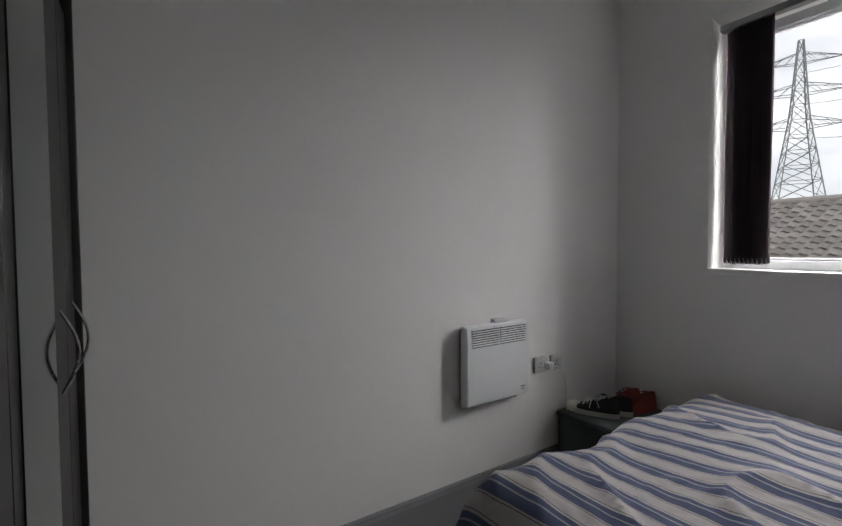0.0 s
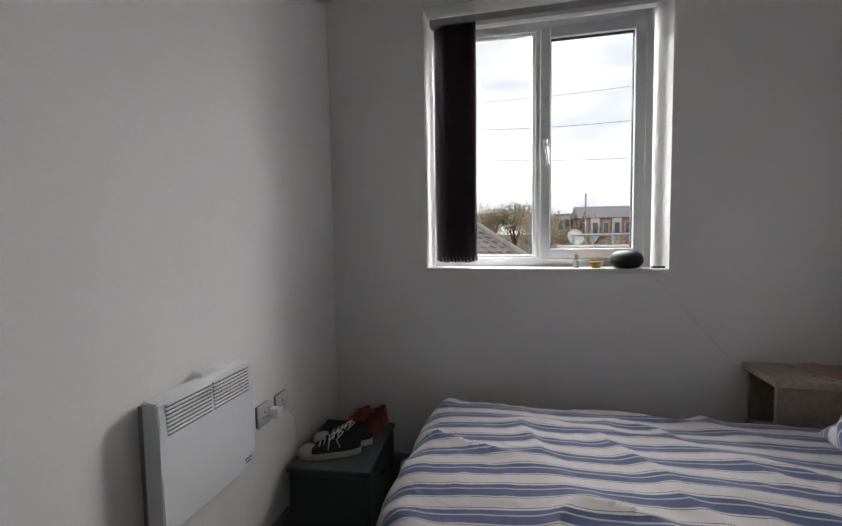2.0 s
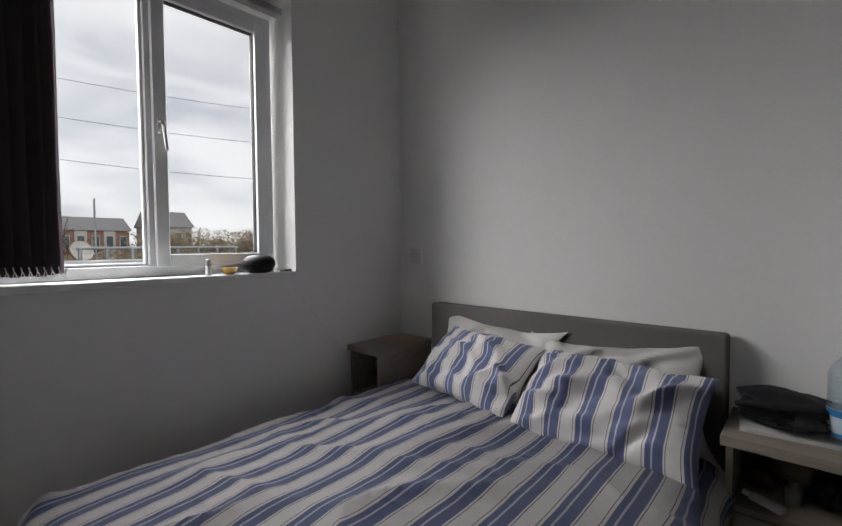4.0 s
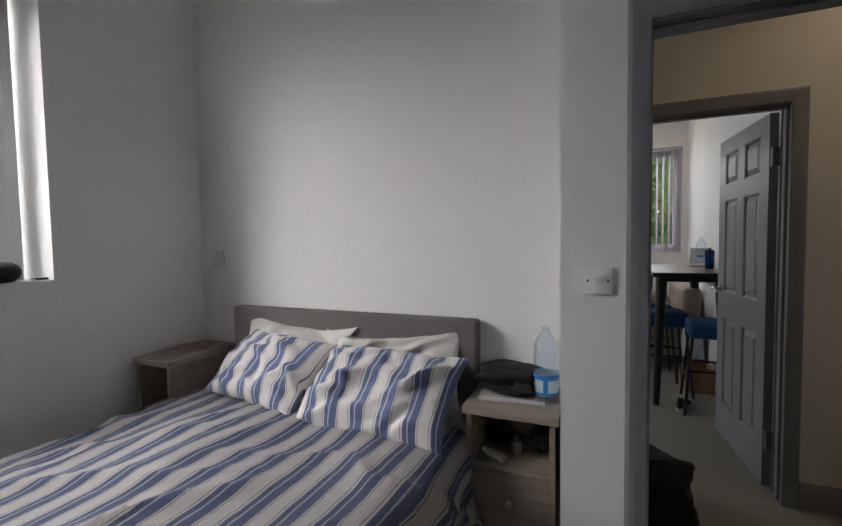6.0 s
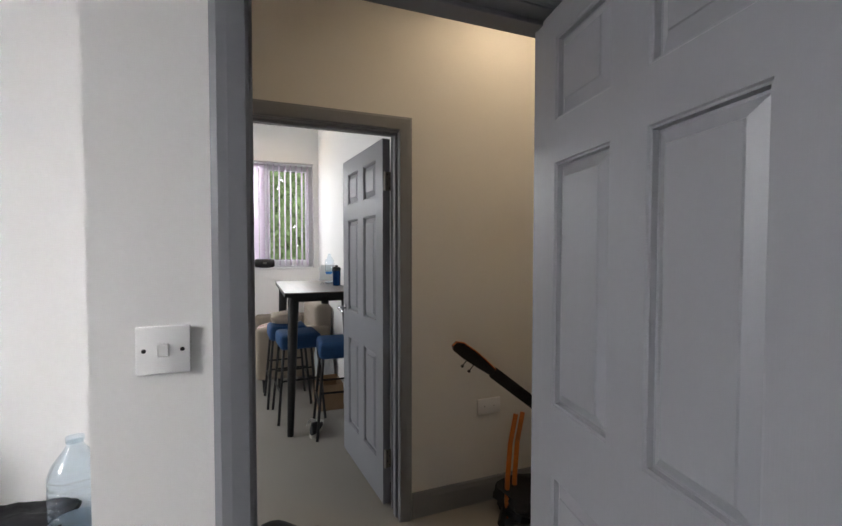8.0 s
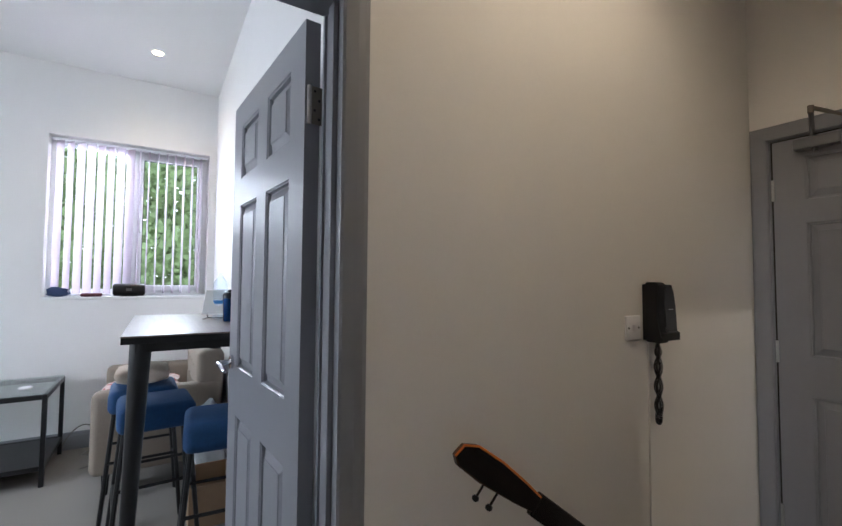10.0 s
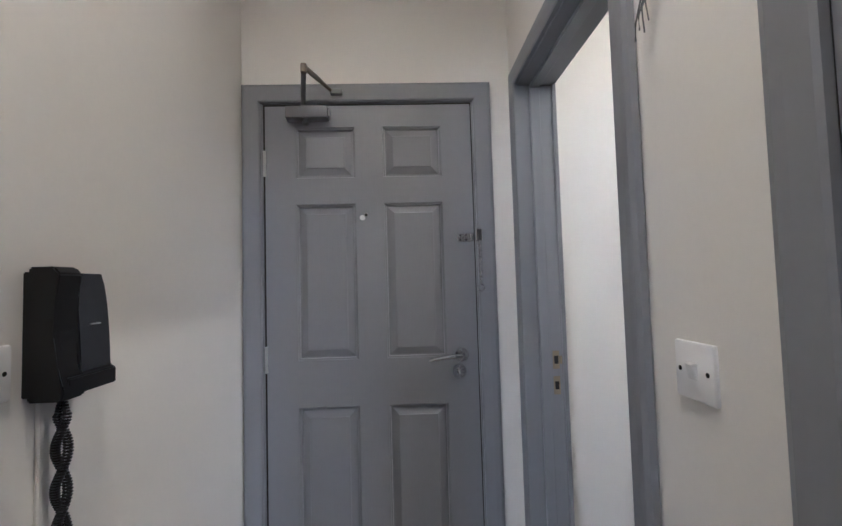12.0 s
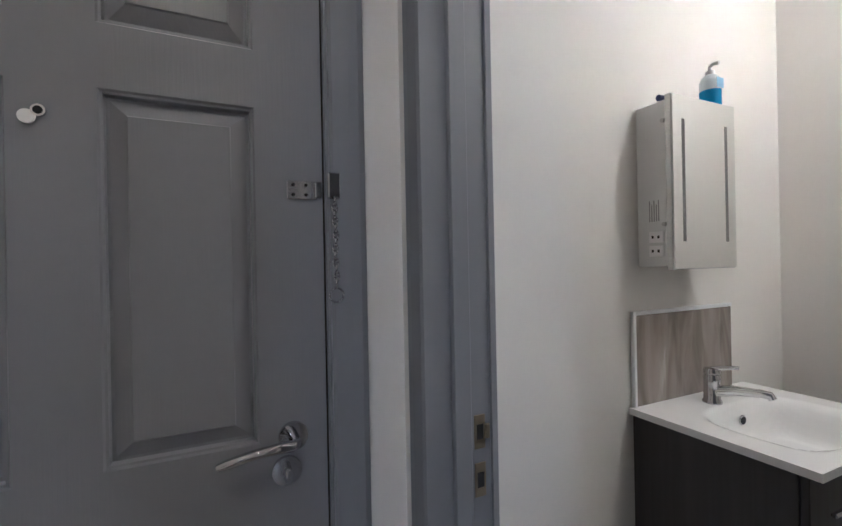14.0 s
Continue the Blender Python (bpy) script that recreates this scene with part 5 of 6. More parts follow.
gs = thing("guitar_stand", pose(3.06, -3.545, 0), "orange tube stand with black feet holding the guitar", "stand")
for dy, lx in ((0.0, 0.0), (-0.05, 0.01)):
    bm = bmesh.new()
    tube(bm, [(0.0 + lx, 0.05 + dy, 0.0), (0.0 + lx, 0.045 + dy, 0.2), (0.015 + lx, 0.02 + dy, 0.38), (0.04 + lx, -0.03 + dy, 0.52)], 0.013, 10)
    part("stand_tube", bm, M_ORANGE, gs, smooth=True)
bm = bmesh.new()
tube(bm, [(-0.06, 0.12, 0.02), (0.02, 0.05, 0.03), (0.08, -0.2, 0.02)], 0.02, 8)
part("foot_bar", bm, M_BLACK, gs, smooth=True)
# bags on the floor
tagged(part("holdall", lump(0.34, 0.4, 0.36, 6.1, 0.2), M_NYLON, m=pose(2.78, -2.33, 0), smooth=True), "bulging black holdall on the hall floor", "bag")
tagged(part("shoe_bag", lump(0.3, 0.4, 0.16, 2.7, 0.3), M_NYLON, m=pose(3.04, -3.66, 0), smooth=True), "black bag lying on the hall floor by the stand", "bag")

# ---- living room ----
pvc_window("window_2", pose(LX + 0.11, -1.87, 1.172, 0, 0, -90), 1.12, 1.268, 0.575, "white plastic two-light living room window, closed")
setting("window_sill_2", box(LX - 0.006, LX + 0.29, -2.9895, -1.8705, 1.15, 1.173, 0.004, 2), M_SILL, "white painted living room window sill", "window sill")
# unseen window, added only to give the north fill an opening
pvc_window("unseen_window_3", pose(4.6, 1.33, 0.9), 1.2, 1.4, 0.6, "white plastic two-light living room window, closed")
M_VBL = mat("pale_lilac_fabric", (0.62, 0.57, 0.63), 0.85, vary=0.04, grain=200)
vn, vl = M_VBL.node_tree.nodes, M_VBL.node_tree.links
tr_, mx_ = vn.new("ShaderNodeBsdfTranslucent"), vn.new("ShaderNodeMixShader")
tr_.inputs[0].default_value, mx_.inputs[0].default_value = (0.6, 0.53, 0.6, 1), 0.4
vl.new(vn["Principled BSDF"].outputs[0], mx_.inputs[1])
vl.new(tr_.outputs[0], mx_.inputs[2])
vl.new(mx_.outputs[0], vn["Material Output"].inputs[0])
vb = thing("vertical_blind", pose(LX + 0.06, -1.885, 2.412), "pale vertical blind with turned slats across the living room window", "blind")
part("headrail", box(-0.02, 0.02, -1.085, -0.005, -0.002, 0.016, 0.003), M_UPVC, vb, "white headrail")
for i in range(16):
    y = -0.05 - i * 0.066
    a = radians(50 + 5 * math.sin(i * 1.7) if i < 8 else 82)
    bm = bmesh.new()
    rows = []
    for j in range(5):
        s = -0.0445 + 0.089 * j / 4
        bow = 0.004 * (1 - (s / 0.0445) ** 2)
        rows.append([bm.verts.new((math.sin(a) * s * 0.8 + math.cos(a) * bow, y + math.cos(a) * s + math.sin(a) * bow, z)) for z in (0.0, -0.6, -1.215)])
    for r0, r1 in zip(rows, rows[1:]):
        for k in range(2):
            bm.faces.new((r0[k], r0[k + 1], r1[k + 1], r1[k]))
    bmesh.ops.solidify(bm, geom=bm.faces[:], thickness=0.001)
    part("slat", bm, M_VBL, vb, smooth=True)
# things on the sill
sp2 = thing("loudspeaker", pose(LX + 0.03, -2.42, 1.173), "black barrel-shaped portable loudspeaker on the sill", "loudspeaker")
bm = bmesh.new()
cyl(bm, (0, -0.11, 0.055), (0, 0.11, 0.055), 0.05, seg=28)
bmesh.ops.bevel(bm, geom=[e for e in bm.edges if len(e.link_faces) == 2 and abs(e.calc_length()) < 0.02], offset=0.008, segments=2, affect="EDGES")
part("body", bm, M_BLACK, sp2, smooth=True)
part("foot", box(-0.03, 0.03, -0.06, 0.06, 0, 0.012, 0.003), M_BLACK, sp2)
part("badge", box(-0.0525, -0.0495, -0.02, 0.02, 0.045, 0.066, 0.002), mat("badge_grey", (0.1, 0.1, 0.1), 0.4), sp2, "grey badge")
tagged(part("sunglasses_case", box(-0.03, 0.03, -0.07, 0.07, 0, 0.028, 0.012, 3), mat("dark_red_case", (0.1, 0.02, 0.03), 0.4), m=pose(LX + 0.04, -2.17, 1.173), smooth=True), "dark red case lying on the sill", "case")
tagged(part("cloth", lump(0.09, 0.14, 0.07, 4.2), mat("navy_cloth", (0.03, 0.05, 0.12), 0.85, vary=0.2), m=pose(LX + 0.05, -1.96, 1.173), smooth=True), "crumpled navy cloth on the sill", "cloth")

# bar table
M_TTOP = wood("dark_walnut_top", (0.09, 0.065, 0.05), (0.16, 0.12, 0.095), "X", rough=0.3)
M_BMET = mat("black_metal", (0.012, 0.012, 0.013), 0.4, 0.3, vary=0.08)
TZ = 1.075
tbl = thing("bar_table", pose(5.0, -2.765, 0), "tall bar table with a dark walnut top and black splayed legs", "table")
part("tabletop", box(-0.55, 0.72, -0.265, 0.27, TZ - 0.007, TZ, 0.001), M_TTOP, tbl)
part("edge_board", box(-0.549, 0.719, -0.264, 0.269, TZ - 0.034, TZ - 0.0072, 0.001), M_BMET, tbl, "black table edge")
part("apron", box(-0.5, 0.67, -0.22, 0.22, TZ - 0.075, TZ - 0.0345), M_BMET, tbl)
for sx in (-1, 1):
    for sy in (-1, 1):
        bm = bmesh.new()
        p0 = Vector((0.08 + sx * 0.54, sy * 0.2, TZ - 0.035))
        p1 = Vector((0.08 + sx * 0.6, sy * 0.235, 0.0))
        cyl(bm, p1, p0, 0.024, 0.042, seg=14)
        part("leg", bm, M_BMET, tbl, smooth=True)
# stools
M_BLUE = mat("blue_velvet", (0.006, 0.05, 0.15), 0.75, vary=0.25, grain=60, bump=0.2, bump_scale=300)
SH = 0.705


def stool(m):
    st = thing("bar_stool", m, "backless bar stool with a blue velvet seat and black legs", "stool", "bar stools")
    bm = bmesh.new()
    bx(bm, -0.17, 0.17, -0.165, 0.165, SH - 0.12, SH, 0.035, 4)
    for v in bm.verts:
        if v.co.z > SH - 0.03:
            v.co.z += 0.012 * (1 - (v.co.x / 0.17) ** 2)
    part("seat", bm, M_BLUE, st, smooth=True)
    for sx in (-1, 1):
        for sy in (-1, 1):
            bm = bmesh.new()
            cyl(bm, (sx * 0.19, sy * 0.185, 0), (sx * 0.14, sy * 0.135, SH - 0.115), 0.011, seg=8)
            part("leg", bm, M_BMET, st, smooth=True)
    for z, k in ((0.25, 0.172), (0.34, 0.166)):
        for s in (-1, 1):
            bm = bmesh.new()
            if z < 0.3:
                cyl(bm, (-k, s * k * 0.97, z), (k, s * k * 0.97, z), 0.008, seg=8)
            else:
                cyl(bm, (s * k, -k * 0.97, z), (s * k, k * 0.97, z), 0.008, seg=8)
            part("stretcher", bm, M_BMET, st)
    return st


s1 = stool(pose(4.91, -2.63, 0, 0, 0, 4))
copy_thing(s1, pose(4.49, -2.90, 0, 0, 0, -4))
copy_thing(s1, pose(5.30, -2.57, 0, 0, 0, 2))
M_BEIGE = mat("beige_fabric", (0.27, 0.225, 0.18), 0.9, vary=0.15, grain=180, bump=0.25, bump_scale=500)
tagged(part("folded_blanket", lump(0.3, 0.3, 0.11, 9.3, 0.12), mat("cream_fleece", (0.5, 0.42, 0.34), 0.95, vary=0.1, grain=90, bump=0.3, bump_scale=250), m=pose(5.30, -2.56, SH + 0.01), smooth=True), "folded cream blanket on a bar stool", "blanket")
# sofa
sf = thing("sofa", pose(6.05, -2.68, 0), "beige two-seat sofa with a buttoned back against the wall", "sofa")
part("seat_base", box(-0.52, 0.52, -0.32, 0.36, 0.14, 0.33, 0.03, 3), M_BEIGE, sf, smooth=True)
part("seat_cushion", box(-0.39, 0.39, -0.2, 0.37, 0.331, 0.45, 0.04, 3), M_BEIGE, sf, smooth=True)
bm = bmesh.new()
bx(bm, -0.5, 0.5, -0.34, -0.17, 0.3, 0.84, 0.05, 4)
for v in bm.verts:
    v.co.y -= (v.co.z - 0.3) * 0.02
part("backrest", bm, M_BEIGE, sf, smooth=True)
for k in range(4):
    for z in (0.6, 0.72):
        bm = bmesh.new()
        lathe(bm, [(0.014, 0), (0.012, 0.004), (0, 0.006)], 12, pose(-0.27 + k * 0.18, -0.172, z, -90, 0, 0))
        part("button", bm, M_BEIGE, sf)
for s in (-1, 1):
    bm = bmesh.new()
    a, b = sorted((s * 0.53, s * 0.4))
    bx(bm, a, b, -0.33, 0.38, 0.13, 0.63, 0.045, 4)
    part("arm", bm, M_BEIGE, sf, smooth=True)
    for y in (-0.26, 0.3):
        bm = bmesh.new()
        cyl(bm, (s * 0.46, y, 0), (s * 0.44, y, 0.14), 0.016, 0.024, seg=12)
        part("leg", bm, M_BLACK, sf)


def plaid(name):
    m = mat(name, (0.5, 0.3, 0.28), 0.9, vary=0)
    n, l = m.node_tree.nodes, m.node_tree.links
    tc, ch, c2 = n.new("ShaderNodeTexCoord"), n.new("ShaderNodeTexChecker"), n.new("ShaderNodeTexChecker")
    l.new(tc.outputs["Object"], ch.inputs["Vector"])
    l.new(tc.outputs["Object"], c2.inputs["Vector"])
    ch.inputs["Scale"].default_value, ch.inputs[1].default_value, ch.inputs[2].default_value = 9, (0.5, 0.36, 0.33, 1), (0.3, 0.06, 0.06, 1)
    c2.inputs["Scale"].default_value, c2.inputs[2].default_value = 23, (0.55, 0.45, 0.42, 1)
    l.new(ch.outputs[0], c2.inputs[1])
    l.new(c2.outputs[0], n["Principled BSDF"].inputs["Base Color"])
    return m


tagged(part("throw", lump(0.62, 0.5, 0.16, 1.9, 0.2), plaid("red_plaid"), m=pose(6.0, -2.56, 0.44), smooth=True), "red and cream plaid throw crumpled on the sofa", "throw")
# coffee table
M_SMOKE = glass("table_glass", (0.85, 0.9, 0.9), 0.02)
ct = thing("coffee_table", pose(6.22, -1.68, 0) @ Matrix.Diagonal((1, 1, 1.15, 1)), "black metal framed coffee table with a glass top and lower shelf", "coffee table")
for sx in (-1, 1):
    for sy in (-1, 1):
        part("leg", box(sx * 0.3 - 0.0125, sx * 0.3 + 0.0125, sy * 0.35 - 0.0125, sy * 0.35 + 0.0125, 0, 0.5, 0.001), M_BMET, ct)
for z in (0.09, 0.475):
    for s in (-1, 1):
        part("rail", box(-0.287, 0.287, s * 0.35 - 0.012, s * 0.35 + 0.012, z, z + 0.025), M_BMET, ct)
        part("rail", box(s * 0.3 - 0.012, s * 0.3 + 0.012, -0.337, 0.337, z, z + 0.025), M_BMET, ct)
tp = part("glass_top", box(-0.31, 0.31, -0.36, 0.36, 0.501, 0.509, 0.001), M_SMOKE, ct, "clear glass top")
part("shelf", box(-0.287, 0.287, -0.337, 0.337, 0.1, 0.112), M_BMET, ct, "black shelf")
copy_thing(ct, pose(6.22, -0.92, 0) @ Matrix.Diagonal((1, 1, 1.15, 1)))
bm = bmesh.new()
lathe(bm, [(0.03, 0), (0.036, 0.004), (0.036, 0.012), (0.028, 0.016), (0, 0.017)], 24)
tagged(part("coaster", bm, M_WHITE, m=pose(6.1, -1.9, 0.5855), smooth=True), "small white round dish on the coffee table", "dish")
bm = bmesh.new()
tube(bm, [(6.54, -2.03 - 0.02 * k, 0.02 + 0.17 * math.sin(math.pi * k / 14) ** 0.8) for k in range(15)] + [(6.5 - 0.05 * k, -2.3 + 0.13 * math.sin(k * 0.9), 0.008) for k in range(9)], 0.0045, 6)
tagged(part("cable", bm, mat("grey_cable_sheath", (0.2, 0.19, 0.18), 0.5, vary=0.05), smooth=True), "thin looped cable by the living room wall", "cable")
# on the bar table
water_bottle(pose(5.22, -2.95, TZ), 0.28, 0.042, "clear water bottle with a blue label on the bar table", M_PET)
tm = thing("tumbler", pose(5.0, -2.975, TZ), "blue insulated tumbler with a black lid on the bar table", "tumbler")
bm = bmesh.new()
lathe(bm, [(0.03, 0), (0.033, 0.004), (0.036, 0.13)], 24)
part("cup", bm, mat("blue_metallic", (0.01, 0.06, 0.22), 0.25, 0.6), tm, smooth=True)
bm = bmesh.new()
lathe(bm, [(0.037, 0.131), (0.038, 0.15), (0.03, 0.162), (0.012, 0.165), (0.01, 0.18), (0, 0.181)], 24)
part("lid", bm, M_BLACK, tm, smooth=True)
mr = thing("table_mirror", pose(5.15, -2.92, TZ, 0, 0, 70), "tilted square mirror on a thin white stand on the table", "mirror")
part("mirror_panel", box(-0.085, 0.085, -0.004, 0.004, 0.02, 0.19, 0.002), M_WHITE, mr, m=pose(0, 0, 0.012, 30, 0, 0))
part("mirror_glass", box(-0.078, 0.078, 0.0042, 0.0055, 0.027, 0.183), mat("table_mirror_glass", (0.8, 0.82, 0.83), 0.06, 1.0, vary=0), mr, m=pose(0, 0, 0.012, 30, 0, 0))
bm = bmesh.new()
tube(bm, [(-0.07, 0.0, 0.004), (-0.07, -0.1, 0.004), (0.07, -0.1, 0.004), (0.07, 0.0, 0.004)], 0.003, 6)
tube(bm, [(-0.07, -0.1, 0.004), (-0.07, -0.072, 0.125)], 0.003, 6)
tube(bm, [(0.07, -0.1, 0.004), (0.07, -0.072, 0.125)], 0.003, 6)
part("stand", bm, M_BMET, mr)
# clutter under the table, by the wall
ob = thing("cardboard_box", pose(5.05, -2.9, 0), "open brown cardboard box under the bar table", "box")
M_CARD = mat("cardboard", (0.3, 0.2, 0.12), 0.85, vary=0.08, grain=40)
for a in ((-0.16, 0.16, -0.11, -0.105), (-0.16, 0.16, 0.105, 0.11), (-0.16, -0.155, -0.105, 0.105), (0.155, 0.16, -0.105, 0.105)):
    part("side", box(*a, 0, 0.22), M_CARD, ob)
part("bottom", box(-0.155, 0.155, -0.105, 0.105, 0.002, 0.008), M_CARD, ob)
ob = thing("carrier_bag", pose(5.45, -2.93, 0), "pale translucent carrier bag standing by the wall", "bag")
part("bag_body", lump(0.24, 0.18, 0.5, 7.1, 0.25), mat("pale_plastic_bag", (0.55, 0.58, 0.6), 0.4, vary=0.1, grain=12), ob, smooth=True)
trainer(pose(4.5, -2.72, 0.0, 0, 0, 160), M_CANVAS, "black shoe on the living room floor under a stool")
# ceiling downlights
for x, y, z in ((6.0, -2.57, H_LIV), (2.72, -3.6, H_HALL), (0.98, -4.38, 2.75)):
    dl = thing("downlight", pose(x, y, z), "recessed ceiling downlight with a white bezel, lit", "downlight", "downlights")
    bm = bmesh.new()
    lathe(bm, [(0.03, -0.001), (0.034, -0.006), (0.045, -0.004), (0.046, -0.0005)], 28)
    part("bezel", bm, M_WHITE, dl, smooth=True)
    bm = bmesh.new()
    lathe(bm, [(0.0, -0.003), (0.03, -0.003)], 24)
    bmesh.ops.solidify(bm, geom=bm.faces[:], thickness=0.001)
    part("bulb", bm, emitter("lamp_glow", (1.0, 0.86, 0.66), 12.0), dl, "glowing lamp")

# ---- bathroom ----
M_MIR = mat("clear_mirror", (0.86, 0.88, 0.87), 0.02, 1.0, vary=0)
cab = thing("mirror_cabinet", pose(1.263, BY, 1.28), "mirror-fronted bathroom cabinet with frosted strips and shaver sockets", "mirror cabinet")
part("carcass", box(-0.135, 0.135, 0.001, 0.096, 0.0, 0.468, 0.002), mat("white_satin_board", (0.72, 0.72, 0.71), 0.3, vary=0.02), cab)
mir = part("mirror_door", box(-0.146, 0.144, 0.098, 0.116, -0.008, 0.478, 0.002), M_STEEL, cab)
part("mirror", box(-0.143, 0.141, 0.1165, 0.1195, -0.005, 0.475), M_MIR, mir, "mirror glass")
for sx in (-0.105, 0.092):
    part("frosted_strip", box(sx, sx + 0.011, 0.1197, 0.1205, 0.07, 0.41), mat("frosted_grey", (0.2, 0.2, 0.19), 0.5, vary=0), mir, "grey frosted light strip")
for z in (0.045, 0.085):
    part("shaver_socket", box(0.1352, 0.139, 0.04, 0.085, z - 0.016, z + 0.016, 0.001), M_WHITE, cab, "white shaver socket")
    for dy in (0.052, 0.07):
        part("pin_slot", box(0.139, 0.1397, dy - 0.003, dy + 0.003, z - 0.004, z + 0.004), M_DARK, cab)
for k in range(5):
    part("label_line", box(0.1352, 0.1357, 0.04 + 0.007 * k, 0.043 + 0.007 * k, 0.13, 0.19 - 0.012 * (k % 2)), mat("print_grey", (0.3, 0.3, 0.3), 0.6, vary=0), cab, "small printed line")
for z in (0.12, 0.41):
    bm = bmesh.new()
    cyl(bm, (0.135, 0.088, z), (0.142, 0.088, z), 0.006, seg=12)
    part("hinge_button", bm, M_STEEL, cab)
# on top of the cabinet
CT = 1.28 + 0.468
sb = thing("soap_bottle", pose(1.175, BY + 0.085, CT), "clear pump bottle half full of blue liquid on the cabinet", "bottle")
bm = bmesh.new()
lathe(bm, [(0.026, 0), (0.0288, 0.004), (0.0288, 0.058)], 20)
part("liquid", bm, mat("blue_liquid", (0.03, 0.3, 0.62), 0.15, vary=0.03), sb, "blue liquid", smooth=True)
bm = bmesh.new()
lathe(bm, [(0.0278, 0.0), (0.0282, 0.056), (0.0282, 0.085), (0.022, 0.1), (0.012, 0.108)], 20)
part("bottle_body", bm, mat("frosted_clear", (0.6, 0.68, 0.72), 0.2, vary=0.02), sb, smooth=True)
bm = bmesh.new()
lathe(bm, [(0.013, 0.106), (0.013, 0.118), (0.005, 0.12), (0.005, 0.134)], 16)
tube(bm, [(0, 0, 0.132), (0.005, 0.012, 0.136), (0.012, 0.034, 0.13)], 0.005, 8)
part("pump", bm, M_WHITE, sb, smooth=True)
part("front_label", box(-0.016, 0.016, 0.0285, 0.0292, 0.06, 0.09), mat("label_pale_blue", (0.3, 0.55, 0.75), 0.4), sb)
tb = thing("toothbrush", pose(1.33, BY + 0.085, CT + 0.006, 0, 0, 172), "dark blue toothbrush lying on the cabinet", "toothbrush")
bm = bmesh.new()
tube(bm, [(-0.07, 0, 0.004), (0.0, 0.002, 0.005), (0.09, 0, 0.004)], [0.009, 0.006, 0.004], 8)
part("brush_handle", bm, mat("navy_plastic", (0.02, 0.03, 0.12), 0.35), tb, smooth=True)
tagged(part("toothpaste", box(-0.06, 0.06, -0.014, 0.014, 0, 0.02, 0.006, 2), M_WHITE, m=pose(1.23, BY + 0.085, CT), smooth=True), "white toothpaste tube lying on the cabinet", "toothpaste")
# splashback tile


def marble(name):
    m = mat(name, (0.3, 0.27, 0.24), 0.25, vary=0)
    n, l = m.node_tree.nodes, m.node_tree.links
    tc, mp, w, noi, r = n.new("ShaderNodeTexCoord"), n.new("ShaderNodeMapping"), n.new("ShaderNodeTexNoise"), n.new("ShaderNodeTexNoise"), n.new("ShaderNodeValToRGB")
    mp.inputs["Rotation"].default_value = (0, radians(38), 0)
    mp.inputs["Scale"].default_value = (9, 3, 1.8)
    l.new(tc.outputs["Object"], mp.inputs[0])
    l.new(mp.outputs[0], w.inputs["Vector"])
    w.inputs["Scale"].default_value, w.inputs["Detail"].default_value, w.inputs["Distortion"].default_value = 1.5, 8, 1.1
    e = r.color_ramp.elements
    e[0].position, e[0].color, e[1].position, e[1].color = 0.35, (0.22, 0.19, 0.165, 1), 0.62, (0.36, 0.32, 0.285, 1)
    x = e.new(0.72)
    x.color = (0.55, 0.52, 0.48, 1)
    l.new(w.outputs["Fac"], r.inputs[0])
    l.new(r.outputs[0], n["Principled BSDF"].inputs["Base Color"])
    return m


sp = thing("splashback", pose(1.2, BY, 0.868), "brown marbled splashback tile with a white edge trim", "splashback")
part("tile", box(-0.245, 0.225, 0.0005, 0.009, 0.0, 0.268, 0.001), marble("brown_marble"), sp)
part("edge_trim", box(0.226, 0.238, 0.0005, 0.0135, 0, 0.281, 0.002), M_UPVC, sp, "white plastic edge trim")
part("edge_trim", box(-0.245, 0.225, 0.0005, 0.0135, 0.269, 0.281, 0.002), M_UPVC, sp, "white plastic edge trim")
# vanity and basin
van = thing("vanity_unit", pose(1.18, BY, 0), "dark grey vanity unit under a white basin", "vanity unit")
M_VAN = wood("charcoal_board", (0.03, 0.028, 0.03), (0.045, 0.042, 0.043), "Z", rough=0.4)
for bx0, bx1, by0, by1 in ((-0.285, -0.267, 0.002, 0.4), (0.237, 0.255, 0.002, 0.4), (-0.267, 0.237, 0.002, 0.012)):
    part("side_panel", box(bx0, bx1, by0, by1, 0.0, 0.848, 0.001), M_VAN, van)
for x0, x1 in ((-0.283, -0.017), (-0.013, 0.253)):
    dr = part("vanity_door", box(x0, x1, 0.4005, 0.418, 0.08, 0.845, 0.002), M_VAN, van)
    part("handle", box((x0 + x1) / 2 - 0.05, (x0 + x1) / 2 + 0.05, 0.418, 0.43, 0.74, 0.75, 0.003), M_CHROME, dr)
M_CER = mat("white_ceramic", (0.82, 0.82, 0.81), 0.08, vary=0.005)
bas = thing("basin", pose(1.18, BY, 0.826), "white rectangular ceramic basin with an overflow", "basin")
bm = bmesh.new()
nx, ny = 44, 34
gr = []
for i in range(nx + 1):
    row = []
    for j in range(ny + 1):
        x, y = -0.3 + 0.57 * i / nx, 0.002 + 0.445 * j / ny
        u, v = (x + 0.015) / 0.205, (y - 0.265) / 0.145
        q = (abs(u) ** 4 + abs(v) ** 4) ** 0.25
        dep = 0.0
        if q < 1.0:
            s = min(1, (1 - q) / 0.42)
            dep = 0.095 * (3 * s * s - 2 * s ** 3)
        row.append(bm.verts.new((x, y, 0.042 - dep)))
    gr.append(row)
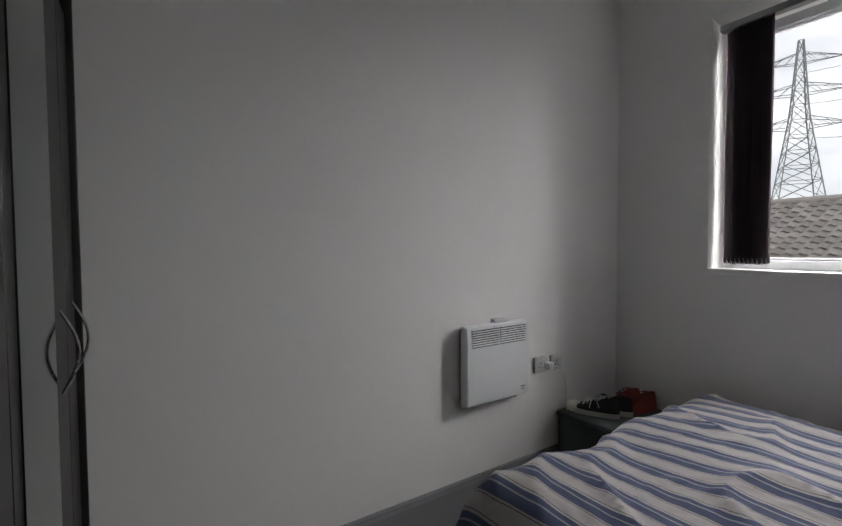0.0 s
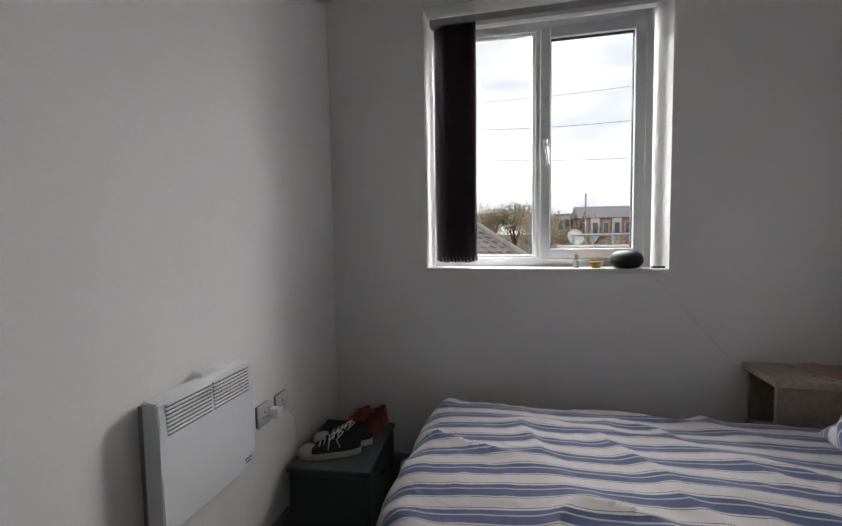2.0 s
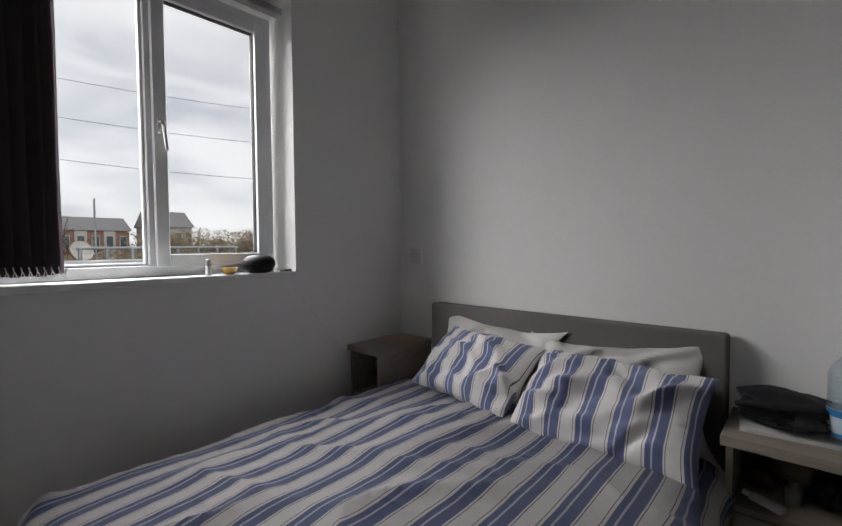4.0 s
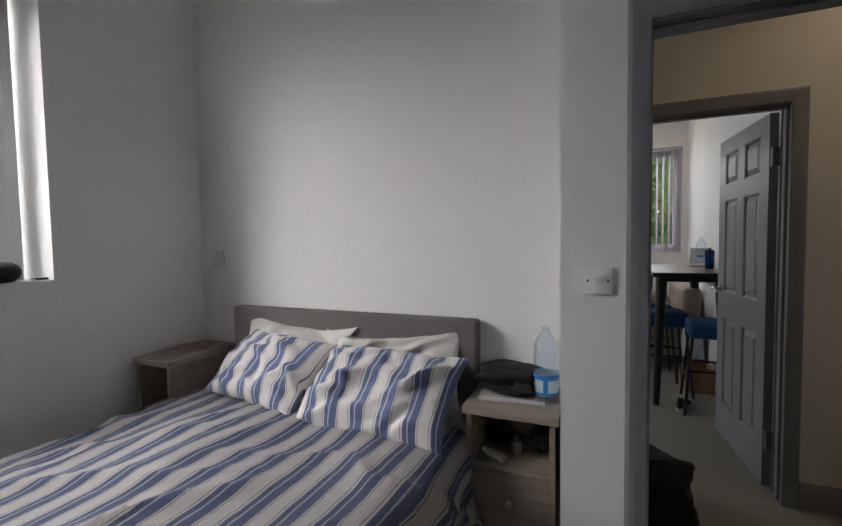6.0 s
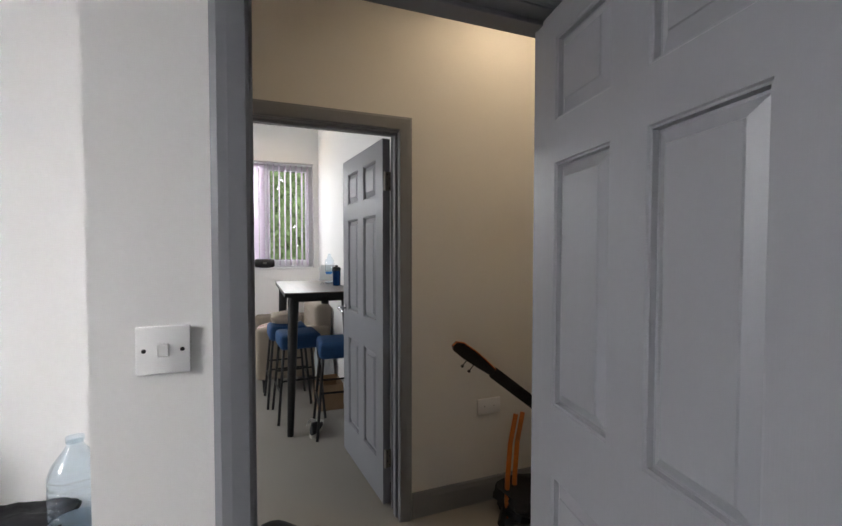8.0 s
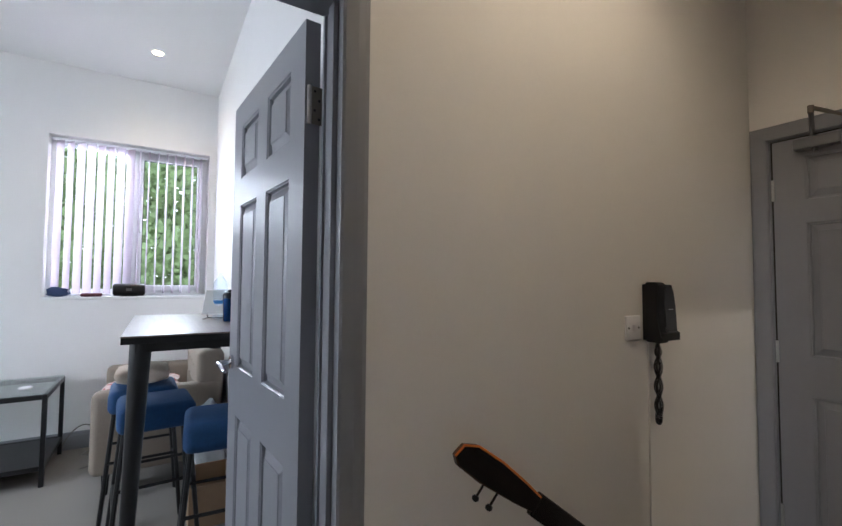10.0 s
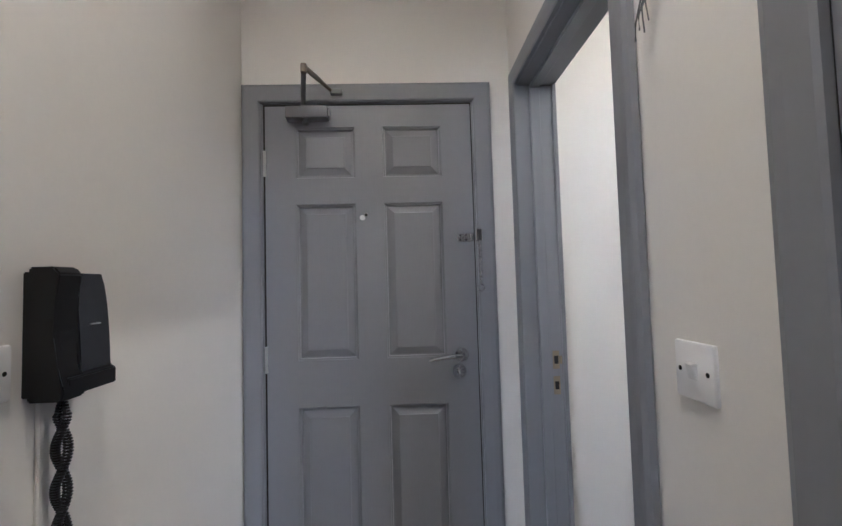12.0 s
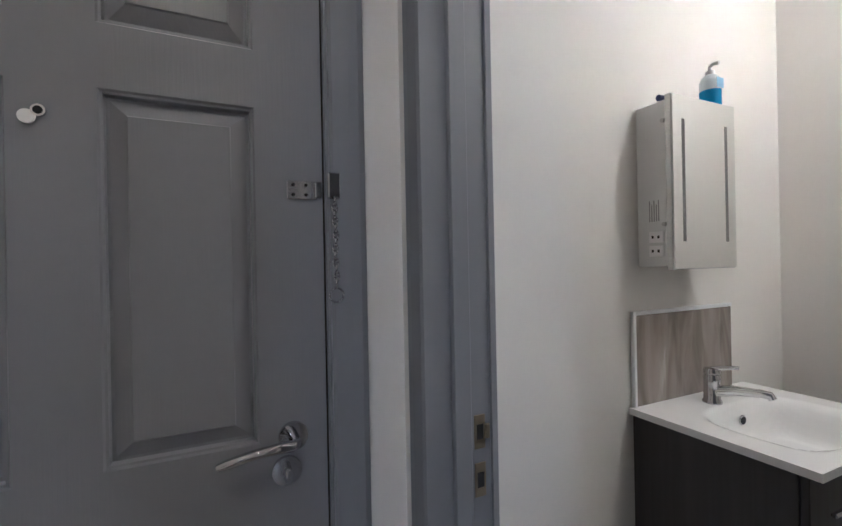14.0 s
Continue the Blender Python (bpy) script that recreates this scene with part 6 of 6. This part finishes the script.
for a, b in zip(gr, gr[1:]):
    for j in range(ny):
        bm.faces.new((a[j], a[j + 1], b[j + 1], b[j]))
edge = [gr[0][j] for j in range(ny + 1)] + [gr[i][ny] for i in range(1, nx + 1)] + [gr[nx][j] for j in range(ny - 1, -1, -1)] + [gr[i][0] for i in range(nx - 1, 0, -1)]
lowv = [bm.verts.new((v.co.x, v.co.y, 0.023)) for v in edge]
for k in range(len(edge)):
    k2 = (k + 1) % len(edge)
    bm.faces.new((edge[k], edge[k2], lowv[k2], lowv[k]))
part("bowl", bm, M_CER, bas, smooth=True)
bm = bmesh.new()
tube(bm, [Vector((0.0 + 0.012 * math.cos(k * math.pi / 10), 0.155 + 0.004, 0.01 + 0.012 * math.sin(k * math.pi / 10))) for k in range(20)], 0.003, 6, closed=True)
part("overflow_ring", bm, M_CHROME, bas, "chrome overflow ring", smooth=True)
bm = bmesh.new()
cyl(bm, (0.0, 0.158, 0.01), (0.0, 0.163, 0.01), 0.0105, seg=16)
part("overflow_hole", bm, M_DARK, bas)
tap = thing("mixer_tap", pose(1.195, BY + 0.085, 0.868), "chrome single-lever mixer tap on the basin", "tap")
bm = bmesh.new()
lathe(bm, [(0.026, 0), (0.026, 0.006), (0.022, 0.012), (0.021, 0.06), (0.023, 0.075), (0.02, 0.085)], 24)
part("tap_body", bm, M_CHROME, tap, smooth=True)
bm = bmesh.new()
tube(bm, [(-0.002, 0.01, 0.035), (-0.02, 0.05, 0.045), (-0.045, 0.105, 0.048), (-0.055, 0.125, 0.045), (-0.056, 0.13, 0.035)], [0.018, 0.015, 0.012, 0.012, 0.011], 14)
part("spout", bm, M_CHROME, tap, smooth=True)
bm = bmesh.new()
lathe(bm, [(0.021, 0.086), (0.023, 0.092), (0.019, 0.103), (0.0, 0.107)], 24)
tube(bm, [(0, 0, 0.1), (-0.012, 0.03, 0.108), (-0.03, 0.06, 0.112)], [0.008, 0.007, 0.005], 10)
part("lever", bm, M_CHROME, tap, smooth=True)
setting("floor_bath", box(0.62, 2.07, BY, -4.1, 0.0, 0.006), mat("grey_vinyl", (0.2, 0.2, 0.2), 0.5, vary=0.1, grain=20), "grey vinyl bathroom floor", "floor")
# bathroom door, open against its wall
door_5 = six_panel_door("door_5", 0.72, 1.975, 0.04, pose(2.068, -4.232, 0.008, 0, 0, 180 - 3), "open grey painted six-panel bathroom door")

# ---- outside ----
GZ = -3.2
bm = bmesh.new()
bmesh.ops.create_grid(bm, x_segments=30, y_segments=30, size=1500)
for v in bm.verts:
    v.co.z = GZ
setting("ground", bm, mat("winter_ground", (0.09, 0.085, 0.055), 0.95, vary=0.4, grain=0.5, stain=0.3), "muted green-brown ground outside reaching the horizon", "ground")

# neighbouring house with a tiled hipped roof
M_TILE = mat("grey_brown_tile", (0.23, 0.21, 0.195), 0.85, vary=0.25, grain=25, stain=0.2)
tn, tl = M_TILE.node_tree.nodes, M_TILE.node_tree.links
oi = tn.new("ShaderNodeObjectInfo")
mr1 = tn.new("ShaderNodeMapRange")
mr1.inputs["To Min"].default_value, mr1.inputs["To Max"].default_value = 0.75, 1.25
tl.new(oi.outputs["Random"], mr1.inputs["Value"])
hs1 = tn.new("ShaderNodeHueSaturation")
old = tn["Principled BSDF"].inputs["Base Color"].links[0].from_socket
tl.new(old, hs1.inputs["Color"])
tl.new(mr1.outputs[0], hs1.inputs["Value"])
tl.new(hs1.outputs[0], tn["Principled BSDF"].inputs["Base Color"])
RY, EY, RZ, EZ, RX, EX = 15.0, 11.0, 2.72, 0.1, -2.1, 1.9
house = thing("neighbour_house", pose(-4, 15, GZ), "brick house next door with a hipped grey-brown tiled roof", "house")
part("wall", box(-6.0, EX + 3.6, -3.6, 3.6, 0, EZ - GZ), mat("red_brick", (0.26, 0.14, 0.1), 0.85, vary=0.2, grain=12), house)
bm = bmesh.new()
P = [Vector(p) - Vector((-4, 15, GZ)) for p in ((-10.4, EY, EZ), (EX, EY, EZ), (EX, 2 * RY - EY, EZ), (-10.4, 2 * RY - EY, EZ), (-7, RY, RZ), (RX, RY, RZ))]
v = [bm.verts.new(p) for p in P]
for f in ((0, 1, 5, 4), (1, 2, 5), (2, 3, 4, 5), (3, 0, 4), (3, 2, 1, 0)):
    bm.faces.new([v[i] for i in f])
roof = part("roof", bm, M_TILE, house)
# pantiles on the slope that faces the window
tile = bmesh.new()
nx = 8
w, ln = 0.30, 0.36
rows_ = []
for j, y in enumerate((0.0, ln)):
    for t in (0.0,):
        rows_.append([tile.verts.new((w * i / nx, y, 0.028 * math.sin(2 * math.pi * i / nx) + (0.05 if j == 0 else 0.012))) for i in range(nx + 1)])
for i in range(nx):
    tile.faces.new((rows_[0][i], rows_[0][i + 1], rows_[1][i + 1], rows_[1][i]))
low = [tile.verts.new((q.co.x, q.co.y, q.co.z - 0.03)) for q in rows_[0]]
for i in range(nx):
    tile.faces.new((low[i], low[i + 1], rows_[0][i + 1], rows_[0][i]))
tile_me = bpy.data.meshes.new("roof_tile")
tile.to_mesh(tile_me)
tile.free()
tile_me.materials.append(M_TILE)
slope = Vector((0, RY - EY, RZ - EZ))
sl = slope.length
up = slope.normalized()
nrm = Vector((0, -up.z, up.y))
tm0 = Matrix(((1, 0, 0), up, nrm)).transposed().to_4x4()
count = 0
rest = bmesh.new()
rows_n = int(sl / 0.29)
for r in range(rows_n):
    s = r * 0.29
    right = EX + (RX - EX) * s / sl - 0.1
    c = 0
    x = right - 0.3
    while x > -9.6:
        m = Matrix.Translation(Vector((x, EY, EZ)) + up * s + nrm * 0.01) @ tm0
        if x > -5.6 and s > sl * 0.3 and count < 300:
            o = new("roof_tile", tile_me)
            o.parent = roof
            o.matrix_basis = house.matrix_world.inverted() @ m
            count += 1
        else:
            k = len(rest.verts)
            rest.from_mesh(tile_me)
            rest.verts.ensure_lookup_table()
            bmesh.ops.transform(rest, matrix=Matrix.Translation((4, -15, -GZ)) @ m, verts=rest.verts[k:])
        x -= 0.3
tagged(part("roof_tiles", rest, M_TILE, roof), kind="stuff")
for k in range(17):
    bm = bmesh.new()
    a = Vector((EX, EY, EZ)).lerp(Vector((RX, RY, RZ)), k / 17) - Vector((-4, 15, GZ))
    b = Vector((EX, EY, EZ)).lerp(Vector((RX, RY, RZ)), (k + 1.06) / 17) - Vector((-4, 15, GZ))
    cyl(bm, a + Vector((0, 0, 0.02)), b + Vector((0, 0, 0.05)), 0.12, 0.1, seg=10)
    part("hip_tile", bm, M_TILE, roof)
bm = bmesh.new()
cyl(bm, P[4] + Vector((0, 0, 0.02)), P[5] + Vector((0, 0, 0.02)), 0.12, seg=10)
part("ridge", bm, M_TILE, roof)

# pylon
M_GALV = mat("galvanised_steel", (0.33, 0.34, 0.35), 0.6, 0.4, vary=0.1)
pyl = thing("pylon", pose(-29.5, 106, GZ, 0, 0, 28), "grey steel lattice electricity pylon", "pylon")


def bars(bm, pairs, r):
    for a, b in pairs:
        cyl(bm, a, b, r, seg=4, caps=False)


def half(z):
    return 5.2 - 3.9 * min(1, z / 30) - (0.95 * max(0, z - 30) / 15)


bm = bmesh.new()
lev = [0, 5, 9.5, 13.5, 17, 20, 23, 26, 29, 32, 35, 38, 41, 44.5]
cor = lambda z: [Vector((sx * half(z), sy * half(z), z)) for sx, sy in ((-1, -1), (1, -1), (1, 1), (-1, 1))]
for a, b in zip(lev, lev[1:]):
    A, B = cor(a), cor(b)
    for i in range(4):
        j = (i + 1) % 4
        bars(bm, [(A[i], B[i])], 0.14)
        bars(bm, [(A[i], B[j]), (A[j], B[i]), (B[i], B[j])], 0.07)
part("tower", bm, M_GALV, pyl)
arm_z = ((27.5, 7.5), (34, 8.5), (40, 6.5))
for z, l in arm_z:
    for s in (-1, 1):
        bm = bmesh.new()
        h, tip = half(z), Vector((s * l, 0, z + 0.4))
        lo = [Vector((s * h, -h, z)), Vector((s * h, h, z))]
        hi = [Vector((s * half(z + 2), -half(z + 2), z + 2)), Vector((s * half(z + 2), half(z + 2), z + 2))]
        bars(bm, [(p, tip) for p in lo + hi], 0.08)
        for k in (0.3, 0.6):
            for i in (0, 1):
                bars(bm, [(lo[i].lerp(tip, k), hi[i].lerp(tip, k - 0.25))], 0.05)
        bars(bm, [(tip, tip - Vector((0, 0, 2.0)))], 0.09)
        part("crossarm", bm, M_GALV, pyl)
wires = thing("power_line", pose(-29.5, 106, GZ), "thin dark overhead power cables sagging from the pylon", "cable")
for z, l in ((27.5 - 2, 0), (34 - 2, 0.6), (40 - 2, 1.2)):
    bm = bmesh.new()
    pts = []
    for k in range(25):
        t = k / 24
        pts.append((l + 150 * t, -76 * t, z - 2.0 + 9 * (2 * t - 1) ** 2 - 7))
    tube(bm, pts, 0.045, 4)
    part("wire", bm, mat("dark_wire", (0.12, 0.12, 0.13), 0.7), wires)

# bare winter trees
M_BARK = mat("grey_brown_bark", (0.11, 0.085, 0.06), 0.9, vary=0.3, grain=20)
# both twig tones are lightened, distance haze put into the colour
M_TWIG = mat("hazed_brown_twigs", (0.42, 0.33, 0.23), 0.95, vary=0.45, grain=1.5, stain=0.25)
M_OLIVE = mat("hazed_olive_twigs", (0.38, 0.32, 0.22), 0.95, vary=0.4, grain=1.5, stain=0.25)
rng = random.Random(5)


def tree(x, y, h, spread, leafy, seed, label="bare winter tree with fine brown twigs", z0=None):
    r = random.Random(seed)
    t = thing("tree", pose(x, y, GZ if z0 is None else z0), label, "tree", "winter trees")
    bm, tw = bmesh.new(), bmesh.new()

    def limb(p, d, length, rad, depth):
        q = p + d * length
        mid = p.lerp(q, 0.5) + Vector((r.uniform(-1, 1), r.uniform(-1, 1), 0)) * length * 0.06
        tube(bm, [p, mid, q], [rad, rad * 0.8, rad * 0.6], 4 if depth > 1 else 6)
        if depth >= 4:
            for _ in range(leafy):
                c = q + Vector((r.gauss(0, 1), r.gauss(0, 1), r.gauss(0, 0.8))) * length * 0.55
                s = h * r.uniform(0.02, 0.045)
                a, b = Vector((r.gauss(0, 1), r.gauss(0, 1), r.gauss(0.6, 1))).normalized(), Vector((r.gauss(0, 1), r.gauss(0, 1), r.gauss(0, 1))).normalized()
                v = [tw.verts.new(c - a * s), tw.verts.new(c + b * s * 0.22), tw.verts.new(c + a * s)]
                tw.faces.new(v)
            return
        for _ in range(3 if depth else 4):
            nd = (d + Vector((r.gauss(0, spread), r.gauss(0, spread), r.gauss(0.12, 0.25)))).normalized()
            limb(p.lerp(q, r.uniform(0.55, 1.0)), nd, length * r.uniform(0.6, 0.8), rad * 0.55, depth + 1)

    limb(Vector(), Vector((0, 0, 1)), h * 0.33, h * 0.022, 0)
    part("trunk", bm, M_BARK, t)
    part("crown", tw, M_TWIG if seed % 2 else M_OLIVE, t)
    return t


k = 0
for x, y, h, lf in ((-6.5, 50, 8.0, 26), (-4.0, 47, 8.4, 26), (-1.5, 49, 8.2, 24), (0.6, 46, 7.4, 26), (2.6, 44, 7.0, 30), (4.6, 43, 5.6, 26), (8.8, 54, 8.0, 1), (17.5, 52, 6.0, 24), (19.5, 50, 6.2, 24), (22.0, 47, 6.2, 26), (25.0, 46, 6.6, 24), (13.5, 50, 4.2, 14), (-9.5, 52, 8.0, 20), (6.2, 47, 5.4, 22)):
    k += 1
    tree(x, y, h * 1.18, 0.42, lf, k)
# low hedge bank, far woods
bm = bmesh.new()
for _ in range(16000):
    x = rng.uniform(-16, 42)
    y = 58 + rng.gauss(0, 3)
    rise = 3.6 if x < 5 else (3.4 if x > 15.5 else 0.4)
    top = 2.0 + rise + 1.3 * noise.noise(Vector((x * 0.25, 0, 0))) + 0.7 * noise.noise(Vector((x * 1.1, 0, 5)))
    z = GZ + rng.uniform(0, 1) ** 0.8 * (top + 1.2)
    s = rng.uniform(0.12, 0.35)
    a, b = Vector((rng.gauss(0, 1), rng.gauss(0, 1), rng.gauss(0.5, 1))).normalized(), Vector((rng.gauss(0, 1), rng.gauss(0, 1), rng.gauss(0, 1))).normalized()
    c = Vector((x, y, z))
    bm.faces.new([bm.verts.new(c - a * s), bm.verts.new(c + b * s * 0.6), bm.verts.new(c + a * s)])
tagged(part("far_scrub", bm, M_OLIVE), "brown and olive winter scrub in the distance", "scrub", kind="stuff")

# far buildings
M_BRICK = mat("far_red_brick", (0.36, 0.22, 0.17), 0.85, vary=0.15, grain=3)
M_PALE = mat("far_pale_render", (0.55, 0.52, 0.48), 0.85, vary=0.1, grain=2)
M_SLATE = mat("far_grey_roof", (0.24, 0.23, 0.23), 0.8, vary=0.12, grain=2)
M_PANE = mat("far_window_glass", (0.1, 0.12, 0.14), 0.15, vary=0)


def block(x, y, w, d, h, roof_h, wallm, nwin, storeys, label, pale_bays=()):
    b = thing("apartment_building", pose(x, y, GZ), label, "building")
    part("wall", box(-w / 2, w / 2, 0, d, 0, h), wallm, b)
    bm = bmesh.new()
    o = 0.3
    v = [bm.verts.new(p) for p in ((-w / 2 - o, -o, h), (w / 2 + o, -o, h), (w / 2 + o, d + o, h), (-w / 2 - o, d + o, h), (-w / 2 - o, d / 2, h + roof_h), (w / 2 + o, d / 2, h + roof_h))]
    for f in ((0, 1, 5, 4), (2, 3, 4, 5), (1, 2, 5), (3, 0, 4), (3, 2, 1, 0)):
        bm.faces.new([v[i] for i in f])
    part("roof", bm, M_SLATE, b)
    for i in range(nwin):
        cx = -w / 2 + w * (i + 0.5) / nwin
        if i in pale_bays:
            part("bay", box(cx - w / nwin * 0.42, cx + w / nwin * 0.42, -0.25, 0.0, 0, h - 0.1), M_PALE, b, "pale rendered bay")
        for s in range(storeys):
            z = h * (s + 0.3) / storeys
            wi = part("window", box(cx - 0.42, cx + 0.42, -0.31, -0.02, z, z + h / storeys * 0.5), M_PALE, b)
            part("pane", box(cx - 0.34, cx + 0.34, -0.33, -0.311, z + 0.08, z + h / storeys * 0.5 - 0.08), M_PANE, wi)
    return b


block(13.4, 66, 7.5, 8, 6.7, 1.9, M_BRICK, 5, 2, "long red brick apartment building with pale bays", (1, 3))
block(21.2, 62, 4.9, 7, 7.2, 2.3, M_PALE, 4, 2, "pale rendered apartment building with a steep grey roof", ())
block(9.2, 74, 4.0, 6, 7.6, 0.3, M_PALE, 4, 2, "far low white building with a flat roof", ())

# flat roof edge below the window, with railing, mast, aerial and dish
fr = thing("flat_roof", pose(3.2, 8.0, GZ), "grey felt flat roof beyond the window with a white kerb", "roof")
part("roof_deck", box(-1.4, 6.0, 0, 6.0, 0, 4.15), mat("grey_felt", (0.12, 0.12, 0.12), 0.9, vary=0.2, grain=10), fr)
part("kerb", box(-1.4, 6.0, -0.1, 0.02, 3.9, 4.3, 0.02), mat("white_kerb", (0.5, 0.5, 0.5), 0.7, vary=0.15, grain=8), fr, "white kerb")
for i in range(8):
    bm = bmesh.new()
    cyl(bm, (-1.0 + i * 0.42, 0.3, 4.15), (-1.0 + i * 0.42, 0.3, 4.52), 0.035, seg=8)
    part("post", bm, M_GALV, fr)
bm = bmesh.new()
cyl(bm, (-1.05, 0.3, 4.52), (2.0, 0.3, 4.52), 0.03, seg=8)
part("rail", bm, M_GALV, fr)
ms = thing("mast", pose(2.5, 8.6, GZ + 4.15), "thin grey aerial mast on the flat roof", "mast")
bm = bmesh.new()
cyl(bm, (0, 0, 0), (0, 0, 1.35), 0.018, seg=8)
part("pole", bm, M_GALV, ms)
bm = bmesh.new()
lathe(bm, [(0.0, 0.0), (0.12, 0.02), (0.2, 0.07), (0.2, 0.075), (0.12, 0.028), (0, 0.008)], 20, pose(-0.25, 0, 0.3, 70, 0, 20))
cyl(bm, (-0.25, 0.0, 0.3), (0, 0, 0.25), 0.012, seg=6)
part("dish", bm, M_PALE, ms, "pale satellite dish", smooth=True)
ae = thing("tv_aerial", pose(1.35, 15.5, GZ), "thin television aerial on a pole", "aerial")
bm = bmesh.new()
cyl(bm, (0, 0, 0), (0, 0, 5.7), 0.025, seg=6)
cyl(bm, (-0.3, 0, 5.65), (0.5, 0, 5.65), 0.015, seg=6)
for i in range(5):
    cyl(bm, (-0.2 + 0.15 * i, -0.2, 5.65), (-0.2 + 0.15 * i, 0.2, 5.65 + 0.0), 0.01, seg=5)
tube(bm, [(0.3, 0, 5.9), (0.5, 0, 5.65), (0.3, 0, 5.4)], 0.012, 5)
part("antenna", bm, M_GALV, ae)

# tall green ivy-clad trees outside the living room window
M_IVY = mat("green_leaf", (0.2, 0.29, 0.12), 0.6, vary=0.5, grain=3, stain=0.3)
iv = thing("hedge_tree", pose(11.6, -2.2, GZ), "tall dense green ivy-clad tree outside the living room window", "tree")
bm = bmesh.new()
for dy in (-2.2, 0.0, 2.2):
    cyl(bm, (0.8, dy, 0), (0.8, dy + 0.1, 4.5), 0.16, 0.08, seg=8)
part("trunk", bm, M_BARK, iv)
bm = bmesh.new()
for _ in range(26000):
    y = rng.uniform(-3.0, 3.0)
    lim = 6.85 + 0.5 * noise.noise(Vector((y * 0.8, 0, 2))) + 0.3 * noise.noise(Vector((y * 3, 0, 7)))
    z = rng.uniform(1.6, lim)
    x = 0.25 + 0.5 * noise.noise(Vector((y * 1.1, z * 1.1, 4))) + abs(rng.gauss(0, 0.3))
    s = rng.uniform(0.06, 0.125)
    a, b = Vector((rng.gauss(0, 0.5), rng.gauss(0, 1), rng.gauss(0, 1))).normalized(), Vector((rng.gauss(0, 0.5), rng.gauss(0, 1), rng.gauss(0, 1))).normalized()
    c = Vector((x, y, z))
    bm.faces.new([bm.verts.new(c - a * s), bm.verts.new(c + b * s * 0.7), bm.verts.new(c + a * s), bm.verts.new(c - b * s * 0.7)])
part("crown", bm, M_IVY, iv)
